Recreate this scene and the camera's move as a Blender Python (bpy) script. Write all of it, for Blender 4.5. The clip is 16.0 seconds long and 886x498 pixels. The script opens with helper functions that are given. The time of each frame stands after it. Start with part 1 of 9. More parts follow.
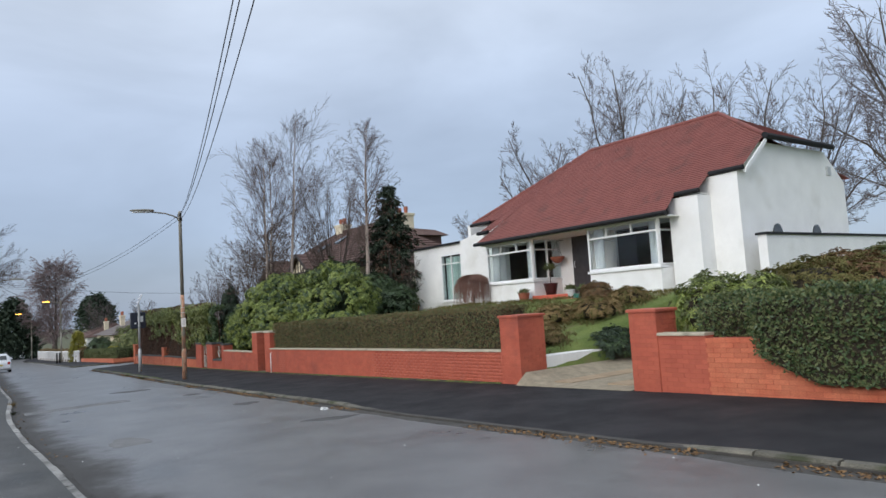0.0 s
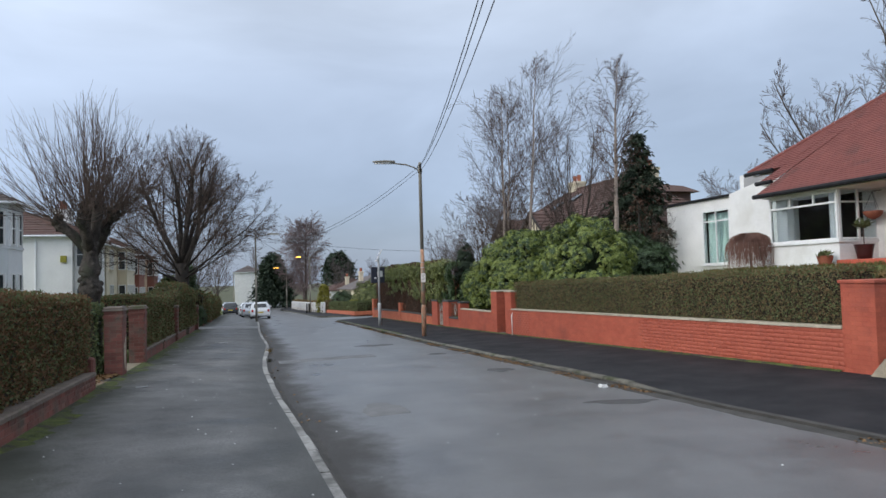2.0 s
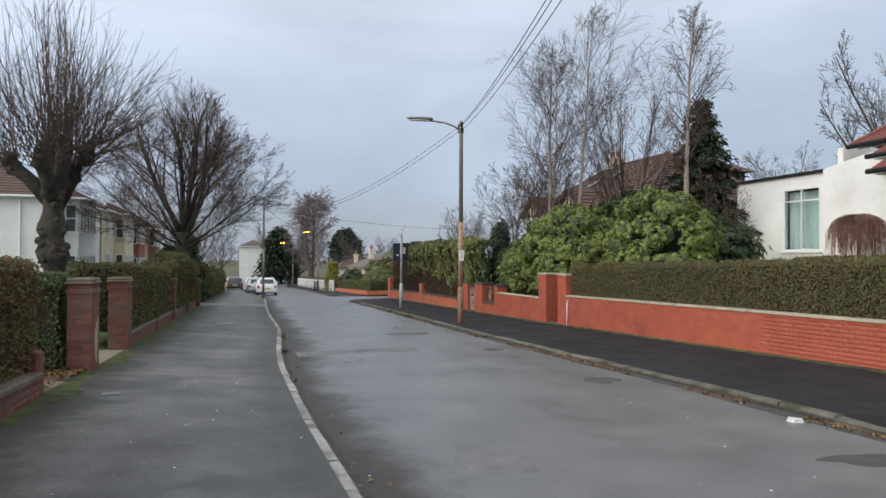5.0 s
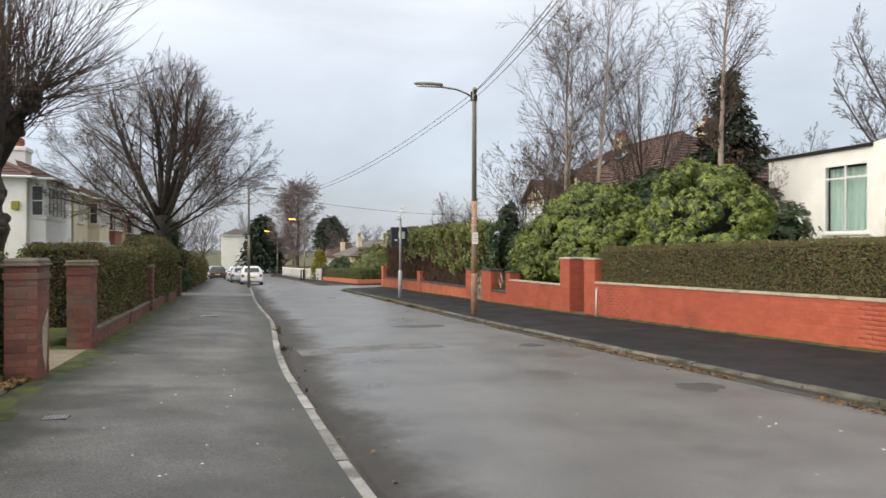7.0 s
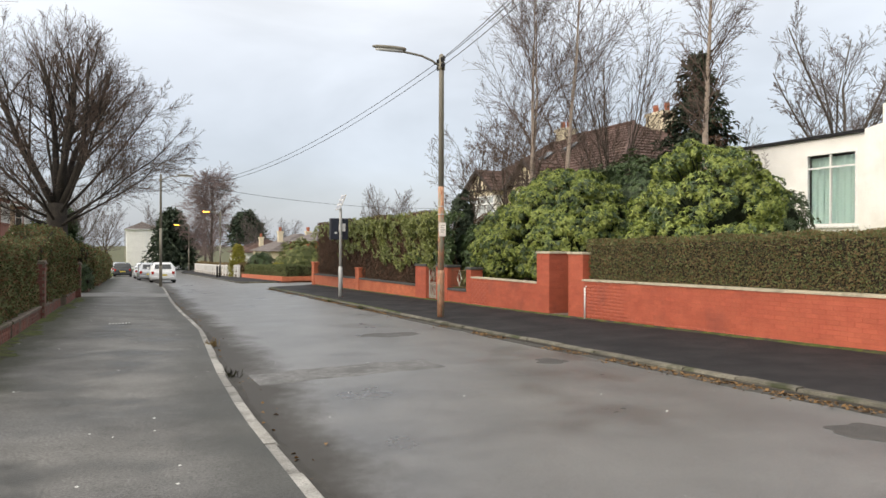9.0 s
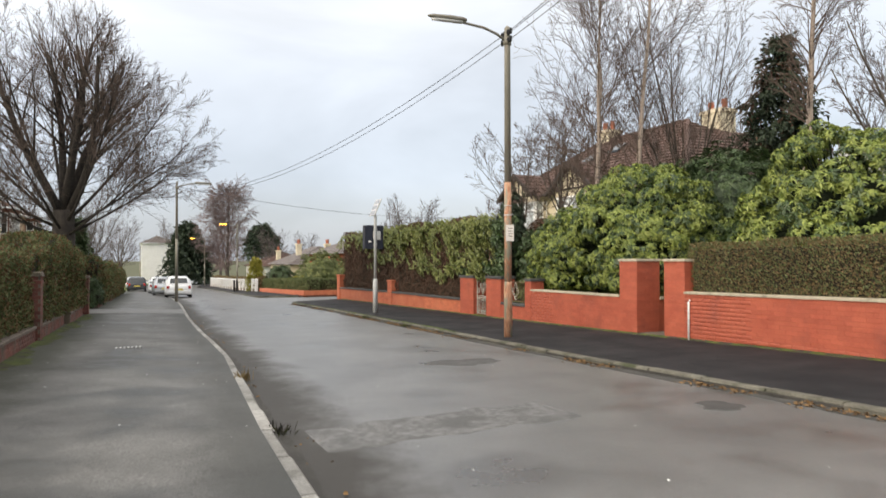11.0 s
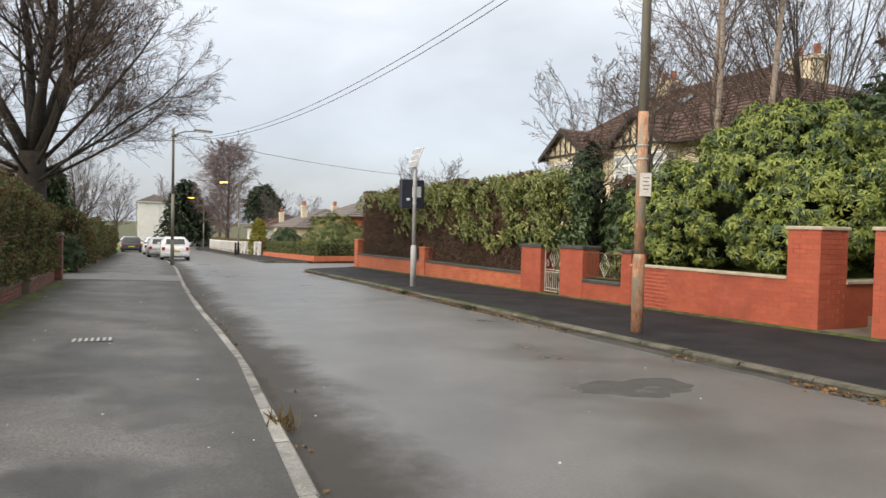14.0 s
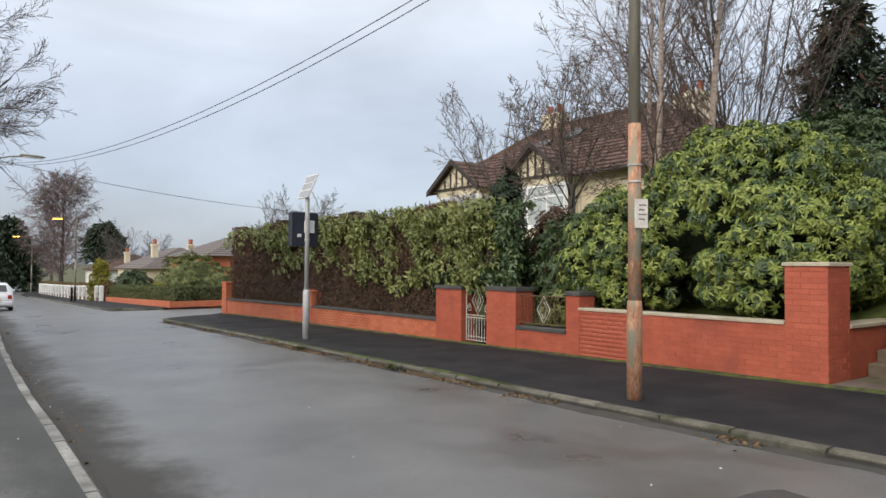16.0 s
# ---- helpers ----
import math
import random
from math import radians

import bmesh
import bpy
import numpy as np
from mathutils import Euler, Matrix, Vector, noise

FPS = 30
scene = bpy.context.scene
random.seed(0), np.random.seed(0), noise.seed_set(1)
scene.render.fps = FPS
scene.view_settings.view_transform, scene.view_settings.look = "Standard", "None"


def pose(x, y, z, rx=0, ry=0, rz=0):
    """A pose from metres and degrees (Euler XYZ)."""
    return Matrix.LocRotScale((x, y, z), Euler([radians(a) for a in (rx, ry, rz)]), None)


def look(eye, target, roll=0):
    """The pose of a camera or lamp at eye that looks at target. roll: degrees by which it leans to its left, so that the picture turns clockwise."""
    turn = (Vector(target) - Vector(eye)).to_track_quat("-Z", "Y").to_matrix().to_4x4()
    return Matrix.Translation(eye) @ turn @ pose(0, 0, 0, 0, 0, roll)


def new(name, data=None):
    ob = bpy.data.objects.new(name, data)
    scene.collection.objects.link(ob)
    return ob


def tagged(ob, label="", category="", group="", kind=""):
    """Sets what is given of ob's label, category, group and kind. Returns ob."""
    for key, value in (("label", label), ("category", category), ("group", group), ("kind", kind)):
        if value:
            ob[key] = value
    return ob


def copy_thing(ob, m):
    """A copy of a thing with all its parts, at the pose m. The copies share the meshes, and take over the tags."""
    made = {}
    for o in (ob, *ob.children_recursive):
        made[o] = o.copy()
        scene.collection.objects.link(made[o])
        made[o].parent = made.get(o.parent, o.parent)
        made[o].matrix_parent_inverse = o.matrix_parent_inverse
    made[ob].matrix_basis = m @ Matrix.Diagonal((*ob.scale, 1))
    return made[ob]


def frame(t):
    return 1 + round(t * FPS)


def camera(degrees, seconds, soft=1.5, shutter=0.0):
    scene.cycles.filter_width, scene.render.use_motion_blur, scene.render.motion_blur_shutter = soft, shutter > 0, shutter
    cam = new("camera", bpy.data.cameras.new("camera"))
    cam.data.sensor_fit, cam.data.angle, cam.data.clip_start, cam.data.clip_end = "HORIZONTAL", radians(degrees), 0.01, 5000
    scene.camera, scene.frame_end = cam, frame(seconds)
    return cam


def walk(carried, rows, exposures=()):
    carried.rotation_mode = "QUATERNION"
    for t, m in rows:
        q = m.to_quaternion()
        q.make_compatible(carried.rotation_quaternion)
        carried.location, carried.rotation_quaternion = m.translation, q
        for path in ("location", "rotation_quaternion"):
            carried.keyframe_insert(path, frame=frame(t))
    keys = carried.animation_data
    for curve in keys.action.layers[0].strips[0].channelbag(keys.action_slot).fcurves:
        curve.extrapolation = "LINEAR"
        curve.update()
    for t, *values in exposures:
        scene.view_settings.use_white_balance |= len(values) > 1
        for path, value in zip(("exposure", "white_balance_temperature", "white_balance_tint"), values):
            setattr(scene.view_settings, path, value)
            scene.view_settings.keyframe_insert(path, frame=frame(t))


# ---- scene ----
cam = camera(66.6, 16.0, 1.5, 0.2)
METRES, EYE, TILT, LEAN, TURN = 22.388, 1.5, 0.0, 0.0, -36.3
PATH = [
    (0, (-0.106, -0.018, 1.534), (1.06, 1.599, 1.696), -3.6),
    (0.5, (-0.07, 0.662, 1.529), (0.989, 2.353, 1.665), -3.0),
    (1, (0.18, 1.564, 1.462), (0.864, 3.44, 1.576), -2.4),
    (1.5, (0.162, 2.18, 1.384), (0.889, 4.039, 1.51), 1.6),
    (2, (0.161, 2.87, 1.402), (0.756, 4.778, 1.489), -1.6),
    (2.5, (0.189, 3.5, 1.38), (0.873, 5.372, 1.547), 2.1),
    (3, (0.184, 4.104, 1.381), (0.72, 6.023, 1.547), 0.2),
    (3.5, (0.095, 4.726, 1.351), (0.616, 6.646, 1.554), 1.8),
    (4, (0.191, 5.332, 1.322), (0.6, 7.282, 1.494), -2.8),
    (4.5, (0.097, 5.946, 1.3), (0.56, 7.888, 1.424), -0.1),
    (4.7, (0.084, 6.241, 1.314), (0.618, 8.167, 1.385), 0.5),
    (6.8, (-0.008, 8.854, 1.137), (0.654, 10.741, 1.103), -0.1),
    (7, (-0.039, 9.099, 1.126), (0.591, 10.998, 1.127), 0.1),
    (7.5, (-0.138, 9.829, 1.122), (0.346, 11.77, 1.115), -0.1),
    (8, (-0.204, 10.46, 1.078), (0.51, 12.328, 1.019), 0.8),
    (8.5, (-0.205, 11.148, 1.061), (0.515, 13.014, 1.073), -2.3),
    (8.7, (-0.229, 11.543, 1.06), (0.628, 13.35, 1.069), 0.1),
    (10.8, (-0.146, 14.692, 0.899), (0.692, 16.506, 0.811), 0.1),
    (11, (-0.126, 14.988, 0.904), (0.698, 16.81, 0.934), -0.1),
    (11.5, (-0.069, 15.746, 0.923), (0.684, 17.596, 1.019), -2.1),
    (12, (-0.054, 16.477, 0.889), (0.669, 18.342, 0.888), -1.5),
    (12.5, (0.064, 17.285, 0.862), (0.667, 19.192, 0.884), -0.2),
    (13, (0.128, 18.012, 0.837), (0.83, 19.885, 0.814), 0.2),
    (13.5, (0.207, 18.777, 0.805), (0.888, 20.657, 0.768), 1.2),
    (14, (0.201, 19.488, 0.765), (1.029, 21.307, 0.699), 1.3),
    (14.5, (0.202, 20.16, 0.78), (1.153, 21.92, 0.764), 2.0),
    (15, (0.317, 20.838, 0.811), (1.623, 22.348, 0.94), 1.6),
    (15.5, (0.358, 21.587, 0.83), (1.556, 23.185, 0.931), -0.3),
    (16, (0.433, 22.278, 0.822), (1.616, 23.89, 0.871), 0.4),
]
walk(cam, [(t, look(eye, target, roll)) for t, eye, target, roll in PATH],
     [(0, 0.0, 6450, 10), (3.8, -0.04, 6400, 10), (4.5, 0.02, 6650, 10), (7.0, 0.45, 7700, 11), (8.5, 0.5, 7900, 11), (11.0, 0.58, 7900, 11), (12.5, 0.47, 7750, 11), (14.5, 0.58, 8000, 11), (15.5, 0.37, 7350, 11), (16, 0.34, 7300, 11)])


# ---------- world, sun, exposure ----------
SUN_EL, SUN_AZ = radians(24), radians(-105)      # azimuth measured from +y towards +x
world = bpy.data.worlds.new("overcast_sky")
scene.world = world
world.use_nodes = True
wn, wl = world.node_tree.nodes, world.node_tree.links
wn.clear()


def wnode(kind, **kw):
    n = wn.new(kind)
    for k, v in kw.items():
        if k in n.inputs:
            n.inputs[k].default_value = v
    return n


sky = wn.new("ShaderNodeTexSky")
sky.sky_type = 'NISHITA'
sky.sun_disc = False
sky.sun_elevation, sky.sun_rotation = SUN_EL, SUN_AZ
sky.air_density, sky.dust_density, sky.ozone_density = 1.0, 2.0, 1.5
wco = wn.new("ShaderNodeTexCoord")
wsep = wn.new("ShaderNodeSeparateXYZ")
wl.new(wco.outputs["Generated"], wsep.inputs[0])
# cloud sheet: blue-grey near the horizon, paler above and towards the sun
wramp = wn.new("ShaderNodeValToRGB")
wl.new(wsep.outputs["Z"], wramp.inputs[0])
els = wramp.color_ramp.elements
els[0].position, els[0].color = 0.0, (0.38, 0.46, 0.6, 1)
els[1].position, els[1].color = 1.0, (0.86, 0.92, 1.0, 1)
for p_, c_ in ((0.12, (0.40, 0.49, 0.66, 1)), (0.28, (0.53, 0.62, 0.78, 1)), (0.48, (0.74, 0.82, 0.94, 1))):
    e_ = els.new(p_)
    e_.color = c_
wmap = wn.new("ShaderNodeMapping")
wmap.inputs["Scale"].default_value = (1.0, 1.0, 2.6)
wl.new(wco.outputs["Generated"], wmap.inputs[0])
wnoise = wnode("ShaderNodeTexNoise", Scale=2.1, Detail=5.0, Roughness=0.5, Distortion=0.4)
wl.new(wmap.outputs[0], wnoise.inputs["Vector"])
wcr = wn.new("ShaderNodeMapRange")
wcr.inputs["From Min"].default_value, wcr.inputs["From Max"].default_value = 0.35, 0.68
wcr.inputs["To Min"].default_value, wcr.inputs["To Max"].default_value = 0.86, 1.2
wl.new(wnoise.outputs[0], wcr.inputs["Value"])
# glow of the hidden sun side
wside = wn.new("ShaderNodeVectorMath")
wside.operation = 'DOT_PRODUCT'
wside.inputs[1].default_value = (math.sin(SUN_AZ) * 0.85, math.cos(SUN_AZ) * 0.85 + 0.12, 0.35)
wl.new(wco.outputs["Generated"], wside.inputs[0])
wsr = wn.new("ShaderNodeMapRange")
wsr.interpolation_type = 'SMOOTHSTEP'
wsr.inputs["From Min"].default_value, wsr.inputs["From Max"].default_value = -0.1, 0.95
wsr.inputs["To Min"].default_value, wsr.inputs["To Max"].default_value = 0.92, 1.75
wl.new(wside.outputs["Value"], wsr.inputs["Value"])
wm1 = wn.new("ShaderNodeMath")
wm1.operation = 'MULTIPLY'
wl.new(wcr.outputs[0], wm1.inputs[0])
wl.new(wsr.outputs[0], wm1.inputs[1])
wvm = wn.new("ShaderNodeVectorMath")
wvm.operation = 'SCALE'
wl.new(wramp.outputs[0], wvm.inputs[0])
wl.new(wm1.outputs[0], wvm.inputs["Scale"])
bg1, bg2 = wn.new("ShaderNodeBackground"), wn.new("ShaderNodeBackground")
bg1.inputs["Strength"].default_value = 0.03
bg2.inputs["Strength"].default_value = 0.92
wl.new(sky.outputs[0], bg1.inputs[0])
wl.new(wvm.outputs[0], bg2.inputs[0])
wadd, wout = wn.new("ShaderNodeAddShader"), wn.new("ShaderNodeOutputWorld")
wl.new(bg1.outputs[0], wadd.inputs[0])
wl.new(bg2.outputs[0], wadd.inputs[1])
wl.new(wadd.outputs[0], wout.inputs[0])

sun = new("sun", bpy.data.lights.new("sun", 'SUN'))
sun.data.energy, sun.data.angle, sun.data.color = 1.2, radians(25), (1.0, 0.95, 0.87)
sun_dir = Vector((math.sin(SUN_AZ) * math.cos(SUN_EL), math.cos(SUN_AZ) * math.cos(SUN_EL), math.sin(SUN_EL)))
sun.matrix_world = look(sun_dir * 60, (0, 0, 0))


# ---------- materials ----------
def mat(name, c1, c2, scale=3.0, fine=40.0, rough=0.8, rough2=None, bump=0.3, bdist=0.01, metal=0.0, third=None,
        third_scale=0.7, third_cut=(0.55, 0.7), vary=0.0, island=0.0, coord="Object", trans=0.0, spec=0.5, stretch=None, grit=0.2):
    """Two-scale surface: c1/c2 by medium noise, a fine grain in relief, an optional third colour in large stains."""
    m = bpy.data.materials.new(name)
    m.use_nodes = True
    nt = m.node_tree
    n, l = nt.nodes, nt.links
    b = n["Principled BSDF"]
    tc = n.new("ShaderNodeTexCoord")
    if coord == "World":
        src = n.new("ShaderNodeNewGeometry").outputs["Position"]
    else:
        src = tc.outputs[coord]
    if stretch:
        mp = n.new("ShaderNodeMapping")
        mp.inputs["Scale"].default_value = stretch
        l.new(src, mp.inputs[0])
        src = mp.outputs[0]

    def noise_(s, d=4.0, r=0.6):
        t = n.new("ShaderNodeTexNoise")
        t.inputs["Scale"].default_value, t.inputs["Detail"].default_value, t.inputs["Roughness"].default_value = s, d, r
        l.new(src, t.inputs["Vector"])
        return t.outputs[0]

    def mix_(f, a, c):
        x = n.new("ShaderNodeMix")
        x.data_type = 'RGBA'
        for sock, val in ((x.inputs[0], f), (x.inputs[6], a), (x.inputs[7], c)):
            if hasattr(val, "is_linked"):
                l.new(val, sock)
            else:
                sock.default_value = val if isinstance(val, (int, float)) else (*val, 1)
        return x.outputs[2]

    def range_(v, a0, a1, b0, b1):
        r = n.new("ShaderNodeMapRange")
        for k, val in (("From Min", a0), ("From Max", a1), ("To Min", b0), ("To Max", b1)):
            r.inputs[k].default_value = val
        l.new(v, r.inputs["Value"])
        return r.outputs[0]

    med = noise_(scale)
    fin = noise_(fine, 3.0, 0.7)
    f = range_(med, 0.3, 0.7, 0, 1)
    if island:
        g = n.new("ShaderNodeNewGeometry")
        mth = n.new("ShaderNodeMath")
        mth.operation = 'MULTIPLY_ADD'
        mth.use_clamp = True
        l.new(g.outputs["Random Per Island"], mth.inputs[0])
        mth.inputs[1].default_value = island
        sc = n.new("ShaderNodeMath")
        sc.operation = 'MULTIPLY'
        l.new(f, sc.inputs[0])
        sc.inputs[1].default_value = 1 - island
        l.new(sc.outputs[0], mth.inputs[2])
        f = mth.outputs[0]
    col = mix_(f, c1, c2)
    grain = range_(fin, 0.3, 0.7, 1 - grit, 1 + grit)
    mul = n.new("ShaderNodeVectorMath")
    mul.operation = 'SCALE'
    l.new(col, mul.inputs[0])
    l.new(grain, mul.inputs["Scale"])
    col = mul.outputs[0]
    stain = None
    if third:
        stain = range_(noise_(third_scale, 6.0, 0.62), third_cut[0], third_cut[1], 0, 1)
        col = mix_(stain, col, third)
    if vary:
        oi = n.new("ShaderNodeObjectInfo")
        hs = n.new("ShaderNodeHueSaturation")
        l.new(range_(oi.outputs["Random"], 0, 1, 1 - vary, 1 + vary), hs.inputs["Value"])
        l.new(col, hs.inputs["Color"])
        col = hs.outputs[0]
    l.new(col, b.inputs["Base Color"])
    if rough2 is None:
        b.inputs["Roughness"].default_value = rough
    else:
        l.new(range_(stain if stain else med, 0.0 if stain else 0.35, 1.0 if stain else 0.65, rough, rough2), b.inputs["Roughness"])
    b.inputs["Metallic"].default_value = metal
    b.inputs["Specular IOR Level"].default_value = spec
    if bump:
        bp = n.new("ShaderNodeBump")
        bp.inputs["Strength"].default_value, bp.inputs["Distance"].default_value = bump, bdist
        l.new(fin, bp.inputs["Height"])
        l.new(bp.outputs[0], b.inputs["Normal"])
    if trans:
        tl = n.new("ShaderNodeBsdfTranslucent")
        l.new(col, tl.inputs[0])
        ms = n.new("ShaderNodeMixShader")
        ms.inputs[0].default_value = trans
        l.new(b.outputs[0], ms.inputs[1])
        l.new(tl.outputs[0], ms.inputs[2])
        l.new(ms.outputs[0], n["Material Output"].inputs[0])
    return m


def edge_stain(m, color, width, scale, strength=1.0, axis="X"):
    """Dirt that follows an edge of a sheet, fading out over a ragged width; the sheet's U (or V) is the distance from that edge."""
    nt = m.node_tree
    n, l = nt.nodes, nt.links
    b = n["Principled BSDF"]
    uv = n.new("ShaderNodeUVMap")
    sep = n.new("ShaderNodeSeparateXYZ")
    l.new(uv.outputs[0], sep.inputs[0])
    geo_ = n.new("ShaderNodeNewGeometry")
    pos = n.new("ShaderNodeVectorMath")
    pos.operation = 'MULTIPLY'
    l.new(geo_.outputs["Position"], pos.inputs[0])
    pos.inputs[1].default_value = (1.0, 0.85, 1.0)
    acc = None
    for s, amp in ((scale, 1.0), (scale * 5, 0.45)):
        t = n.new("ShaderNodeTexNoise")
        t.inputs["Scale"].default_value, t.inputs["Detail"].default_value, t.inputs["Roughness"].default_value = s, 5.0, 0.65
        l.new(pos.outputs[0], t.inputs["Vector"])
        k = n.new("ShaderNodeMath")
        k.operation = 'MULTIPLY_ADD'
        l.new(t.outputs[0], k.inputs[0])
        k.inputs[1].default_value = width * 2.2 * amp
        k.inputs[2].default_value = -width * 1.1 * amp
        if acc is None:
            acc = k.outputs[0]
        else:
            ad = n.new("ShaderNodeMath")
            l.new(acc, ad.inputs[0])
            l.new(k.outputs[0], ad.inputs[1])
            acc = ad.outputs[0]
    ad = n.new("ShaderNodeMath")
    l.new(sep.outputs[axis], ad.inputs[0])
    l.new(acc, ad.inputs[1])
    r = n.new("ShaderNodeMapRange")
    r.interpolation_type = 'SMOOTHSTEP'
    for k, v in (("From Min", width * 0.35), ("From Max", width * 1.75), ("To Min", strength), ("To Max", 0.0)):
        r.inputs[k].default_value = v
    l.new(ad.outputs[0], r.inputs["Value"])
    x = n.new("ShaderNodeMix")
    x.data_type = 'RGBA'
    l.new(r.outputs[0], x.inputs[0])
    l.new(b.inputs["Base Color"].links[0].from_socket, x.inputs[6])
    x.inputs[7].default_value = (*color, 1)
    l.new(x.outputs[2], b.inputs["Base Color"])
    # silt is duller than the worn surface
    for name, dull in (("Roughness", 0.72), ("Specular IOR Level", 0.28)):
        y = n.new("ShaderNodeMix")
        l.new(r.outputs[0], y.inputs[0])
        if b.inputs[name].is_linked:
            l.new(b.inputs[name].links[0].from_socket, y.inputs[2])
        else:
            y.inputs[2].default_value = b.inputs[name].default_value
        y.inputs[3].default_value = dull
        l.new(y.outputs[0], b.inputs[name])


def glass_mat(name, tint=(0.9, 0.95, 0.95)):
    m = bpy.data.materials.new(name)
    m.use_nodes = True
    b = m.node_tree.nodes["Principled BSDF"]
    b.inputs["Base Color"].default_value = (*tint, 1)
    b.inputs["Roughness"].default_value = 0.02
    b.inputs["Transmission Weight"].default_value = 1.0
    b.inputs["IOR"].default_value = 1.25
    return m


def glow_mat(name, col, strength):
    m = bpy.data.materials.new(name)
    m.use_nodes = True
    b = m.node_tree.nodes["Principled BSDF"]
    b.inputs["Base Color"].default_value = (*col, 1)
    b.inputs["Emission Color"].default_value = (*col, 1)
    b.inputs["Emission Strength"].default_value = strength
    return m


M_ROAD = mat("road_asphalt", (0.112, 0.110, 0.109), (0.172, 0.169, 0.166), 1.0, 90, 0.38, 0.25, 0.5, 0.005, third=(0.082, 0.080, 0.079), third_scale=0.6, third_cut=(0.52, 0.7), coord="World", spec=0.58, grit=0.36)
M_PLAIN_ROAD = mat("side_road_asphalt", (0.112, 0.110, 0.109), (0.172, 0.169, 0.166), 1.0, 90, 0.38, 0.25, 0.5, 0.005, third=(0.082, 0.080, 0.079), third_scale=0.6, third_cut=(0.52, 0.7), coord="World", spec=0.58, grit=0.36)
M_PATCH = mat("asphalt_patch", (0.05, 0.048, 0.046), (0.085, 0.08, 0.075), 6, 130, 0.6, None, 0.8, 0.01, coord="World", grit=0.4)
M_PALE = mat("worn_asphalt", (0.13, 0.128, 0.125), (0.2, 0.195, 0.19), 5, 110, 0.6, None, 0.8, 0.01, coord="World")
M_TRENCH = mat("trench_asphalt", (0.10, 0.099, 0.098), (0.26, 0.255, 0.25), 14, 120, 0.6, None, 1.0, 0.012, third=(0.11, 0.108, 0.105), third_scale=2.2, third_cut=(0.48, 0.62), coord="World", grit=0.5)
M_PAVE_R = mat("new_wet_asphalt", (0.017, 0.017, 0.019), (0.030, 0.029, 0.031), 1.1, 110, 0.85, 0.7, 0.7, 0.004, coord="World", spec=0.18, grit=0.35)
M_PAVE_L = mat("footway_asphalt", (0.075, 0.073, 0.07), (0.18, 0.176, 0.168), 0.9, 55, 0.68, 0.4, 0.9, 0.008, third=(0.05, 0.05, 0.046), third_scale=0.8, third_cut=(0.5, 0.64), coord="World", grit=0.5)
M_KERB = mat("kerb_stone", (0.085, 0.08, 0.062), (0.18, 0.165, 0.13), 3, 60, 0.85, None, 0.7, 0.012, third=(0.045, 0.05, 0.022), third_scale=1.6, third_cut=(0.5, 0.62), vary=0.22, coord="World", grit=0.35)
M_KERB_PALE = mat("pale_kerb_stone", (0.22, 0.21, 0.19), (0.38, 0.365, 0.34), 4, 60, 0.7, None, 0.6, 0.008, third=(0.13, 0.125, 0.11), third_scale=2.4, third_cut=(0.52, 0.66), vary=0.26, coord="World", grit=0.35)
M_MOSS = mat("moss", (0.034, 0.05, 0.012), (0.11, 0.135, 0.024), 5, 60, 0.95, None, 1.0, 0.02, third=(0.045, 0.04, 0.03), third_scale=3.0, third_cut=(0.48, 0.6), coord="World", grit=0.4)
M_DIRT = mat("gutter_dirt", (0.045, 0.042, 0.037), (0.078, 0.072, 0.064), 3, 70, 0.9, None, 0.9, 0.01, coord="World")
M_GROUND = mat("garden_earth", (0.055, 0.06, 0.025), (0.10, 0.10, 0.045), 1.0, 30, 0.95, None, 0.8, 0.03, coord="World")
M_LAWN = mat("lawn", (0.085, 0.13, 0.022), (0.17, 0.21, 0.05), 1.5, 60, 0.95, None, 1.0, 0.03, third=(0.17, 0.14, 0.07), third_scale=0.8, third_cut=(0.52, 0.68), coord="World")
M_BRICK = mat("painted_brick", (0.37, 0.078, 0.044), (0.46, 0.112, 0.062), 2.2, 70, 0.62, None, 0.35, 0.004, third=(0.27, 0.068, 0.045), third_scale=0.9, vary=0.08, island=0.15, coord="World")
M_MORTAR = mat("painted_joint", (0.35, 0.074, 0.042), (0.43, 0.103, 0.058), 2.2, 50, 0.8, None, 0.4, 0.005, coord="World")
M_BRICK_NEW = mat("orange_brick", (0.46, 0.112, 0.053), (0.55, 0.175, 0.088), 2.2, 60, 0.7, None, 0.4, 0.005, vary=0.12, coord="World")
M_BRICK_OLD = mat("weathered_red_brick", (0.14, 0.05, 0.04), (0.23, 0.088, 0.065), 4, 60, 0.85, None, 0.6, 0.006, third=(0.12, 0.09, 0.07), third_scale=2.0, third_cut=(0.5, 0.66), vary=0.25, island=0.3, coord="World")
M_MORTAR_OLD = mat("old_mortar", (0.13, 0.105, 0.08), (0.22, 0.18, 0.14), 5, 60, 0.9, None, 0.6, 0.006, coord="World")
M_COPE = mat("coping_stone", (0.38, 0.33, 0.25), (0.52, 0.45, 0.34), 4, 60, 0.8, None, 0.5, 0.005, third=(0.2, 0.18, 0.13), third_scale=2.2, coord="World")
M_DARKCOPE = mat("dark_coping", (0.045, 0.045, 0.045), (0.08, 0.078, 0.075), 4, 60, 0.7, None, 0.5, 0.005, coord="World")
M_OLDCOPE = mat("old_coping", (0.11, 0.085, 0.07), (0.2, 0.16, 0.13), 4, 60, 0.85, None, 0.6, 0.008, third=(0.1, 0.11, 0.05), third_scale=1.5, coord="World")
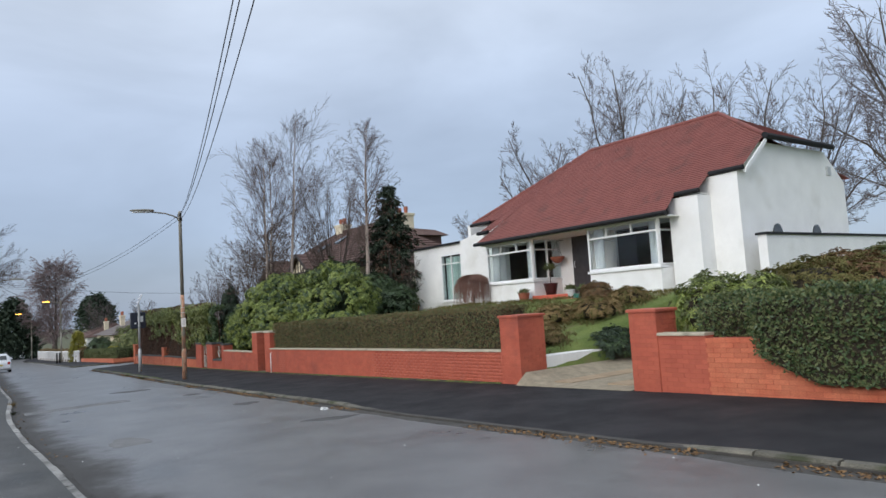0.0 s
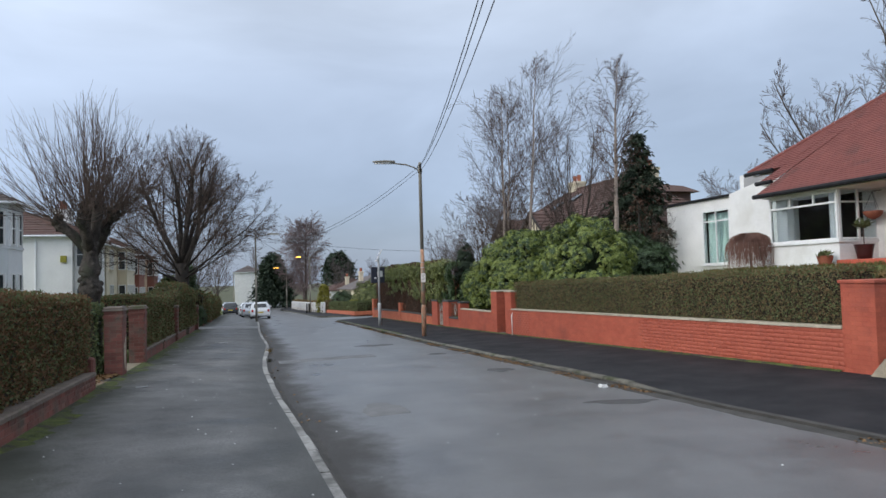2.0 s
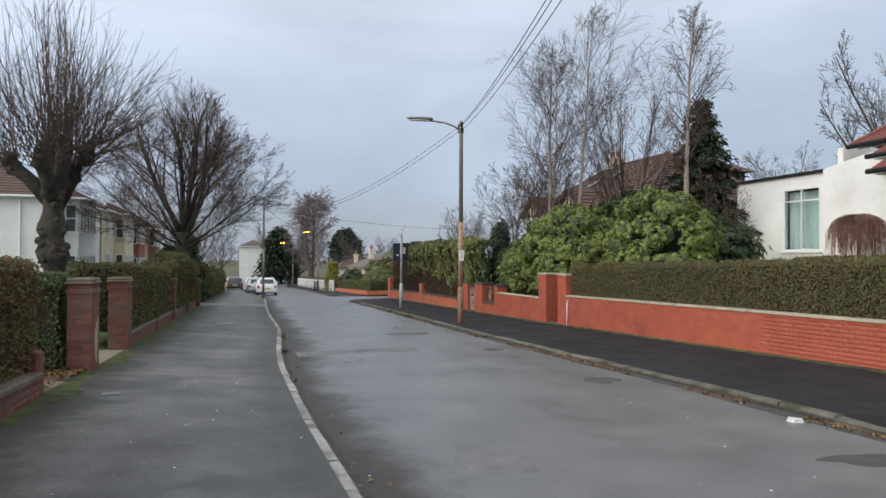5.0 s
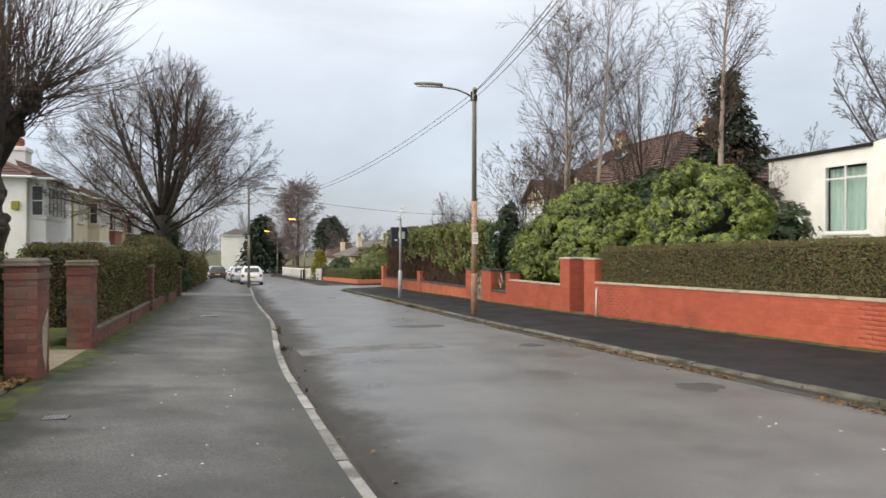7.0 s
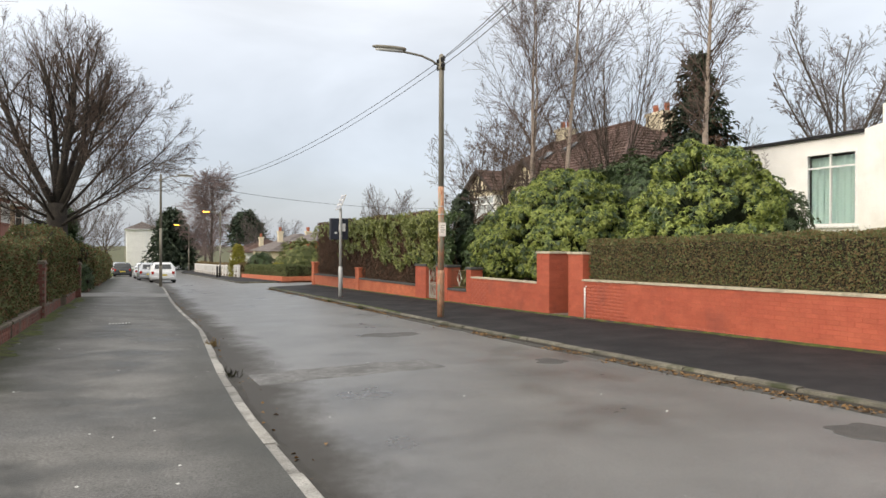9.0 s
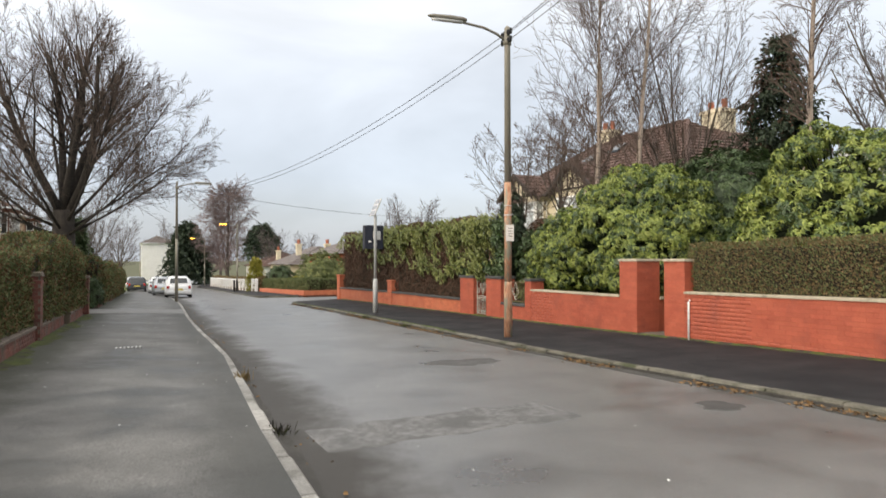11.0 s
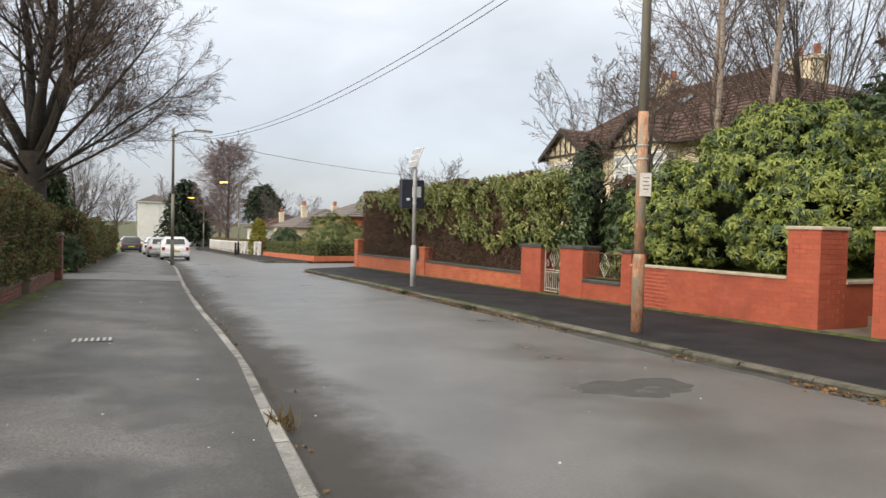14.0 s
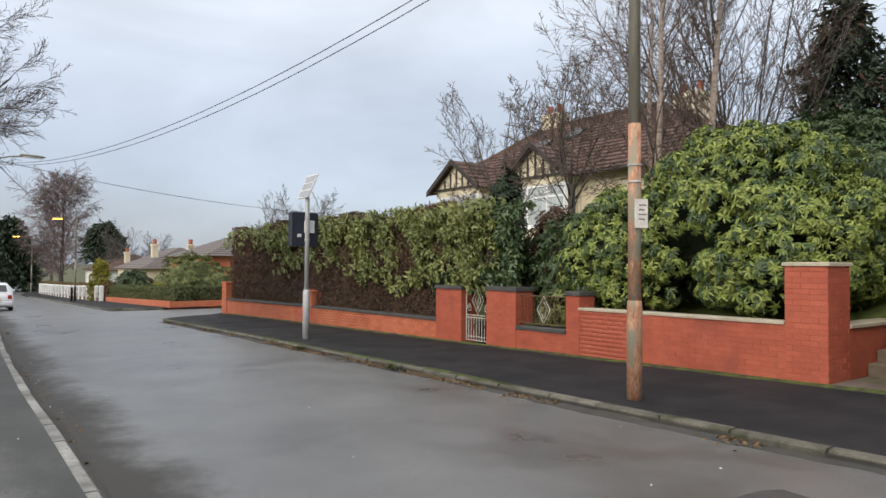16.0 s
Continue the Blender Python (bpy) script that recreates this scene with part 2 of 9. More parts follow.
M_WHITE = mat("white_render", (0.76, 0.755, 0.735), (0.84, 0.835, 0.815), 1.5, 60, 0.85, None, 0.4, 0.006, third=(0.62, 0.6, 0.55), third_scale=0.5, third_cut=(0.55, 0.8), coord="World")
M_CREAM = mat("cream_render", (0.58, 0.51, 0.37), (0.68, 0.6, 0.45), 1.5, 60, 0.88, None, 0.4, 0.006, coord="World")
M_GREYWHITE = mat("grey_white_render", (0.72, 0.735, 0.76), (0.81, 0.825, 0.84), 0.8, 50, 0.88, None, 0.4, 0.006, coord="World")
M_SAND = mat("sandstone_wall", (0.4, 0.27, 0.17), (0.52, 0.37, 0.25), 1.5, 40, 0.88, None, 0.5, 0.01, coord="World")
M_REDSTONE = mat("red_sandstone", (0.2, 0.075, 0.055), (0.28, 0.11, 0.08), 1.5, 40, 0.88, None, 0.5, 0.01, coord="World")
M_TILE_RED = mat("red_roof_tile", (0.175, 0.055, 0.046), (0.25, 0.083, 0.068), 2.5, 45, 0.8, None, 0.6, 0.01, third=(0.135, 0.055, 0.047), third_scale=1.0, island=0.35, coord="World")
M_TILE_BROWN = mat("brown_roof_tile", (0.075, 0.042, 0.034), (0.13, 0.07, 0.055), 2.5, 45, 0.75, None, 0.6, 0.01, third=(0.17, 0.12, 0.09), third_scale=1.2, third_cut=(0.6, 0.75), island=0.3, coord="World")
M_TILE_GREY = mat("grey_slate", (0.10, 0.085, 0.08), (0.17, 0.14, 0.13), 2.5, 45, 0.7, None, 0.5, 0.01, island=0.3, coord="World")
M_BLACK = mat("black_gutter", (0.010, 0.010, 0.012), (0.022, 0.022, 0.024), 5, 60, 0.7, None, 0.2, 0.003, coord="World", spec=0.25)
M_PVC = mat("white_window_frame", (0.76, 0.76, 0.75), (0.82, 0.82, 0.81), 3, 40, 0.4, None, 0.05, 0.002, coord="World")
M_DOOR = mat("dark_door_paint", (0.03, 0.027, 0.028), (0.05, 0.045, 0.045), 5, 50, 0.4, None, 0.1, 0.003, coord="World")
M_ROOM = mat("dim_room", (0.10, 0.09, 0.08), (0.16, 0.14, 0.12), 2, 20, 0.9, None, 0.1, 0.005, coord="World")
M_CURTAIN = mat("pale_green_curtain", (0.5, 0.66, 0.62), (0.62, 0.76, 0.72), 2, 40, 0.9, None, 0.3, 0.01, coord="World", stretch=(1, 6, 0.4))
M_GLASS = glass_mat("window_glass")
M_PANE = mat("dark_window_glass", (0.02, 0.024, 0.028), (0.045, 0.05, 0.055), 0.8, 5, 0.04, None, 0.0, 0.001, coord="World", spec=0.7)
M_NET = mat("net_curtain_glass", (0.30, 0.33, 0.34), (0.52, 0.55, 0.55), 2.5, 20, 0.06, None, 0.0, 0.001, coord="World", stretch=(1, 5, 0.3), spec=0.6)
M_STEP = mat("red_step_paint", (0.42, 0.09, 0.05), (0.5, 0.12, 0.07), 3, 50, 0.6, None, 0.3, 0.004, coord="World")
M_STEEL = mat("painted_lamp_post", (0.17, 0.157, 0.128), (0.26, 0.24, 0.195), 3, 60, 0.6, None, 0.3, 0.003, third=(0.36, 0.15, 0.075), third_scale=2.2, third_cut=(0.62, 0.75), coord="Object", stretch=(3, 3, 0.6))
M_RUST = mat("rust_worn_post", (0.33, 0.13, 0.07), (0.55, 0.33, 0.21), 16, 60, 0.75, None, 0.5, 0.005, third=(0.26, 0.24, 0.18), third_scale=9, third_cut=(0.5, 0.56), coord="Object", stretch=(1, 1, 0.3), grit=0.4)
M_GALV = mat("galvanised_steel", (0.42, 0.43, 0.43), (0.55, 0.56, 0.56), 6, 60, 0.5, None, 0.15, 0.002, metal=0.2, coord="Object")
M_NAVY = mat("dark_blue_enclosure", (0.010, 0.013, 0.024), (0.02, 0.024, 0.04), 5, 50, 0.45, None, 0.1, 0.002, coord="Object")
M_GREYBOX = mat("pale_grey_plastic", (0.55, 0.55, 0.53), (0.66, 0.66, 0.64), 5, 50, 0.5, None, 0.1, 0.002, coord="Object")
# solar cells painted pale grey to stand in for the sky they mirror
M_SOLAR_SHEEN = mat("solar_cell_sky_sheen", (0.25, 0.26, 0.28), (0.33, 0.34, 0.36), 5, 50, 0.18, None, 0.05, 0.001, coord="Object")
M_PAPER = mat("weathered_paper", (0.6, 0.55, 0.5), (0.74, 0.71, 0.68), 8, 40, 0.8, None, 0.1, 0.002, coord="Object")
M_WIRE = mat("cable_black", (0.02, 0.02, 0.022), (0.04, 0.04, 0.042), 5, 50, 0.6, None, 0, 0.002)
M_IRON = mat("white_painted_iron", (0.46, 0.43, 0.37), (0.62, 0.59, 0.52), 8, 60, 0.6, None, 0.3, 0.002, third=(0.16, 0.08, 0.045), third_scale=7, third_cut=(0.54, 0.66), coord="World")
M_RUSTIRON = mat("rusty_iron", (0.075, 0.04, 0.025), (0.16, 0.085, 0.05), 8, 60, 0.85, None, 0.3, 0.002, coord="World")
M_BARK = mat("grey_bark", (0.055, 0.045, 0.038), (0.105, 0.088, 0.072), 6, 40, 0.95, None, 1.0, 0.02, coord="World", stretch=(1, 1, 0.35))
M_BARK_DARK = mat("dark_bark", (0.02, 0.017, 0.014), (0.045, 0.038, 0.032), 6, 40, 0.95, None, 1.0, 0.02, coord="World", stretch=(1, 1, 0.35))
M_TWIG = mat("brown_twig", (0.075, 0.052, 0.042), (0.125, 0.09, 0.075), 4, 30, 0.95, None, 0.0, 0.01, coord="World")
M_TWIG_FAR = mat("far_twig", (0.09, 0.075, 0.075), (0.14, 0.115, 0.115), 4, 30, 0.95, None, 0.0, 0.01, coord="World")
M_TWIG_PALE = mat("pale_birch_twig", (0.15, 0.11, 0.11), (0.22, 0.165, 0.16), 4, 30, 0.95, None, 0.0, 0.01, coord="World")
M_BARK_BLACK = mat("black_bark", (0.022, 0.018, 0.015), (0.055, 0.045, 0.037), 9, 40, 0.95, None, 1.0, 0.03, coord="World", stretch=(1, 1, 0.5))
M_KNOB = mat("knobbly_bark", (0.03, 0.025, 0.021), (0.095, 0.08, 0.066), 9, 45, 0.95, None, 1.0, 0.035, third=(0.07, 0.075, 0.05), third_scale=3.0, third_cut=(0.55, 0.68), coord="World", stretch=(1, 1, 0.7), grit=0.45)
M_BIRCH = mat("birch_bark", (0.24, 0.185, 0.15), (0.40, 0.33, 0.28), 5, 30, 0.85, None, 0.5, 0.01, third=(0.1, 0.08, 0.07), third_scale=5, third_cut=(0.55, 0.64), coord="World", stretch=(1, 1, 2.5))
M_HEDGE_BR = mat("browning_hedge_leaf", (0.125, 0.095, 0.038), (0.235, 0.16, 0.08), 1.2, 12, 0.75, None, 0, 0.01, island=0.5, coord="World", trans=0.2)
M_HEDGE_GR = mat("clipped_hedge_leaf", (0.068, 0.104, 0.036), (0.19, 0.205, 0.085), 1.2, 12, 0.7, None, 0, 0.01, island=0.75, coord="World", trans=0.2)
M_HEDGE_RED = mat("russet_hedge_leaf", (0.13, 0.073, 0.036), (0.235, 0.13, 0.062), 1.2, 12, 0.8, None, 0, 0.01, island=0.75, coord="World", trans=0.2)
# brown twig tone darkened to paint the shade behind hedge and shrub leaves
M_HEDGE_CORE = mat("hedge_core_shade", (0.025, 0.022, 0.012), (0.06, 0.045, 0.028), 8, 40, 0.95, None, 1.0, 0.04, coord="World")
M_RHODO = mat("rhododendron_leaf", (0.095, 0.155, 0.03), (0.38, 0.43, 0.11), 0.9, 10, 0.42, None, 0, 0.01, island=0.75, coord="World", trans=0.18)
M_RHODO_DK = mat("shaded_evergreen_leaf", (0.03, 0.065, 0.025), (0.085, 0.13, 0.045), 0.9, 10, 0.4, None, 0, 0.01, island=0.7, coord="World", trans=0.12)
M_LAUREL = mat("variegated_laurel_leaf", (0.07, 0.105, 0.026), (0.31, 0.33, 0.11), 0.8, 10, 0.4, None, 0, 0.01, island=0.75, coord="World", trans=0.15)
M_CONIFER = mat("conifer_needles", (0.02, 0.038, 0.023), (0.052, 0.075, 0.042), 1.5, 12, 0.8, None, 0, 0.01, island=0.7, coord="World")
M_GOLD = mat("golden_conifer_leaf", (0.2, 0.2, 0.02), (0.34, 0.3, 0.05), 1.5, 12, 0.8, None, 0, 0.01, island=0.7, coord="World")
# near-black so that gaps between leaf clumps look shaded; the shade is painted
M_INNER_SHADE = mat("inner_shade_core", (0.010, 0.016, 0.008), (0.026, 0.036, 0.016), 7, 40, 0.9, None, 1.0, 0.05, coord="World", spec=0.2)
M_TWIGWALL = mat("dry_brown_stems", (0.072, 0.04, 0.028), (0.15, 0.087, 0.058), 3, 30, 0.95, None, 0.5, 0.02, island=0.6, coord="World")
M_WEEP = mat("russet_twig", (0.11, 0.055, 0.042), (0.24, 0.13, 0.10), 6, 40, 0.95, None, 0, 0.01, island=0.7, coord="World")
M_GRASS = mat("rough_grass", (0.09, 0.10, 0.025), (0.2, 0.16, 0.06), 0.9, 12, 0.9, None, 0, 0.01, island=0.6, coord="World", trans=0.2)
M_STRAW = mat("dead_fern", (0.2, 0.14, 0.06), (0.34, 0.24, 0.11), 0.9, 12, 0.9, None, 0, 0.01, island=0.6, coord="World", trans=0.2)
M_CARWHITE = mat("white_car_paint", (0.74, 0.75, 0.76), (0.8, 0.8, 0.81), 2, 20, 0.25, None, 0.0, 0.001)
M_CARSILVER = mat("silver_car_paint", (0.42, 0.44, 0.46), (0.5, 0.52, 0.54), 2, 20, 0.25, None, 0.0, 0.001, metal=0.4)
M_CARDARK = mat("dark_car_paint", (0.03, 0.033, 0.04), (0.05, 0.055, 0.06), 2, 20, 0.25, None, 0.0, 0.001)
M_TYRE = mat("tyre_rubber", (0.012, 0.012, 0.012), (0.025, 0.025, 0.025), 8, 60, 0.85, None, 0.3, 0.003)
M_REDLENS = mat("red_lens", (0.35, 0.015, 0.012), (0.45, 0.02, 0.015), 5, 40, 0.2, None, 0, 0.001)
M_CHIP = mat("pale_gravel_paving", (0.22, 0.185, 0.13), (0.35, 0.295, 0.21), 6, 60, 0.9, None, 0.9, 0.015, coord="World")
M_PATH = mat("buff_path", (0.17, 0.12, 0.085), (0.26, 0.19, 0.13), 3, 60, 0.9, None, 0.6, 0.008, third=(0.1, 0.095, 0.03), third_scale=1.6, third_cut=(0.52, 0.64), coord="World", grit=0.35)
M_SLAB = mat("tan_paving_slab", (0.26, 0.19, 0.12), (0.36, 0.27, 0.175), 3, 60, 0.85, None, 0.4, 0.005, vary=0.1, coord="World")
M_TERRA = mat("terracotta", (0.26, 0.08, 0.045), (0.36, 0.12, 0.07), 5, 50, 0.7, None, 0.3, 0.004)
M_DKPOT = mat("oxblood_pot_glaze", (0.035, 0.012, 0.012), (0.06, 0.02, 0.02), 5, 50, 0.3, None, 0.1, 0.002)
M_LAMP = glow_mat("sodium_glow", (1.0, 0.45, 0.05), 9.0)
M_IRONCOVER = mat("cast_iron_cover", (0.05, 0.048, 0.045), (0.12, 0.115, 0.11), 8, 60, 0.55, None, 0.6, 0.004, coord="World")
M_LITTER = mat("pale_litter", (0.6, 0.6, 0.58), (0.72, 0.72, 0.7), 8, 60, 0.7, None, 0.1, 0.002)
M_LEAFDRY = mat("fallen_leaf", (0.13, 0.07, 0.03), (0.26, 0.15, 0.06), 5, 30, 0.85, None, 0, 0.01, island=0.8, coord="World")
M_TRIM_DK = mat("dark_timber_trim", (0.02, 0.014, 0.012), (0.045, 0.03, 0.025), 5, 50, 0.6, None, 0.2, 0.003, coord="World")


# ---------- mesh helpers ----------
class Geo:
    """Collects vertices and faces for one mesh."""

    def __init__(self):
        self.v, self.f = [], []

    def poly(self, pts):
        i = len(self.v)
        self.v += [tuple(p) for p in pts]
        self.f.append(tuple(range(i, i + len(pts))))

    def box(self, x0, x1, y0, y1, z0, z1, c=0.0):
        """A box; c > 0 chamfers its upright and top edges."""
        if c <= 0:
            self.hexa([(x0, y0, z0), (x1, y0, z0), (x1, y1, z0), (x0, y1, z0)], [(x0, y0, z1), (x1, y0, z1), (x1, y1, z1), (x0, y1, z1)])
            return
        def ring(k, z):
            return [(x0 + k + c, y0 + k, z), (x1 - k - c, y0 + k, z), (x1 - k, y0 + k + c, z), (x1 - k, y1 - k - c, z),
                    (x1 - k - c, y1 - k, z), (x0 + k + c, y1 - k, z), (x0 + k, y1 - k - c, z), (x0 + k, y0 + k + c, z)]
        self.loft([ring(0, z0), ring(0, z1 - c), ring(c, z1)])

    def hexa(self, lo, hi):
        """Joins a bottom quad and a top quad, both counter-clockwise from above."""
        i = len(self.v)
        self.v += [tuple(p) for p in lo] + [tuple(p) for p in hi]
        self.f += [(i + 3, i + 2, i + 1, i), (i + 4, i + 5, i + 6, i + 7)]
        self.f += [(i + k, i + (k + 1) % 4, i + 4 + (k + 1) % 4, i + 4 + k) for k in range(4)]

    def loft(self, rings, caps=True):
        i, n = len(self.v), len(rings[0])
        for r in rings:
            self.v += [tuple(p) for p in r]
        for a in range(len(rings) - 1):
            for k in range(n):
                self.f.append((i + a * n + k, i + a * n + (k + 1) % n, i + (a + 1) * n + (k + 1) % n, i + (a + 1) * n + k))
        if caps:
            self.f.append(tuple(i + k for k in reversed(range(n))))
            self.f.append(tuple(i + (len(rings) - 1) * n + k for k in range(n)))

    def tube(self, pts, radii, sides=6, caps=True):
        """A round bar along points; radii: one number or one a point."""
        pts = [Vector(p) for p in pts]
        if isinstance(radii, (int, float)):
            radii = [radii] * len(pts)
        rings = []
        for k, p in enumerate(pts):
            d = (pts[min(k + 1, len(pts) - 1)] - pts[max(k - 1, 0)]).normalized()
            u = d.cross(Vector((0, 0, 1)) if abs(d.z) < 0.9 else Vector((1, 0, 0))).normalized()
            w = d.cross(u)
            rings.append([p + (u * math.cos(a) + w * math.sin(a)) * radii[k] for a in [2 * math.pi * s / sides for s in range(sides)]])
        self.loft(rings, caps)

    def lathe(self, c, prof, sides=16):
        """Turns (radius, height) pairs round the upright line through c."""
        self.loft([[(c[0] + r * math.cos(2 * math.pi * s / sides), c[1] + r * math.sin(2 * math.pi * s / sides), c[2] + h) for s in range(sides)] for r, h in prof])

    def mesh(self, name):
        me = bpy.data.meshes.new(name)
        me.from_pydata(self.v, [], self.f)
        me.update()
        return me


def shade(me, smooth):
    me.polygons.foreach_set("use_smooth", [smooth] * len(me.polygons))


def mesh_np(name, verts, faces):
    """A mesh from numpy arrays; all faces with the same number of corners."""
    me = bpy.data.meshes.new(name)
    n, k = faces.shape
    me.vertices.add(len(verts))
    me.vertices.foreach_set("co", np.asarray(verts, dtype=np.float32).ravel())
    me.loops.add(n * k)
    me.loops.foreach_set("vertex_index", faces.astype(np.int32).ravel())
    me.polygons.add(n)
    me.polygons.foreach_set("loop_start", np.arange(0, n * k, k, dtype=np.int32))
    me.polygons.foreach_set("loop_total", np.full(n, k, dtype=np.int32))
    me.update()
    me.validate()
    return me


def thing(name, loc, label, category, group="", rz=0.0, kind=""):
    ob = new(name)
    ob.empty_display_size = 0.2
    ob.matrix_basis = pose(*loc, 0, 0, rz)
    return tagged(ob, label, category, group, kind)


def part(name, geo, material, parent=None, label="", smooth=False, kind=""):
    me = geo if isinstance(geo, bpy.types.Mesh) else geo.mesh(name)
    if not me.materials:
        me.materials.append(material)
    if smooth:
        shade(me, True)
    ob = new(name, me)
    if parent:
        ob.parent = parent
    return tagged(ob, label, kind=kind)


def setting(name, geo, material, label, category, smooth=False):
    ob = part(name, geo, material, None, smooth=smooth)
    return tagged(ob, label, category, kind="structure")


# ---------- the lie of the land ----------
ZY = [-60, 0, 10.8, 26.3, 33.9, 51, 64, 90, 150, 400]
ZZ = [1.9, 0.05, -0.257, -0.69, -0.85, -1.2, -1.6, -2.3, -3.3, -5.0]


def zg(y):
    return float(np.mean(np.interp([y - 3, y - 1.5, y, y + 1.5, y + 3], ZY, ZZ)))


def kl(y):
    """Left kerb's road edge."""
    return float(np.interp(y, [-60, 7, 11, 14, 18.5, 21, 23.5, 25, 27, 30, 33, 38, 50, 60, 70, 90, 110, 150], [1.0, 1.0, 0.95, 0.88, 0.88, 0.98, 1.13, 1.22, 1.34, 1.36, 1.36, 1.44, 1.8, 1.9, 1.75, 1.6, 2.6, 7]))


def kr(y):
    """Right kerb's road edge."""
    return float(np.interp(y, [-60, 5, 10, 15, 25, 31, 39, 47, 60, 75, 90, 107, 150], [6.05, 6.12, 6.02, 6.17, 6.32, 6.5, 6.6, 6.6, 6.9, 7.2, 7.3, 6.6, 12]))


def xl(y):
    """Front of the left garden walls."""
    return float(np.interp(y, [-60, 6, 12, 16, 18, 21.3, 30, 40, 60, 90, 150], [-2.0, -2.02, -2.1, -2.12, -2.02, -1.97, -1.92, -1.64, -1.2, -1.0, 3]))


def zl(x, y):
    """Left footway, which rises a little from the kerb to the garden walls."""
    a, b = kl(y) - 0.13, xl(y)
    return zg(y) - 0.03 + 0.11 * min(max((a - x) / (a - b), 0), 1.1)


SIDE0, SIDE1 = 50.5, 58.0     # mouth of the side road


def zt(x, y):
    """Garden ground on the right, which climbs away from the street."""
    base = zg(y)
    u = min(max((x - 10.2) / 6.0, 0), 1)
    u = u * u * (3 - 2 * u)
    top = float(np.interp(y, [-60, -5, 8, 22, 30, 46, 50], [2.9, 2.6, 1.5, 1.4, 1.1, 0.7, -0.9]))
    low = base + float(np.interp(y, [-60, 7, 7.2, 10.4, 11.2, 44, 48, 50], [0.8, 0.8, 0.05, 0.05, 0.55, 0.45, 0.1, 0.0]))
    if 7.76 < y < 10.75:
        low -= 0.06
    if 25.44 < y < 26.36 and x < 12.7:
        return base - 0.15 if x < 10.6 else base - 0.4 + (x - 10.65) * 0.57
    if 49.8 < y:
        return base - 0.02
    if 7.76 < y < 10.75:
        u = 0.4 * min(max((x - 14.0) / 6.0, 0), 1)
    return low + (top - low) * u


# ---------- ground, road, footways ----------
def set_uv(ob, fu, fv=None):
    """U from fu(x, y) at each corner, V from fv(x, y) or y."""
    me = ob.data
    uv = me.uv_layers.new(name="UVMap")
    vals = [0.0] * (2 * len(me.loops))
    for k, lp_ in enumerate(me.loops):
        c = me.vertices[lp_.vertex_index].co
        vals[2 * k], vals[2 * k + 1] = fu(c.x, c.y), fv(c.x, c.y) if fv else c.y
    uv.data.foreach_set("uv", vals)


def strip(ys, cols):
    """A sheet along y: cols(y) gives its (x, z) pairs across."""
    g = Geo()
    rows = [cols(y) for y in ys]
    n = len(rows[0])
    for y, r in zip(ys, rows):
        g.v += [(x, y, z) for x, z in r]
    for a in range(len(ys) - 1):
        for k in range(n - 1):
            g.f.append((a * n + k, a * n + k + 1, (a + 1) * n + k + 1, (a + 1) * n + k))
    return g


def steps(a, b, d):
    return [a + (b - a) * k / max(1, round((b - a) / d)) for k in range(max(1, round((b - a) / d)) + 1)]


def road_z(x, y):
    a, b = kl(y), kr(y)
    u = (min(max(x, a), b) - a) / (b - a)
    return zg(y) - 0.10 + 0.16 * u * (1 - u)


YS = steps(-60, 60, 1.0) + steps(62, 400, 6.0)
# one sheet of earth under everything, out to the horizon
far = [-3000, -600, -150, -60, -30, -12, -6, -2.6, 0, 4, 9.9, 30, 60, 150, 600, 3000]
gy = [-3000, -600, -200] + steps(-60, 150, 3.0) + [250, 400, 900, 3000]
ground = setting("ground", strip(gy, lambda y: [(x, zg(min(max(y, -60), 400)) - 0.3) for x in far]), M_GROUND, "dark earth and grass reaching to the horizon", "ground")

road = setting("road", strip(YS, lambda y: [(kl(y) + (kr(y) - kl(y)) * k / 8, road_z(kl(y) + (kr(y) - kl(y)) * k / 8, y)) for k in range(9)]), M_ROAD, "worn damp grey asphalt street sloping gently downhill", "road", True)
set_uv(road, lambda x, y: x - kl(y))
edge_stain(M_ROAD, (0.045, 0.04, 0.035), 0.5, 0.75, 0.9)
side_ys = steps(SIDE0 + 0.3, SIDE1, 0.75)
side_road = setting("side_road", strip(side_ys, lambda y: [(x, zg(y) - 0.094 + 0.0 * x) for x in [kr(y) - 0.3] + steps(kr(y) + 0.5, 60, 3.0)]), M_PLAIN_ROAD, "damp asphalt side road joining the street", "road", True)

junction = setting("side_road_mouth", strip(steps(46.4, SIDE0 + 0.3, 0.4) , lambda y: [(x, zg(y) - 0.097) for x in [kr(y) - 0.3] + steps(kr(y) + 0.2, 13.0, 1.0)]), M_PLAIN_ROAD, "damp asphalt at the mouth of the side road", "road", True)


def dropped(y):
    """How far the right kerb is lowered at the driveway."""
    return 0.06 * float(np.interp(y, [3.8, 5.2, 11.0, 12.2], [0, 1, 1, 0]))


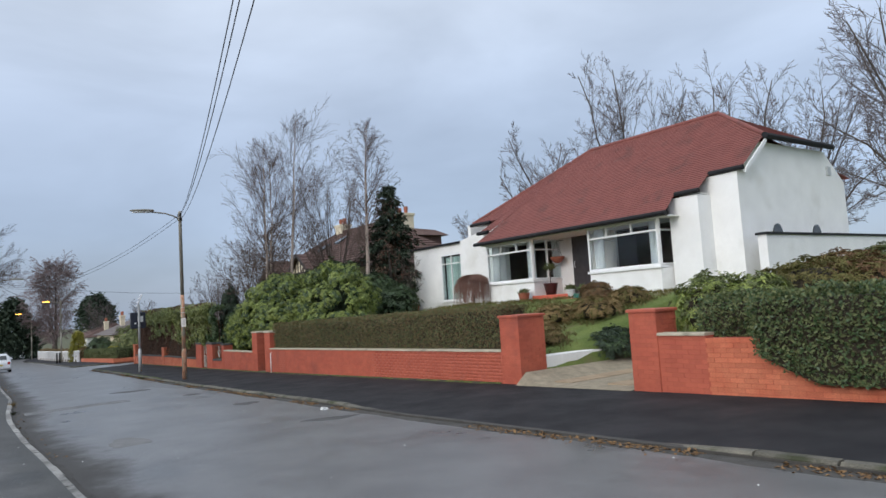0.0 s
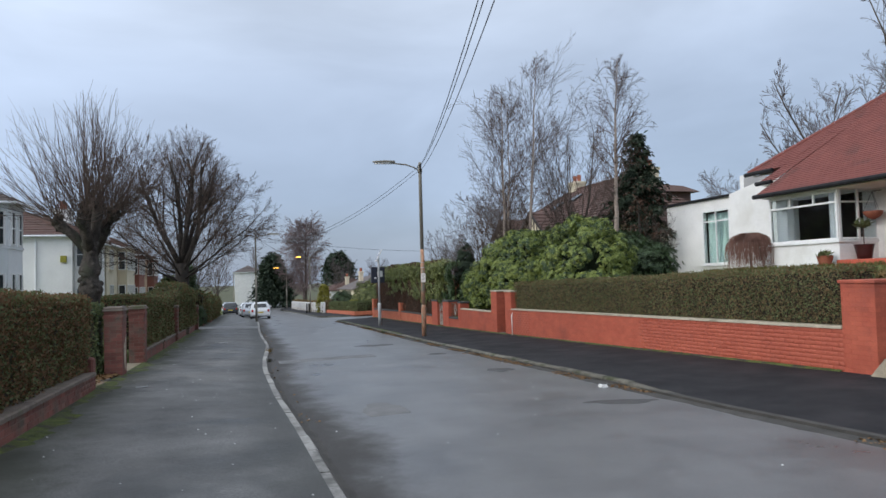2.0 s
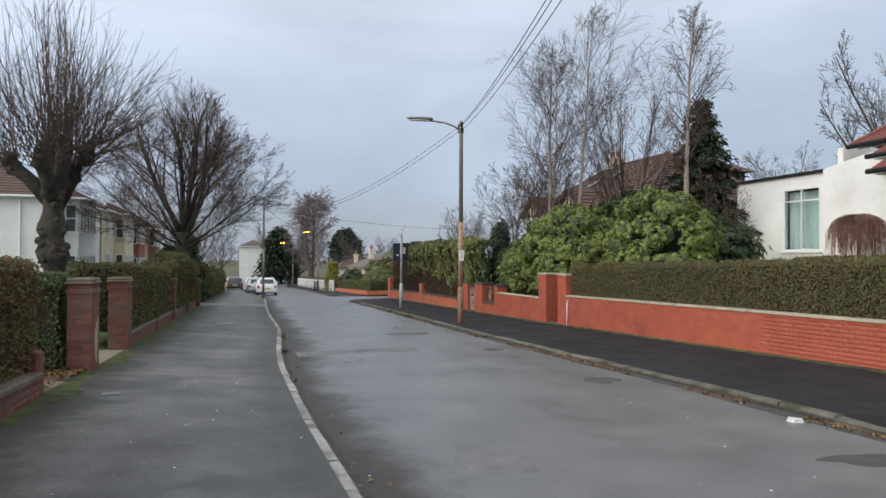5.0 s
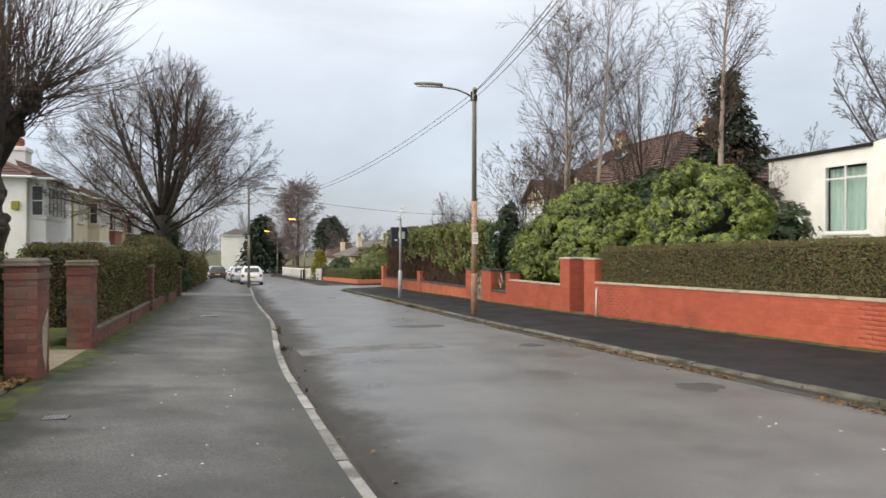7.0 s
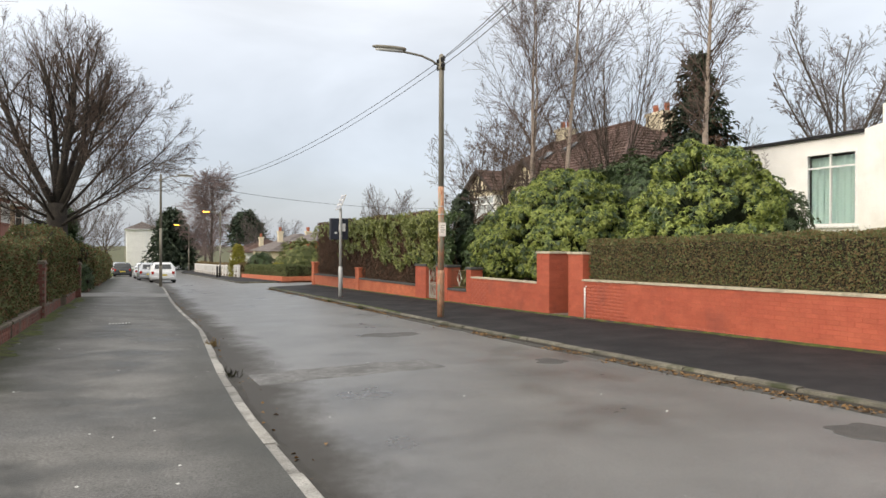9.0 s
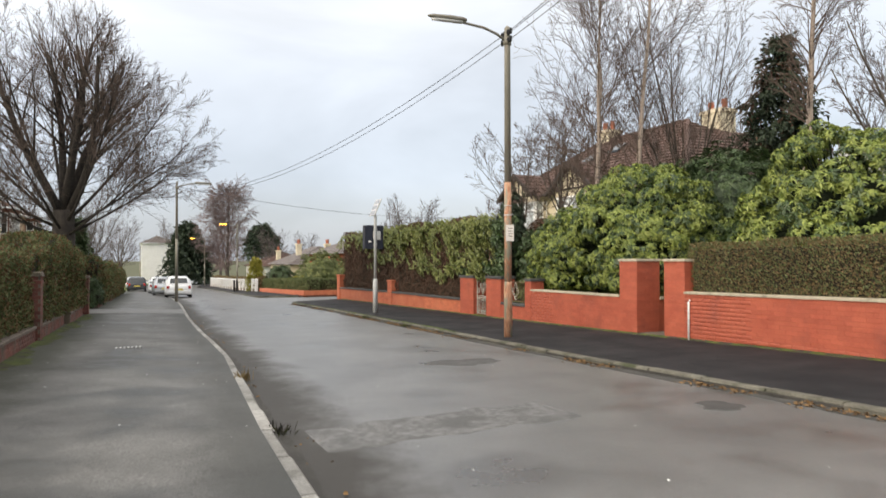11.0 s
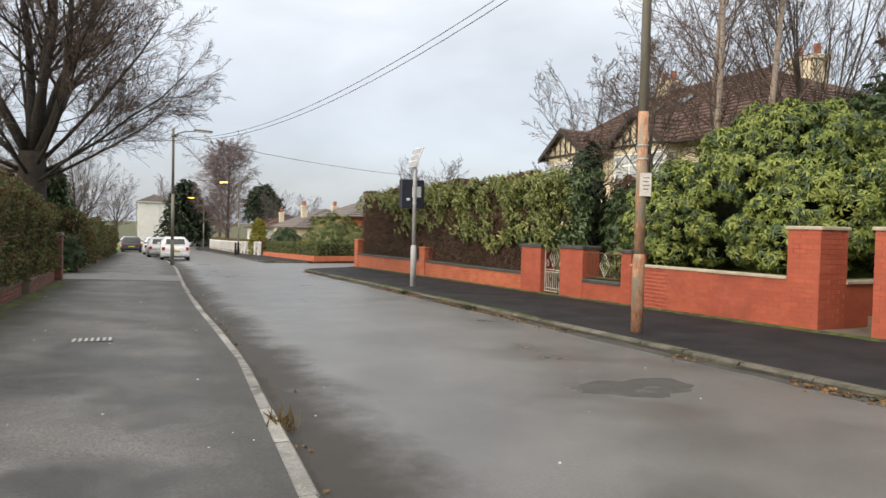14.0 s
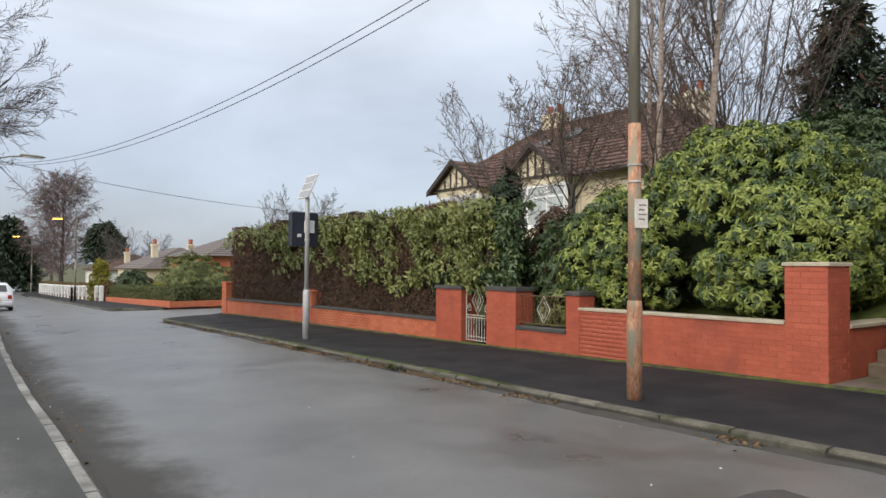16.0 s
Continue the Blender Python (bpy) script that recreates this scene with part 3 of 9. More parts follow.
pavement_left = setting("pavement_left", strip(YS, lambda y: [(x, zl(x, y)) for x in (xl(y) - 0.45, xl(y), xl(y) * 0.67 + kl(y) * 0.33, xl(y) * 0.33 + kl(y) * 0.67, kl(y) - 0.13)]), M_PAVE_L, "old patchy grey asphalt footway with damp stains", "pavement", True)
set_uv(pavement_left, lambda x, y: x - xl(y), lambda x, y: kl(y) - 0.13 - x)
edge_stain(M_PAVE_L, (0.034, 0.038, 0.022), 0.6, 0.9, 0.75)
edge_stain(M_PAVE_L, (0.055, 0.056, 0.052), 0.42, 0.7, 0.6, "Y")
pavement_right = setting("pavement_right", strip([y for y in YS if y < 47.5] + [47.5, 48.5, 49.4, 50.2], lambda y: [(kr(y) + 0.13 + max(0, y - 47.3) ** 2 * 0.42, zg(y) - 0.03 - dropped(y)), (8.3 + max(0, y - 48.5) * 0.7, zg(y) - 0.012), (9.75 + max(0, y - 49.5) * 2, zg(y))]), M_PAVE_R, "freshly laid dark wet asphalt footway", "pavement", True)
pavement_far = setting("pavement_far", strip(steps(SIDE1 + 0.4, 150, 2.0), lambda y: [(kr(y) + 0.13 + max(0, 61.5 - y) ** 2 * 0.25, zg(y) - 0.03), (11.8, zg(y))]), M_PAVE_R, "grey asphalt footway beyond the side road", "pavement", True)


def kerb_run(parent_name, label, edge, y0, y1, side, material, up, moss=False):
    """Kerb stones along an edge: side +1 has the footway at larger x. up: how far they stand above the gutter."""
    g = Geo()
    pieces = []
    y = y0
    rnd = random.Random(int(y0 * 7 + side))
    while y < y1:
        ln = rnd.uniform(0.75, 1.0)
        pieces.append((y, min(y + ln, y1)))
        y += ln
    base = Geo()
    for k in range(len(pieces)):
        a, b = pieces[k]
        base.hexa([(edge(a) + min(0, side * 0.11), a, zg(a) - 0.3), (edge(a) + max(0, side * 0.11), a, zg(a) - 0.3), (edge(b) + max(0, side * 0.11), b, zg(b) - 0.3), (edge(b) + min(0, side * 0.11), b, zg(b) - 0.3)],
                  [(edge(a) + min(0, side * 0.11), a, zg(a) - 0.06), (edge(a) + max(0, side * 0.11), a, zg(a) - 0.06), (edge(b) + max(0, side * 0.11), b, zg(b) - 0.06), (edge(b) + min(0, side * 0.11), b, zg(b) - 0.06)])
    kerb = setting(parent_name, base, M_DIRT, label, "kerb")
    for a, b in pieces:
        g = Geo()
        j = rnd.uniform(-0.012, 0.012)
        lift = rnd.uniform(-0.006, 0.006)
        a2, b2 = a + 0.011, b - 0.011
        rings = []
        for yy in (a2, b2):
            e = edge(yy) + j
            z = zg(yy) - 0.024 + lift + (up - 0.1) - (dropped(yy) if side > 0 else 0)
            s = side
            rings.append([(e, yy, z - 0.16), (e + s * 0.012, yy, z - 0.025), (e + s * 0.035, yy, z), (e + s * 0.14, yy, z + 0.002), (e + s * 0.14, yy, z - 0.16)])
        if s > 0:
            rings = [list(reversed(r)) for r in rings]
        g.loft([list(reversed(r)) for r in rings])
        part("kerb_stone", g, material, kerb)
    return kerb


def wall_core(g, x0, x1, y0, y1, zt0, zt1, deep=0.35):
    ns = max(1, round((y1 - y0) / 2))
    for k in range(ns):
        a, b = y0 + (y1 - y0) * k / ns, y0 + (y1 - y0) * (k + 1) / ns
        za, zb = zt0 + (zt1 - zt0) * k / ns, zt0 + (zt1 - zt0) * (k + 1) / ns
        la, lb = zg(a) - deep, zg(b) - deep
        fx = (lambda yy: 0.0)
        g.hexa([(x0 + fx(a), a, la), (x1 + fx(a), a, la), (x1 + fx(b), b, lb), (x0 + fx(b), b, lb)], [(x0 + fx(a), a, za), (x1 + fx(a), a, za), (x1 + fx(b), b, zb), (x0 + fx(b), b, zb)])


BRICKS = []          # (parent, material, list of 4x4 matrices, nearest stretch)
def brick_mesh(name, ln):
    g = Geo()
    h, d, c = 0.0353, 0.0055, 0.003
    l2 = ln / 2
    i = [(-l2, 0, -h), (l2, 0, -h), (l2, 0, h), (-l2, 0, h)]
    m = [(-l2, -d + c, -h), (l2, -d + c, -h), (l2, -d + c, h), (-l2, -d + c, h)]
    o = [(-l2 + c, -d, -h + c), (l2 - c, -d, -h + c), (l2 - c, -d, h - c), (-l2 + c, -d, h - c)]
    g.loft([i, m, o], False)
    g.f.append((8, 9, 10, 11))
    return g.mesh(name)


def lay(parent, material, corner, along, out, width, height_at, low_at, stretch):
    """Notes stretcher-bond bricks for a face: corner is its top start, along its direction (sloping with the courses), out its outward normal."""
    along, out = Vector(along).normalized(), Vector(out).normalized()
    up = out.cross(along)
    if up.z < 0:
        up = -up
    mats = []
    rnd = random.Random(int(abs(corner[1]) * 31 + abs(corner[0]) * 7))
    for row in range(40):
        zoff = -0.0375 - 0.075 * row
        any_ = False
        s = 0.0 if row % 2 == 0 else -0.1125
        while s < width - 0.02:
            a, b = max(s, 0.0), min(s + 0.219, width)
            s += 0.225
            if b - a < 0.05:
                continue
            c = Vector(corner) + along * ((a + b) / 2) + up * zoff
            if c.z < low_at(c) - 0.06:
                continue
            any_ = True
            c = c + out * rnd.uniform(-0.003, 0.0015)
            x_axis = along if along.cross(up).dot(-out) > 0 else -along
            m = Matrix(((x_axis.x, -out.x, up.x, c.x), (x_axis.y, -out.y, up.y, c.y), (x_axis.z, -out.z, up.z, c.z), (0, 0, 0, 1)))
            m = m @ pose(0, 0, 0, rnd.uniform(-0.6, 0.6), rnd.uniform(-0.5, 0.5), rnd.uniform(-0.6, 0.6)) @ Matrix.Diagonal(((b - a) / 0.215, 1, 1, 1))
            mats.append(m)
        if not any_ and row > 2:
            break
    BRICKS.append((parent, material, mats, stretch))


def coping(parent, material, x0, x1, y0, y1, z0, z1, th=0.05, over=0.03, name="coping_stone", unit=0.9):
    n = max(1, round((y1 - y0) / unit))
    rnd = random.Random(int(y0 * 13))
    for k in range(n):
        a, b = y0 + (y1 - y0) * k / n + 0.003, y0 + (y1 - y0) * (k + 1) / n - 0.003
        za, zb = z0 + (z1 - z0) * (a - y0) / (y1 - y0), z0 + (z1 - z0) * (b - y0) / (y1 - y0)
        t = rnd.uniform(-0.003, 0.003)
        g = Geo()
        ra = [(x0 - over, a, za + t), (x1 + over, a, za + t), (x1 + over, a, za + th * 0.75 + t), (x1 + over - 0.02, a, za + th + t), (x0 - over + 0.02, a, za + th + t), (x0 - over, a, za + th * 0.75 + t)]
        rb = [(x, b, z - za + zb) for x, _, z in ra]
        g.loft([rb, ra])
        part(name, g, material, parent)


def brick_wall(name, label, x0, y0, y1, zt0, zt1, material, joint, cope, face=-1, th=0.22, stretch=None, cope_th=0.045, cat="wall"):
    """A straight garden wall along y; zt0, zt1: the top of its bricks at either end."""
    g = Geo()
    wall_core(g, min(x0, x0 - face * th), max(x0, x0 - face * th), y0, y1, zt0, zt1)
    w = setting(name, g, joint, label, cat)
    if cope:
        coping(w, cope, min(x0, x0 - face * th), max(x0, x0 - face * th), y0, y1, zt0, zt1, cope_th)
    lay(w, material, (x0, y0, zt0), (0, y1 - y0, zt1 - zt0), (face, 0, 0), math.hypot(y1 - y0, zt1 - zt0), None, lambda c: zg(c.y), stretch or (y0, y1))
    return w


def pier(name, label, x0, x1, y0, y1, ztop, material, joint, cope, cope_th=0.05, cat="gate pier", faces="fn", face=-1, bricks=True):
    g = Geo()
    g.box(x0, x1, y0, y1, zg(y0) - 0.3, ztop)
    p = setting(name, g, joint, label, cat)
    c = Geo()
    c.box(x0 - 0.035, x1 + 0.035, y0 - 0.035, y1 + 0.035, ztop, ztop + cope_th, 0.012)
    part("cap_stone", c, cope, p)
    if bricks:
        xf = x0 if face < 0 else x1
        lay(p, material, (xf, y0, ztop), (0, 1, 0), (face, 0, 0), y1 - y0, None, lambda c: zg(c.y), (y0, y1))
        lay(p, material, (x0, y0, ztop), (1, 0, 0), (0, -1, 0), x1 - x0, None, lambda c: zg(c.y), (y0 - 1, y1))
    return p


# ---------- leaves, hedges, shrubs ----------
def leaf_mesh(name, c, axis, nrm, ln, wd, droop=0.15):
    """Kite-shaped folded leaves at points c, along axis, facing nrm; all numpy."""
    axis = axis / np.linalg.norm(axis, axis=1, keepdims=True)
    side = np.cross(axis, nrm)
    side /= np.linalg.norm(side, axis=1, keepdims=True) + 1e-9
    nr = np.cross(side, axis)
    ln, wd = ln[:, None], wd[:, None]
    v = np.empty((len(c), 4, 3))
    v[:, 0] = c
    v[:, 1] = c + axis * ln * 0.5 + side * wd * 0.5 + nr * wd * 0.18
    v[:, 2] = c + axis * ln - nr * ln * droop
    v[:, 3] = c + axis * ln * 0.5 - side * wd * 0.5 + nr * wd * 0.18
    b = np.arange(len(c))[:, None] * 4
    f = np.concatenate([b + np.array([[0, 1, 2]]), b + np.array([[0, 2, 3]])])
    return mesh_np(name, v.reshape(-1, 3), f)


def rand_dirs(rng, n):
    d = rng.normal(size=(n, 3))
    return d / np.linalg.norm(d, axis=1, keepdims=True)


def lump(p, s):
    """Smooth unevenness of about unit size."""
    q = p * s
    return (np.sin(q[:, 0] * 1.7 + 1.3 * np.sin(q[:, 1] * 1.1)) + np.sin(q[:, 1] * 2.3 + 1.7 * np.sin(q[:, 2] * 1.9)) + np.sin(q[:, 2] * 2.9 + q[:, 0])) / 3


def hedge(name, label, xf, depth, y0, y1, zlow, ztop, material, density, size, seed, parent_mat=None, mix=None, group="", rough=0.05, overhang=None):
    """A clipped hedge along y. xf(y): its street face; depth: signed thickness; zlow, ztop: functions of y."""
    rng = np.random.default_rng(seed)
    mid = (y0 + y1) / 2
    loc = (xf(mid) + depth / 2, mid, zlow(mid))
    t = thing(name, loc, label, "hedge", group)
    g = Geo()
    rows = []
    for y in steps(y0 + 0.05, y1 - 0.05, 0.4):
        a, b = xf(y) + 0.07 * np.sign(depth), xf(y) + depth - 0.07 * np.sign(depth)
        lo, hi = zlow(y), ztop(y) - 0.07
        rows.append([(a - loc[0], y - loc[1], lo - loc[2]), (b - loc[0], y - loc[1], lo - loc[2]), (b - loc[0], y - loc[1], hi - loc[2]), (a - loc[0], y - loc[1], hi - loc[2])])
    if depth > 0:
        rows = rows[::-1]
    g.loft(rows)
    part("stem", g, parent_mat or M_HEDGE_CORE, t, "solid hedge core with inner shade in its colour")
    h = np.mean([ztop(y) - zlow(y) for y in (y0, mid, y1)])
    areas = [("front", (y1 - y0) * h), ("top", (y1 - y0) * abs(depth)), ("back", (y1 - y0) * h * 0.25), ("near", h * abs(depth)), ("far", h * abs(depth) * 0.5)]
    cs, ns = [], []
    s = np.sign(depth)
    for nm, ar in areas:
        n = int(ar * density)
        u, w = rng.random(n), rng.random(n)
        y = y0 + (y1 - y0) * u
        if nm == "near":
            y = np.full(n, y0)
        if nm == "far":
            y = np.full(n, y1)
        x_f = np.array([xf(v) for v in y])
        lo, hi = np.array([zlow(v) for v in y]), np.array([ztop(v) for v in y])
        if nm == "front":
            p, nn = np.stack([x_f, y, lo + (hi - lo) * w], 1), np.tile([-s, 0, 0.15], (n, 1))
        elif nm == "back":
            p, nn = np.stack([x_f + depth, y, lo + (hi - lo) * w], 1), np.tile([s, 0, 0.15], (n, 1))
        elif nm == "top":
            p, nn = np.stack([x_f + depth * w, y, hi], 1), np.tile([0, 0, 1.0], (n, 1))
        else:
            p, nn = np.stack([x_f + depth * rng.random(n), y, lo + (hi - lo) * w], 1), np.tile([0, -1.0 if nm == "near" else 1.0, 0.1], (n, 1))
        p = p + nn * (lump(p, 1.6) * rough + lump(p, 5.0) * rough * 0.5 - np.abs(rng.normal(size=n)) * 0.05 + 0.02)[:, None]
        cs.append(p)
        ns.append(nn)
    c, nn = np.concatenate(cs), np.concatenate(ns).astype(float)
    n = len(c)
    nd = nn + rand_dirs(rng, n) * 0.9
    nd /= np.linalg.norm(nd, axis=1, keepdims=True)
    ax = np.cross(nd, rand_dirs(rng, n)) + nn * 0.35 + np.array([0, 0, 0.35])
    sz = size * rng.uniform(0.6, 1.3, n)
    pick = rng.random(n) < (mix[1] if mix else 0)
    for m_, sel in ((material, ~pick), (mix[0] if mix else None, pick)):
        if m_ is not None and sel.any():
            me = leaf_mesh("foliage", c[sel] - np.array(loc), ax[sel], nd[sel], sz[sel], sz[sel] * 0.55)
            part("foliage", me, m_, t, kind="stuff")
    # loose shoots along the top edge
    k = int((y1 - y0) * 9)
    sh = Geo()
    for _ in range(k):
        y = rng.uniform(y0, y1)
        p = Vector((xf(y) + depth * rng.random() - loc[0], y - loc[1], ztop(y) - loc[2] - 0.05))
        d = Vector((rng.normal() * 0.3, rng.normal() * 0.3, 1)).normalized() * rng.uniform(0.08, 0.22)
        sh.tube([p, p + d * 0.6, p + d + Vector((rng.normal() * 0.02, rng.normal() * 0.02, 0))], [0.004, 0.003, 0.001], 3, False)
    part("shoot", sh, M_TWIG, t, kind="stuff")
    return t


def bush(name, label, loc, lobes, material, count, leaf, seed, whorl=7, mix=None, core=True, stem=0.08, cat="shrub", wide=0.3, droop=0.25, core_mat=None, group=""):
    """A leafy shrub: lobes are (x, y, z, rx, ry, rz) ellipsoids; leaves sit in whorls on them."""
    rng = np.random.default_rng(seed)
    t = thing(name, loc, label, cat, group)
    vol = np.array([l_[3] * l_[4] + l_[4] * l_[5] + l_[3] * l_[5] for l_ in lobes])
    cs, ns = [], []
    for l_, v in zip(lobes, vol):
        n = int(count * v / vol.sum())
        d = rand_dirs(rng, n)
        d[:, 2] = np.where(d[:, 2] < -0.55, -d[:, 2], d[:, 2])
        ctr, rad = np.array(l_[:3]), np.array(l_[3:])
        p = ctr + d * rad * (1 + 0.18 * lump(d * 3 + ctr, 1.6) + 0.12 * lump(d * 8 + ctr, 1.9) - np.abs(rng.normal(size=n)) * 0.09)[:, None]
        nn = d / rad
        nn /= np.linalg.norm(nn, axis=1, keepdims=True)
        keep = np.ones(n, bool)
        for o in lobes:
            if o is not l_:
                keep &= (((p - np.array(o[:3])) / (np.array(o[3:]) * 0.82)) ** 2).sum(1) > 1
        keep &= p[:, 2] > 0.05
        cs.append(p[keep])
        ns.append(nn[keep])
    c, nn = np.concatenate(cs), np.concatenate(ns)
    nn = nn + np.array([0, 0, 0.45]) + rand_dirs(rng, len(c)) * 0.35
    nn /= np.linalg.norm(nn, axis=1, keepdims=True)
    n = len(c)
    u = np.cross(nn, rand_dirs(rng, n))
    u /= np.linalg.norm(u, axis=1, keepdims=True)
    w = np.cross(nn, u)
    sz = leaf * rng.uniform(0.7, 1.25, n)
    allc, alla, alln, alls = [], [], [], []
    for k in range(whorl):
        a = 2 * np.pi * k / whorl + rng.normal(size=n) * 0.25
        ax = u * np.cos(a)[:, None] + w * np.sin(a)[:, None] + nn * (rng.uniform(-0.15, 0.55, n))[:, None]
        allc.append(c), alla.append(ax), alln.append(nn + ax * -0.2), alls.append(sz * rng.uniform(0.75, 1.1, n))
    c2, a2, n2, s2 = np.concatenate(allc), np.concatenate(alla), np.concatenate(alln), np.concatenate(alls)
    pick = np.tile(rng.random(n) < (mix[1] if mix else 0), whorl)
    for m_, sel in ((material, ~pick), (mix[0] if mix else None, pick)):
        if m_ is not None and sel.any():
            part("foliage", leaf_mesh("foliage", c2[sel], a2[sel], n2[sel], s2[sel], s2[sel] * wide, droop), m_, t, kind="stuff")
    g = Geo()
    if core:
        for l_ in lobes:
            rings = []
            for i in range(1, 7):
                ph = math.pi * i / 7
                rings.append([(l_[0] + l_[3] * 0.72 * math.sin(ph) * math.cos(a), l_[1] + l_[4] * 0.72 * math.sin(ph) * math.sin(a), max(0.0, l_[2] - l_[5] * 0.72 * math.cos(ph))) for a in [2 * math.pi * s / 10 for s in range(10)]])
            g.loft(rings)
    for l_ in lobes:
        g.tube([(l_[0] * 0.3, l_[1] * 0.3, -0.15), (l_[0] * 0.7, l_[1] * 0.7, l_[2] * 0.5), (l_[0], l_[1], l_[2])], [stem, stem * 0.8, stem * 0.4], 6)
    part("stem", g, core_mat or M_HEDGE_CORE, t, "inner growth coloured for the shade among leaves", kind="stuff")
    return t


# ---------- bare trees ----------
def twigs(out, p, d, r, ln, level, counts, rng, o, inside):
    """A branch with side shoots; inside(point) tells whether a point lies in the crown's outline."""
    n = 5 if level == 0 else (3 if level < 3 else 2)
    while ln > 0.15 and not inside(p + d * ln):
        ln *= 0.8
    pts, rad, q, dd = [p.copy()], [r], p.copy(), d.copy()
    for k in range(n):
        dd = (dd + Vector((rng.gauss(0, o["wob"]), rng.gauss(0, o["wob"]), rng.gauss(0, o["wob"]) + o["up"][min(level, len(o["up"]) - 1)]))).normalized()
        q = q + dd * (ln / n)
        pts.append(q.copy())
        rad.append(r * (1 - 0.72 * (k + 1) / n))
    out.append((level, pts, rad))
    if level >= len(counts):
        return
    for k in range(counts[level]):
        u0 = o.get("begin", 0.16) if level == 0 else 0.16
        u = u0 + (1 - u0) * (k + rng.random()) / counts[level]
        i = min(int(u * n), n - 1)
        b = pts[i].lerp(pts[i + 1], u * n - i)
        rr = rad[i] + (rad[i + 1] - rad[i]) * (u * n - i)
        dn = (pts[i + 1] - pts[i]).normalized()
        side = dn.cross(Vector((rng.gauss(0, 1), rng.gauss(0, 1), rng.gauss(0, 1)))).normalized()
        a = o["spread"] * rng.uniform(0.6, 1.3)
        nd = (dn * math.cos(a) + side * math.sin(a)).normalized()
        twigs(out, b, nd, max(rr * 0.42, 0.003), ln * o["short"] * rng.uniform(0.6, 1.2) * (1.2 - 0.6 * u), level + 1, counts, rng, o, inside)


def crown_tree(name, label, loc, h, R, r, fork, limbs, tilt, counts, seed, bark, twig, minr, o, group="", lean=(0, 0), split=2, flat=0.5, lead=0):
    """Limbs that fan out of a short trunk and fill a dome."""
    rng = random.Random(seed)
    t = thing(name, loc, label, "tree", group)
    zc, rz = fork + (h - fork) * flat, (h - fork) * (1 - flat) + 0.01
    low = fork + (h - fork) * flat - max(0.1, fork * 0.5)

    def inside(p):
        zr = rz if p.z > zc else low
        return (p.x / R) ** 2 + (p.y / R) ** 2 + ((p.z - zc) / zr) ** 2 < 1.0 + 0.1 * math.sin(p.x * 2.3 + p.y * 1.7 + seed)
    tr, cr, out = Geo(), Geo(), []
    tr.tube([(0, 0, -0.3), (0.03 * r, 0, fork * 0.15), (lean[0] * fork * 0.5, lean[1] * fork * 0.5, fork * 0.5), (lean[0] * fork, lean[1] * fork, fork)], [r * 1.45, r * 1.1, r * 0.95, r * 0.9], 12)
    for k in range(limbs):
        a = 2.39996 * k + rng.gauss(0, 0.25)
        th = tilt[0] + (tilt[1] - tilt[0]) * ((k + 0.5) / limbs) ** 0.8
        d = Vector((math.sin(th) * math.cos(a), math.sin(th) * math.sin(a), math.cos(th)))
        z0 = fork * (1.0 - 0.28 * (k / limbs)) - 0.1
        p = Vector((lean[0] * z0, lean[1] * z0, z0))
        ln = 0.5
        while ln < 2 * h and inside(p + d * ln):
            ln += 0.2
        twigs(out, p, d, r * (0.42 if k < lead else (0.2 if lead else 0.32) - (0.08 if lead else 0.18) * k / limbs), ln, 0, counts, rng, o, inside)
    for level, pts, rad in out:
        rad = [max(x, minr) for x in rad]
        if level < split:
            tr.tube(pts, rad, 7 if level == 0 else 5)
        else:
            cr.tube(pts, rad, 3, False)
    part("trunk", tr, bark, t, smooth=True)
    part("crown", cr, twig, t, "fine leafless twigs", kind="stuff")
    return t


def birch(name, label, loc, h, R, r, seed, bark, twig, minr, n=46, lean=(0, 0), droop=-0.12, group="", counts=(8, 5), start=0.2):
    """One upright stem with ascending side branches and fine hanging twigs."""
    rng = random.Random(seed)
    t = thing(name, loc, label, "tree", group)
    tr, cr, out = Geo(), Geo(), []
    pts, rad = [], []
    x = y = 0.0
    for k in range(13):
        u = k / 12
        pts.append(Vector((lean[0] * h * u + x, lean[1] * h * u + y, -0.25 + (h + 0.25) * u)))
        rad.append(max(minr, r * (1.25 - u * 0.25 if k == 0 else 1 - 0.93 * u)))
        x, y = x + rng.gauss(0, 0.035), y + rng.gauss(0, 0.035)
    tr.tube(pts, rad, 8)
    o = dict(wob=0.09, up=[0.06, droop * 0.5, droop], spread=0.62, short=0.5)
    for k in range(n):
        u = start + (0.97 - start) * (k + rng.random()) / n
        i = min(int(u * 12), 11)
        b = pts[i].lerp(pts[i + 1], u * 12 - i)
        a = rng.random() * 6.283
        th = 0.95 - 0.45 * u + rng.gauss(0, 0.12)
        d = Vector((math.sin(th) * math.cos(a), math.sin(th) * math.sin(a), math.cos(th)))
        prof = min(1.0, 0.45 + (u - start) * 2.2) * (1 - u) ** 0.62 * 1.45
        twigs(out, b, d, max(rad[i] * 0.33, 0.006), max(0.35, R * prof * rng.uniform(0.7, 1.25) / math.sin(max(th, 0.5))), 0, counts, rng, o, lambda p: True)
    for level, pts_, rd in out:
        cr.tube(pts_, [max(v, minr) for v in rd], 3, False)
    part("trunk", tr, bark, t, smooth=True)
    part("crown", cr, twig, t, "fine leafless twigs", kind="stuff")
    return t


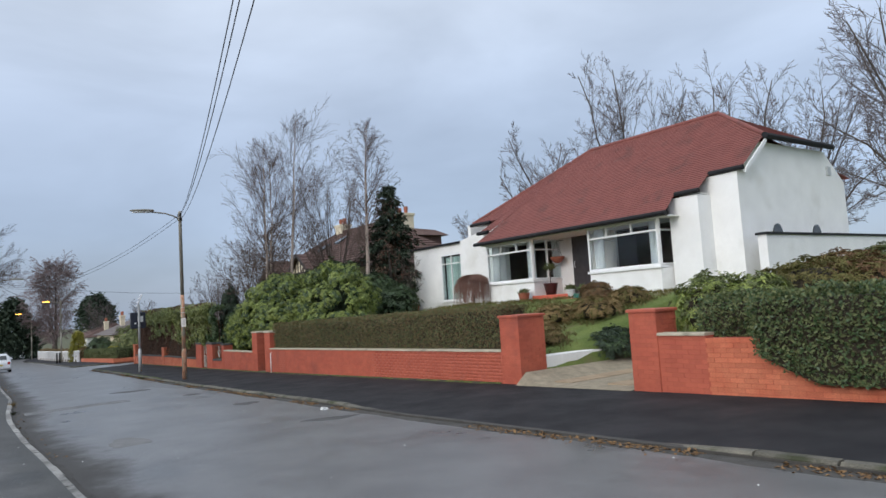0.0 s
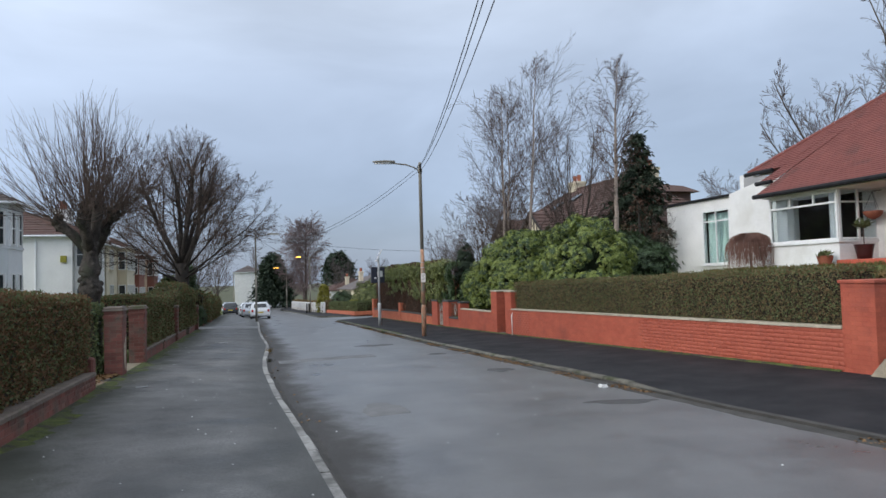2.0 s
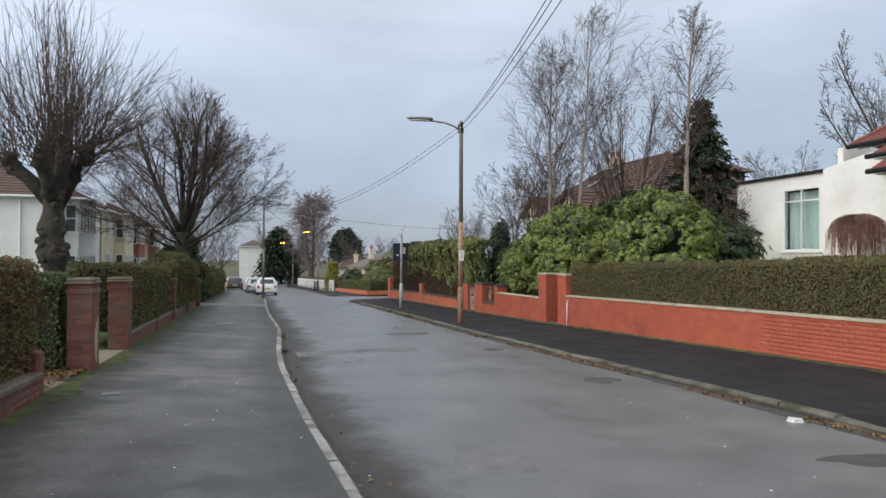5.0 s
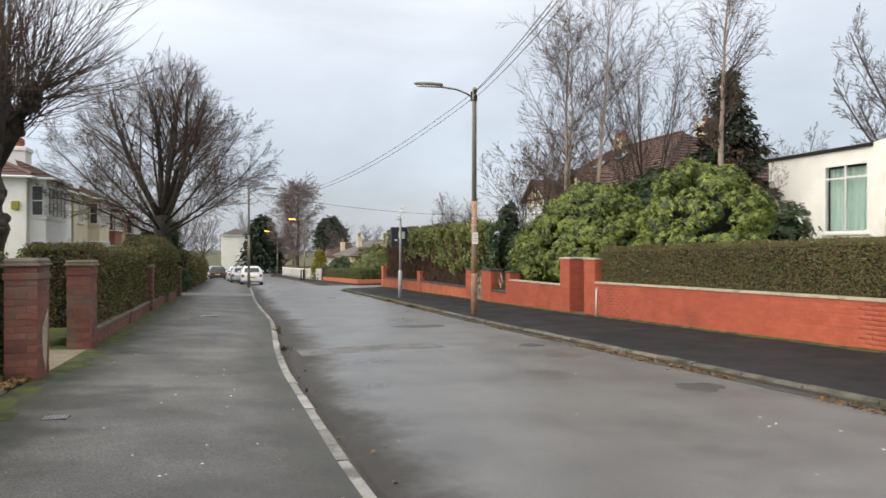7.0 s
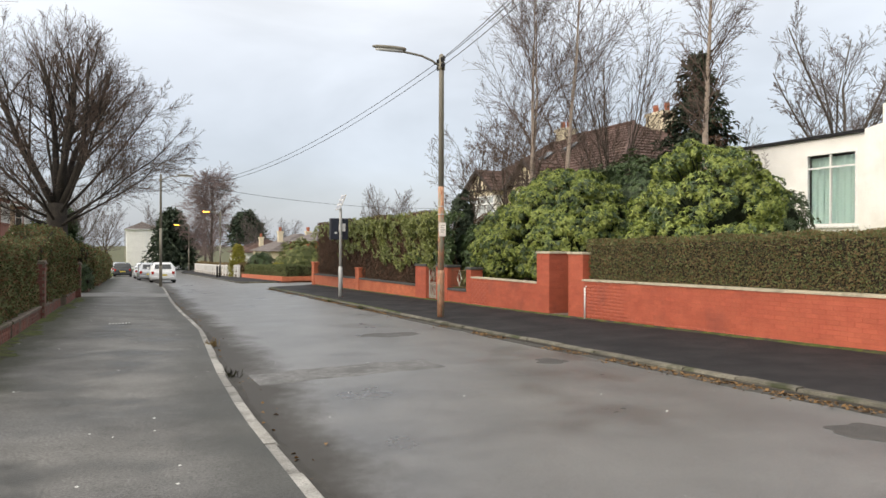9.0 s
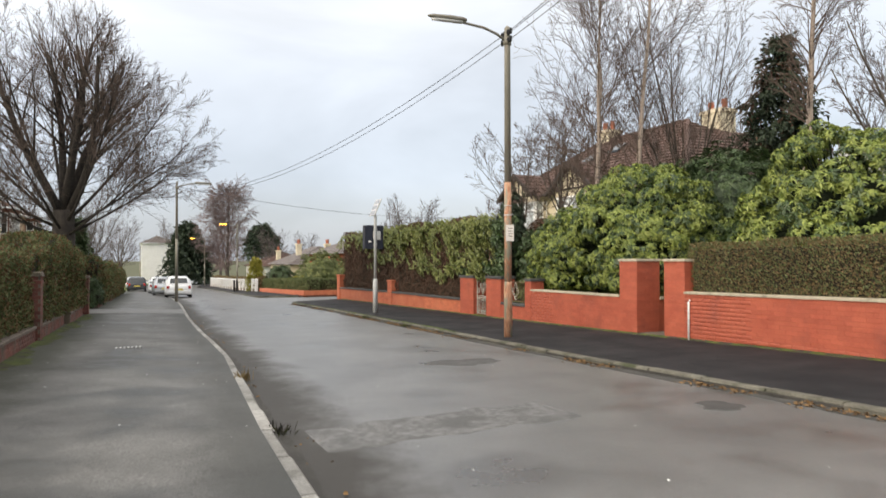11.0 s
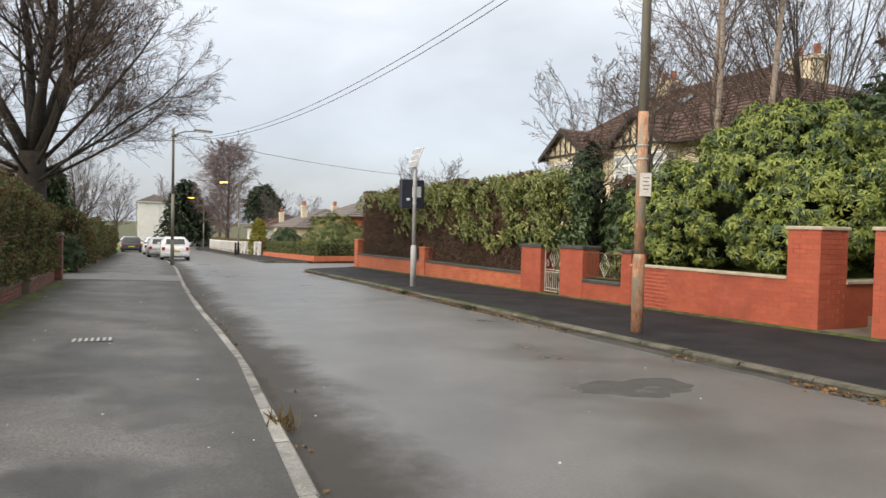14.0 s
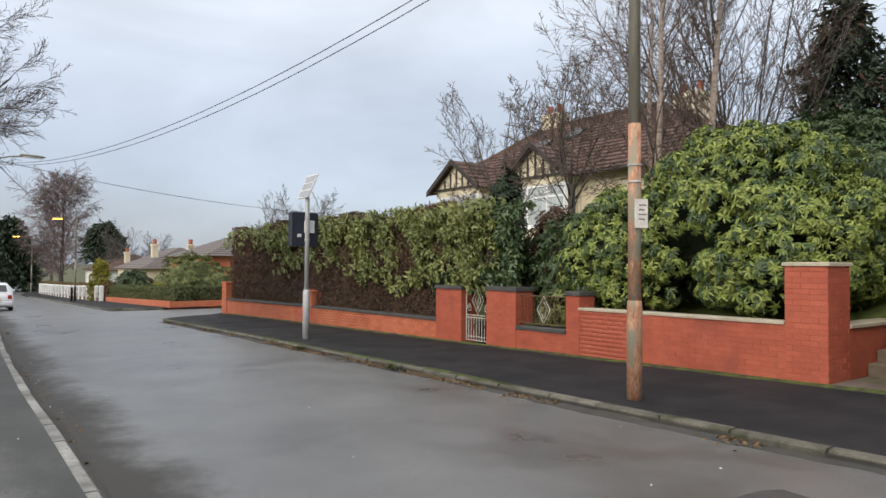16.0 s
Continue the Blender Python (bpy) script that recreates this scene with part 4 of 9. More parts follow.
def conifer(name, label, loc, h, r, seed, material, count=2600, leaf=0.22, base=0.12, power=0.8, ragged=0.25):
    rng = np.random.default_rng(seed)
    t = thing(name, loc, label, "conifer")
    tr = Geo()
    tr.tube([(0, 0, -0.2), (0.05, 0, h * 0.5), (0, 0.03, h * 0.98)], [r * 0.11, r * 0.07, 0.015], 8)
    u = rng.random(count) ** 0.75
    z = h * (base + (1 - base) * u)
    rad = r * (1 - u) ** power * (1 + ragged * np.sin(u * 55) * 0.5 + ragged * rng.normal(size=count) * 0.5) + 0.05
    a = rng.random(count) * 2 * np.pi
    q = rng.random(count) ** 0.45
    c = np.stack([rad * q * np.cos(a), rad * q * np.sin(a), z - 0.15 * rad * q], 1)
    ax = np.stack([np.cos(a), np.sin(a), rng.normal(size=count) * 0.35 - 0.1], 1)
    reps = 4
    c4 = np.repeat(c, reps, 0) + rng.normal(size=(count * reps, 3)) * leaf * 0.4
    a4 = np.repeat(ax, reps, 0) + rng.normal(size=(count * reps, 3)) * 0.5
    n4 = np.tile([0, 0, 1.0], (count * reps, 1)) + rng.normal(size=(count * reps, 3)) * 0.5
    s4 = leaf * rng.uniform(0.6, 1.3, count * reps)
    for k in range(0, count, 26):
        tr.tube([(0, 0, z[k]), tuple(c[k])], [0.02, 0.006], 3, False)
    part("trunk", tr, M_BARK_DARK, t)
    part("foliage", leaf_mesh("foliage", c4, a4, n4, s4, s4 * 0.4, 0.2), material, t, kind="stuff")
    return t


# ---------- roofs and windows ----------
def slope(g, e0, e1, t0, t1, n, lift=0.03):
    """Overlapping tile courses between an eave line e0-e1 and a top line t0-t1."""
    e0, e1, t0, t1 = map(Vector, (e0, e1, t0, t1))
    nr = (e1 - e0).cross((t0 + t1) / 2 - (e0 + e1) / 2).normalized()
    if nr.z < 0:
        nr = -nr
    u = nr * lift
    s = len(g.v)
    rows = []
    for k in range(n):
        a0, a1 = e0.lerp(t0, k / n), e1.lerp(t1, k / n)
        if k == 0:
            rows.append((a0 - u * 0.6, a1 - u * 0.6))
        rows.append((a0 + u, a1 + u))
        b0, b1 = e0.lerp(t0, (k + 0.97) / n), e1.lerp(t1, (k + 0.97) / n)
        rows.append((b0, b1))
    for p, q in rows:
        g.v += [tuple(p), tuple(q)]
    for k in range(len(rows) - 1):
        g.f.append((s + 2 * k, s + 2 * k + 1, s + 2 * k + 3, s + 2 * k + 2))


def ridge_tiles(parent, material, a, b, r=0.09, unit=0.45):
    """A row of half-round ridge tiles, each a piece of its own."""
    a, b = Vector(a), Vector(b)
    n = max(1, round((b - a).length / unit))
    d = (b - a) / n
    g = Geo()
    g.tube([(0, 0, 0), d * 0.97], [r, r * 0.93], 8)
    me = g.mesh("ridge_tile")
    me.materials.append(material)
    for k in range(n):
        o_ = new("ridge_tile", me)
        o_.parent = parent
        o_.location = a + d * k


def window_x(parent, x, y0, y1, z0, z1, out, bars_y=(), bars_z=(), frame_w=0.06, pane=None, sill=True, deep=0.07, name="window", lab="", top_only=False):
    """A framed window in a wall facing along x (out = -1 or +1)."""
    w = new(name)
    w.parent = parent
    if lab:
        w["label"] = lab
    fr = Geo()
    a, b = (x + out * deep, x - 0.02 * out) if out < 0 else (x - 0.02 * out, x + out * deep)
    a, b = min(a, b), max(a, b)
    f = frame_w
    fr.box(a, b, y0, y0 + f, z0, z1), fr.box(a, b, y1 - f, y1, z0, z1)
    fr.box(a, b, y0 + f, y1 - f, z0, z0 + f), fr.box(a, b, y0 + f, y1 - f, z1 - f, z1)
    for v in bars_y:
        fr.box(a + 0.008, b - 0.008, v - f * 0.4, v + f * 0.4, bars_z[0] if top_only else z0 + f, z1 - f)
    for v in bars_z:
        fr.box(a + 0.004, b - 0.004, y0 + f, y1 - f, v - f * 0.4, v + f * 0.4)
    part("frame", fr, M_PVC, w)
    pg = Geo()
    px = x + out * deep * 0.4
    pg.box(px - 0.006, px + 0.006, y0 + f * 0.6, y1 - f * 0.6, z0 + f * 0.6, z1 - f * 0.6)
    part("pane", pg, pane or M_PANE, w)
    if sill:
        s = Geo()
        s.box(min(x, x + out * 0.14), max(x, x + out * 0.14), y0 - 0.06, y1 + 0.06, z0 - 0.07, z0 - 0.004, 0.01)
        part("sill", s, M_PVC, w)
    return w


def window_y(parent, y, x0, x1, z0, z1, out, bars_x=(), bars_z=(), frame_w=0.06, pane=None, name="window"):
    w = new(name)
    w.parent = parent
    fr, f = Geo(), frame_w
    a, b = min(y + out * 0.07, y - 0.02 * out), max(y + out * 0.07, y - 0.02 * out)
    fr.box(x0, x0 + f, a, b, z0, z1), fr.box(x1 - f, x1, a, b, z0, z1)
    fr.box(x0 + f, x1 - f, a, b, z0, z0 + f), fr.box(x0 + f, x1 - f, a, b, z1 - f, z1)
    for v in bars_x:
        fr.box(v - f * 0.4, v + f * 0.4, a + 0.008, b - 0.008, z0 + f, z1 - f)
    for v in bars_z:
        fr.box(x0 + f, x1 - f, a + 0.004, b - 0.004, v - f * 0.4, v + f * 0.4)
    part("frame", fr, M_PVC, w)
    pg = Geo()
    pg.box(x0 + f * 0.6, x1 - f * 0.6, y + out * 0.025 - 0.006, y + out * 0.025 + 0.006, z0 + f * 0.6, z1 - f * 0.6)
    part("pane", pg, pane or M_PANE, w)
    return w


def chimney(parent, x, y, z0, z1, material, sx=0.5, sy=0.9, pots=3):
    g = Geo()
    g.box(x - sx, x + sx, y - sy, y + sy, z0, z1)
    g.box(x - sx - 0.07, x + sx + 0.07, y - sy - 0.07, y + sy + 0.07, z1 - 0.18, z1 - 0.004, 0.02)
    c = part("chimney", g, material, parent)
    for k in range(pots):
        p = Geo()
        p.lathe((x, y - sy * 0.65 + sy * 1.3 * (k / max(1, pots - 1)), z1 - 0.02), [(0.13, 0), (0.12, 0.2), (0.15, 0.32), (0.12, 0.42), (0.14, 0.46), (0.10, 0.47)], 10)
        part("chimney_pot", p, M_TERRA, c)
    return c


# ---------- garden ground ----------
gxs = [9.6, 10.0, 10.5, 11.2, 12, 13, 14, 15, 16, 17, 20, 26, 34, 45, 60]
garden_right = setting("garden_right", strip(steps(-60, 7.5, 1.0) + [7.72, 7.78, 8.5, 9.2, 10.0, 10.74, 10.8] + steps(11.2, 25.2, 0.8) + [25.42, 25.46, 25.9, 26.34, 26.38] + steps(27, 49.8, 0.8) + [50.1], lambda y: [(x, zt(x, y)) for x in gxs]), M_LAWN, "rough sloping front gardens of grass and earth", "garden", True)
garden_left = setting("garden_left", strip(steps(-60, 150, 2.0), lambda y: [(-80, zg(y) + 0.3), (-20, zg(y) + 0.15), (-8, zg(y) + 0.12), (xl(y) - 0.2, zg(y) + 0.095)]), M_LAWN, "front gardens of rough grass behind low walls", "garden", True)
garden_far = setting("garden_far", strip(steps(SIDE1 + 0.6, 150, 2.0), lambda y: [(11.6, zg(y) - 0.006), (20, zg(y) + 0.1), (70, zg(y) + 0.3)]), M_LAWN, "grassy gardens beyond the side road", "garden", True)

# ---------- garden walls and piers on the right ----------
wall_long = brick_wall("garden_wall_long", "long low terracotta-painted brick garden wall with pale coping", 9.5, 11.37, 24.95, 0.41, 0.225, M_BRICK, M_MORTAR, M_COPE, stretch=(17.0, 23.5))
pier("gate_pier_driveway", "tall terracotta-painted brick pier beside the driveway", 9.5, 10.25, 10.77, 11.37, 1.15, M_BRICK, M_MORTAR, M_BRICK)
pier("gate_pier_steps_near", "terracotta-painted brick gate pier beside garden steps", 9.5, 9.98, 24.95, 25.5, 0.85, M_BRICK, M_MORTAR, M_COPE)
pier("gate_pier_steps_far", "tall terracotta-painted brick gate pier with pale cap", 9.5, 10.12, 26.32, 26.87, 0.85, M_BRICK, M_MORTAR, M_COPE)
brick_wall("garden_wall_shrubbery", "low terracotta-painted brick wall under rhododendrons", 9.5, 26.87, 30.53, 0.065, 0.045, M_BRICK, M_MORTAR, M_COPE, stretch=(26.9, 29.5))
pier("small_pier", "small terracotta-painted pier with dark cap", 9.49, 9.9, 30.53, 30.83, 0.3, M_BRICK, M_MORTAR, M_DARKCOPE, 0.07)
brick_wall("panel_wall", "low painted wall with dark sill under an iron panel", 9.5, 30.83, 32.17, -0.40, -0.42, M_BRICK, M_MORTAR, M_DARKCOPE, cope_th=0.08)
pier("gate_pier_iron_near", "broad terracotta-painted pier beside an iron gate", 9.48, 9.95, 32.17, 33.06, 0.32, M_BRICK, M_MORTAR, M_DARKCOPE, 0.08)
pier("gate_pier_iron_far", "broad terracotta-painted pier with dark cap", 9.48, 9.95, 33.92, 34.86, 0.3, M_BRICK, M_MORTAR, M_DARKCOPE, 0.08)
brick_wall("garden_wall_laurel", "low orange-painted brick wall with dark coping under a laurel hedge", 9.5, 34.86, 41.42, -0.44, -0.50, M_BRICK_NEW, M_MORTAR, M_DARKCOPE, stretch=(34.8, 38.0), cope_th=0.07)
pier("wall_pier", "orange-painted intermediate wall pier", 9.47, 9.8, 41.42, 41.9, -0.02, M_BRICK_NEW, M_MORTAR, M_BRICK_NEW)
brick_wall("garden_wall_corner", "low orange-painted wall running to the side road", 9.5, 41.9, 49.3, -0.5, -0.62, M_BRICK_NEW, M_MORTAR, M_DARKCOPE, stretch=(41.9, 44.0), cope_th=0.07)
pier("corner_pier", "orange-painted pier at the street corner", 9.47, 9.9, 49.3, 49.8, 0.05, M_BRICK_NEW, M_MORTAR, M_BRICK_NEW)
pier("gate_pier_near", "terracotta-painted brick pier on the near side of a driveway", 9.4, 9.95, 7.2, 7.76, 1.18, M_BRICK, M_MORTAR, M_BRICK)
brick_wall("garden_wall_stub", "short terracotta-painted wall with pale coping", 9.42, 6.3, 7.2, 0.78, 0.78, M_BRICK, M_MORTAR, M_COPE)
brick_wall("garden_wall_near", "bright orange brick wall half hidden by an overgrown hedge", 9.4, -8.0, 6.3, 0.98, 0.74, M_BRICK_NEW, M_MORTAR, None, stretch=(3.0, 6.3))
g = Geo()
g.box(9.98, 12.9, 10.78, 11.0, -0.6, 0.28, 0.02)
setting("driveway_wall", g, M_WHITE, "low white-rendered retaining wall along the driveway", "wall")
g = strip([7.78, 8.5, 9.2, 10.0, 10.74], lambda y: [(9.3, zg(y) + 0.004)] + [(x, zt(x, y) + 0.045) for x in gxs[:9]])
driveway = setting("driveway", g, M_CHIP, "pale gravelled driveway climbing between the brick piers", "driveway", True)
for k in range(9):
    for yy in (8.15, 9.6):
        s_ = Geo()
        x_ = 9.75 + k * 0.62
        z_ = zt(x_, yy) + 0.056
        dz = zt(x_ + 0.58, yy) - zt(x_, yy)
        s_.hexa([(x_, yy, z_ - 0.06), (x_ + 0.58, yy, z_ - 0.06 + dz), (x_ + 0.58, yy + 0.5, z_ - 0.06 + dz), (x_, yy + 0.5, z_ - 0.06)], [(x_, yy, z_), (x_ + 0.58, yy, z_ + dz), (x_ + 0.58, yy + 0.5, z_ + dz), (x_, yy + 0.5, z_)])
        part("paving_slab", s_, M_SLAB, driveway)
# garden steps between the piers
st = Geo()
for k in range(6):
    st.box(10.65 + k * 0.3, 10.65 + (k + 1) * 0.3 + 0.02, 25.5, 26.32, zg(25.9) - 0.3, zg(25.9) + 0.19 + 0.17 * k, 0.012)
st.box(9.5, 10.66, 25.5, 26.32, zg(25.9) - 0.3, zg(25.9) + 0.015, 0.008)
setting("garden_steps", st, M_OLDCOPE, "worn stone steps climbing between brick piers", "steps")
g = Geo()
g.box(10.12, 12.2, 26.335, 26.6, -0.9, 0.02)
sw_ = Geo()
sw_.box(10.12, 12.22, 26.3, 26.63, 0.024, 0.075, 0.01)
swall = setting("steps_wall", g, M_BRICK, "low painted wall beside the steps", "wall")
part("coping", sw_, M_COPE, swall, "pale coping")

# ---------- walls on the left ----------
def left_wall(name, y0, y1, h, stretch, label="low weathered red brick garden wall with worn coping"):
    a, b = xl(y0), xl(y1)
    w = brick_wall(name, label, a, y0, y1, zg(y0) + h, zg(y1) + h, M_BRICK_OLD, M_MORTAR_OLD, M_OLDCOPE, face=1, th=0.22, stretch=stretch, cope_th=0.06)
    return w


for k, (a, b) in enumerate([(-12, -4), (-4, 4), (4, 10), (10, 15.45), (21.3, 25.8), (25.8, 30.25), (30.6, 35.4), (35.4, 40.0), (44.5, 52), (52, 60)]):
    left_wall(f"garden_wall_left_{k}", a, b, 0.33, (a + 0.5, b - 1) if a < 20 else (a, a + 2.5))
for nm, x0, x1, y0, y1, zt_, lab in (("old_gate_pier", -2.31, -1.98, 17.75, 18.28, 0.93, "weathered red brick gate pier with a mortar patch and worn cap"), ("old_gate_pier_far", -2.28, -1.93, 20.85, 21.3, 0.86, "weathered red brick gate pier, chipped and stained"),
                                     ("old_wall_post", -2.12, -1.86, 30.25, 30.6, 0.58, "slim red brick wall post in the hedge"), ("old_wall_post_far", -1.9, -1.6, 40.0, 40.35, 0.3, "slim brick post at a drive entrance")):
    p_ = pier(nm, lab, x0, x1, y0, y1, zt_, M_BRICK_OLD, M_MORTAR_OLD, M_OLDCOPE, 0.03, face=1)
    cp = Geo()
    cp.box(x0 - 0.02, x1 + 0.02, y0 - 0.02, y1 + 0.02, zt_ + 0.034, zt_ + 0.085, 0.025)
    part("cap_top", cp, M_OLDCOPE, p_, "rounded worn cap")
    co = Geo()
    co.box(x0 - 0.018, x1 + 0.018, y0 - 0.018, y1 + 0.018, zt_ - 0.15, zt_ - 0.08, 0.006)
    part("corbel", co, M_BRICK_OLD, p_, "projecting brick course")
mp = Geo()
mp.hexa([(-1.984, 17.95, -0.12), (-1.969, 17.95, -0.12), (-1.969, 18.1, -0.3), (-1.984, 18.1, -0.3)], [(-1.984, 17.93, 0.2), (-1.969, 17.93, 0.2), (-1.969, 18.2, 0.42), (-1.984, 18.2, 0.42)])
setting("mortar_patch", mp, M_COPE, "pale smeared mortar patch on an old brick pier", "mortar patch")
g = Geo()
g.box(xl(15.5) - 0.24, xl(15.5) + 0.02, 15.45, 15.7, zg(15.6) - 0.2, zg(15.6) + 0.62, 0.03)
setting("wall_stub", g, M_BRICK_OLD, "rounded brick stub at the wall's end", "wall")
g = strip(steps(15.7, 16.75, 0.35), lambda y: [(xl(y) - 5.5, zg(y) + 0.14), (xl(y) - 0.3, zg(y) + 0.112), (xl(y) + 0.05, zg(y) + 0.088)])
setting("garden_path", g, M_PATH, "worn buff garden path with mossy edges", "path")
g = Geo()
g.box(-5.5, xl(16.8) + 0.02, 16.75, 16.95, zg(16.8) - 0.1, zg(16.8) + 0.125, 0.015)
setting("path_edging", g, M_DIRT, "dark stone edging between path and leaf bed", "edging")
g = strip(steps(18.3, 20.85, 0.4), lambda y: [(xl(y) - 0.75, zg(y) + 0.112), (xl(y) + 0.04, zg(y) + 0.092)])
setting("drive_left", g, M_CHIP, "pale concrete threshold between old brick piers", "driveway")
g = strip(steps(40.6, 43.6, 0.5), lambda y: [(xl(y) - 6, zg(y) + 0.13), (xl(y) + 0.0, zl(xl(y), y) + 0.012), (kl(y) - 0.14, zg(y) - 0.018)])
setting("drive_crossing", g, M_PALE, "pale concrete drive crossing the footway", "driveway")

# ---------- kerbs ----------
kerb_run("kerb_left", "pale granite kerb stones, worn and nearly flush", lambda y: kl(y), 2.0, 70, -1, M_KERB_PALE, 0.085)
kerb_run("kerb_right", "grey stone kerb with moss and leaf litter", lambda y: kr(y), 0.5, 47.3, 1, M_KERB, 0.1)
def kerb_corner(name, label, pts, material):
    """Kerb stones round a corner; pts run along its road edge, footway on the right-hand side."""
    g0 = Geo()
    g0.tube([(x, y, zg(y) - 0.16) for x, y in pts], 0.05, 6)
    k_ = setting(name, g0, M_DIRT, label, "kerb")
    for (xa, ya), (xb, yb) in zip(pts, pts[1:]):
        d = Vector((xb - xa, yb - ya, 0)).normalized()
        s = Vector((d.y, -d.x, 0)) * 0.14
        a, b = Vector((xa, ya, zg(ya))) + d * 0.008, Vector((xb, yb, zg(yb))) - d * 0.008
        lo, hi = Vector((0, 0, -0.2)), Vector((0, 0, -0.022))
        g0 = Geo()
        g0.hexa([tuple(v) for v in (a + lo, b + lo, b + s + lo, a + s + lo)], [tuple(v) for v in (a + hi, b + hi, b + s + hi, a + s + hi)])
        part("kerb_stone", g0, material, k_)


kerb_corner("kerb_corner_near", "curved stone kerb at the side road's mouth", [(kr(47.3) + u ** 2 * 0.42, 47.3 + u) for u in steps(0, 2.9, 0.36)], M_KERB)
kerb_corner("kerb_corner_far", "curved stone kerb beyond the side road", [(kr(61.5 - u) + u ** 2 * 0.25, 61.5 - u) for u in reversed(steps(0, 3.1, 0.44))], M_KERB)
kerb_run("kerb_far", "grey stone kerb beyond the side road", lambda y: kr(y), 61.0, 100, 1, M_KERB, 0.1)

# ---------- hedges ----------
hedge("clipped_hedge", "long clipped privet hedge turning brown, behind a painted wall", lambda y: 9.66, 0.75, 11.42, 25.0, lambda y: 0.46 - (y - 11.4) * 0.0136, lambda y: 1.40 - (y - 11.4) * 0.020, M_HEDGE_BR, 2300, 0.042, 11, mix=(M_HEDGE_GR, 0.45))
hedge("overgrown_hedge", "overgrown evergreen hedge spilling over an orange brick wall", lambda y: 9.22, 1.3, -8, 5.4, lambda y: 0.13 + 0.012 * (5 - y) + max(0, y - 4.6) * 0.5, lambda y: 1.40 - 0.02 * y + 0.06, M_HEDGE_GR, 1300, 0.06, 12, rough=0.12, mix=(M_RHODO_DK, 0.4))
hedge("overgrown_hedge", "overgrown evergreen hedge behind a short painted wall", lambda y: 9.68, 0.8, 5.2, 6.6, lambda y: 0.75, lambda y: 1.34, M_HEDGE_GR, 1300, 0.06, 13, rough=0.12, mix=(M_RHODO_DK, 0.4))
LX = lambda y: xl(y) - 0.10
hedge("left_hedge", "tall clipped hedge, brown and green, beside the footway", LX, -0.9, -10, 15.75, lambda y: zg(y) + 0.40, lambda y: zg(y) + 1.62, M_HEDGE_RED, 2300, 0.045, 14, mix=(M_HEDGE_GR, 0.4))
hedge("left_hedge", "clipped green hedge beside the footway", LX, -0.9, 21.35, 30.2, lambda y: zg(y) + 0.4, lambda y: zg(y) + 1.72, M_HEDGE_GR, 1400, 0.055, 15, mix=(M_HEDGE_RED, 0.35))
hedge("left_hedge", "tall leafy hedge, russet topped", LX, -1.0, 30.6, 39.9, lambda y: zg(y) + 0.4, lambda y: zg(y) + 2.1 + 0.25 * math.sin(y * 0.8 - 1.0), M_HEDGE_GR, 900, 0.07, 16, rough=0.15, mix=(M_HEDGE_RED, 0.35))
hedge("left_hedge", "dark hedge beyond the drive", LX, -1.0, 46.5, 75, lambda y: zg(y) + 0.2, lambda y: zg(y) + 1.7 + 0.3 * math.sin(y * 0.7), M_HEDGE_GR, 330, 0.11, 17, rough=0.2, mix=(M_HEDGE_RED, 0.35))

hedge("return_hedge", "green hedge running back from the old gate pier", lambda y: -2.4, -3.2, 17.62, 18.15, lambda y: zg(y) + 0.1, lambda y: 1.04, M_HEDGE_GR, 1300, 0.055, 24, rough=0.08, mix=(M_RHODO_DK, 0.3))

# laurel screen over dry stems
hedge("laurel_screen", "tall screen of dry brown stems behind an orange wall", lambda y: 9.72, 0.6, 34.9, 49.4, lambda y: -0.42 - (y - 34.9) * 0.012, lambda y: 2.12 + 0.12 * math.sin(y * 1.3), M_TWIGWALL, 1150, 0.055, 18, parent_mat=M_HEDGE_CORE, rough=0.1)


def drape(name, label, x, y0, y1, z0, z1, count, seed, material, leaf, dens, group="", depth=0.35):
    """Leaf whorls hanging on an upright screen; dens(y, z) is the share that grows there."""
    rng = np.random.default_rng(seed)
    loc = (x, (y0 + y1) / 2, z0)
    t = thing(name, loc, label, "climber", group)
    y, z = rng.uniform(y0, y1, count), rng.uniform(z0, z1, count)
    keep = rng.random(count) < np.array([dens(a, b) for a, b in zip(y, z)])
    y, z = y[keep], z[keep]
    n = len(y)
    c = np.stack([np.full(n, x) + rng.normal(size=n) * 0.06, y, z], 1)
    c[:, 0] -= 0.24 * (0.5 + lump(c, 1.8)) + 0.12 * lump(c, 5)
    top = z > z1 - 0.15
    c[top, 0] += rng.uniform(0, depth, top.sum())
    cs, ax, nn, sz = [], [], [], []
    for k in range(6):
        a = 2 * np.pi * k / 6 + rng.random(n)
        d = np.stack([-0.5 + 0.25 * rng.normal(size=n), np.cos(a), np.sin(a) * 0.8 - 0.45], 1)
        cs.append(c), ax.append(d), nn.append(np.tile([-0.8, 0, 0.6], (n, 1)) + rng.normal(size=(n, 3)) * 0.3), sz.append(leaf * rng.uniform(0.6, 1.2, n))
    part("foliage", leaf_mesh("foliage", np.concatenate(cs) - np.array(loc), np.concatenate(ax), np.concatenate(nn), np.concatenate(sz), np.concatenate(sz) * 0.42, 0.25), material, t, kind="stuff")
    s = Geo()
    for _ in range(int((y1 - y0) * 9)):
        yy = rng.uniform(y0, y1) - loc[1]
        s.tube([(0.12, yy, -0.05), (0.06 + rng.normal() * 0.05, yy + rng.normal() * 0.2, (z1 - z0) * 0.5), (0.05, yy + rng.normal() * 0.35, (z1 - z0) * rng.uniform(0.7, 1.0))], [0.016, 0.011, 0.005], 4, False)
    part("stem", s, M_TWIGWALL, t, "dry climbing stems", kind="stuff")
    return t


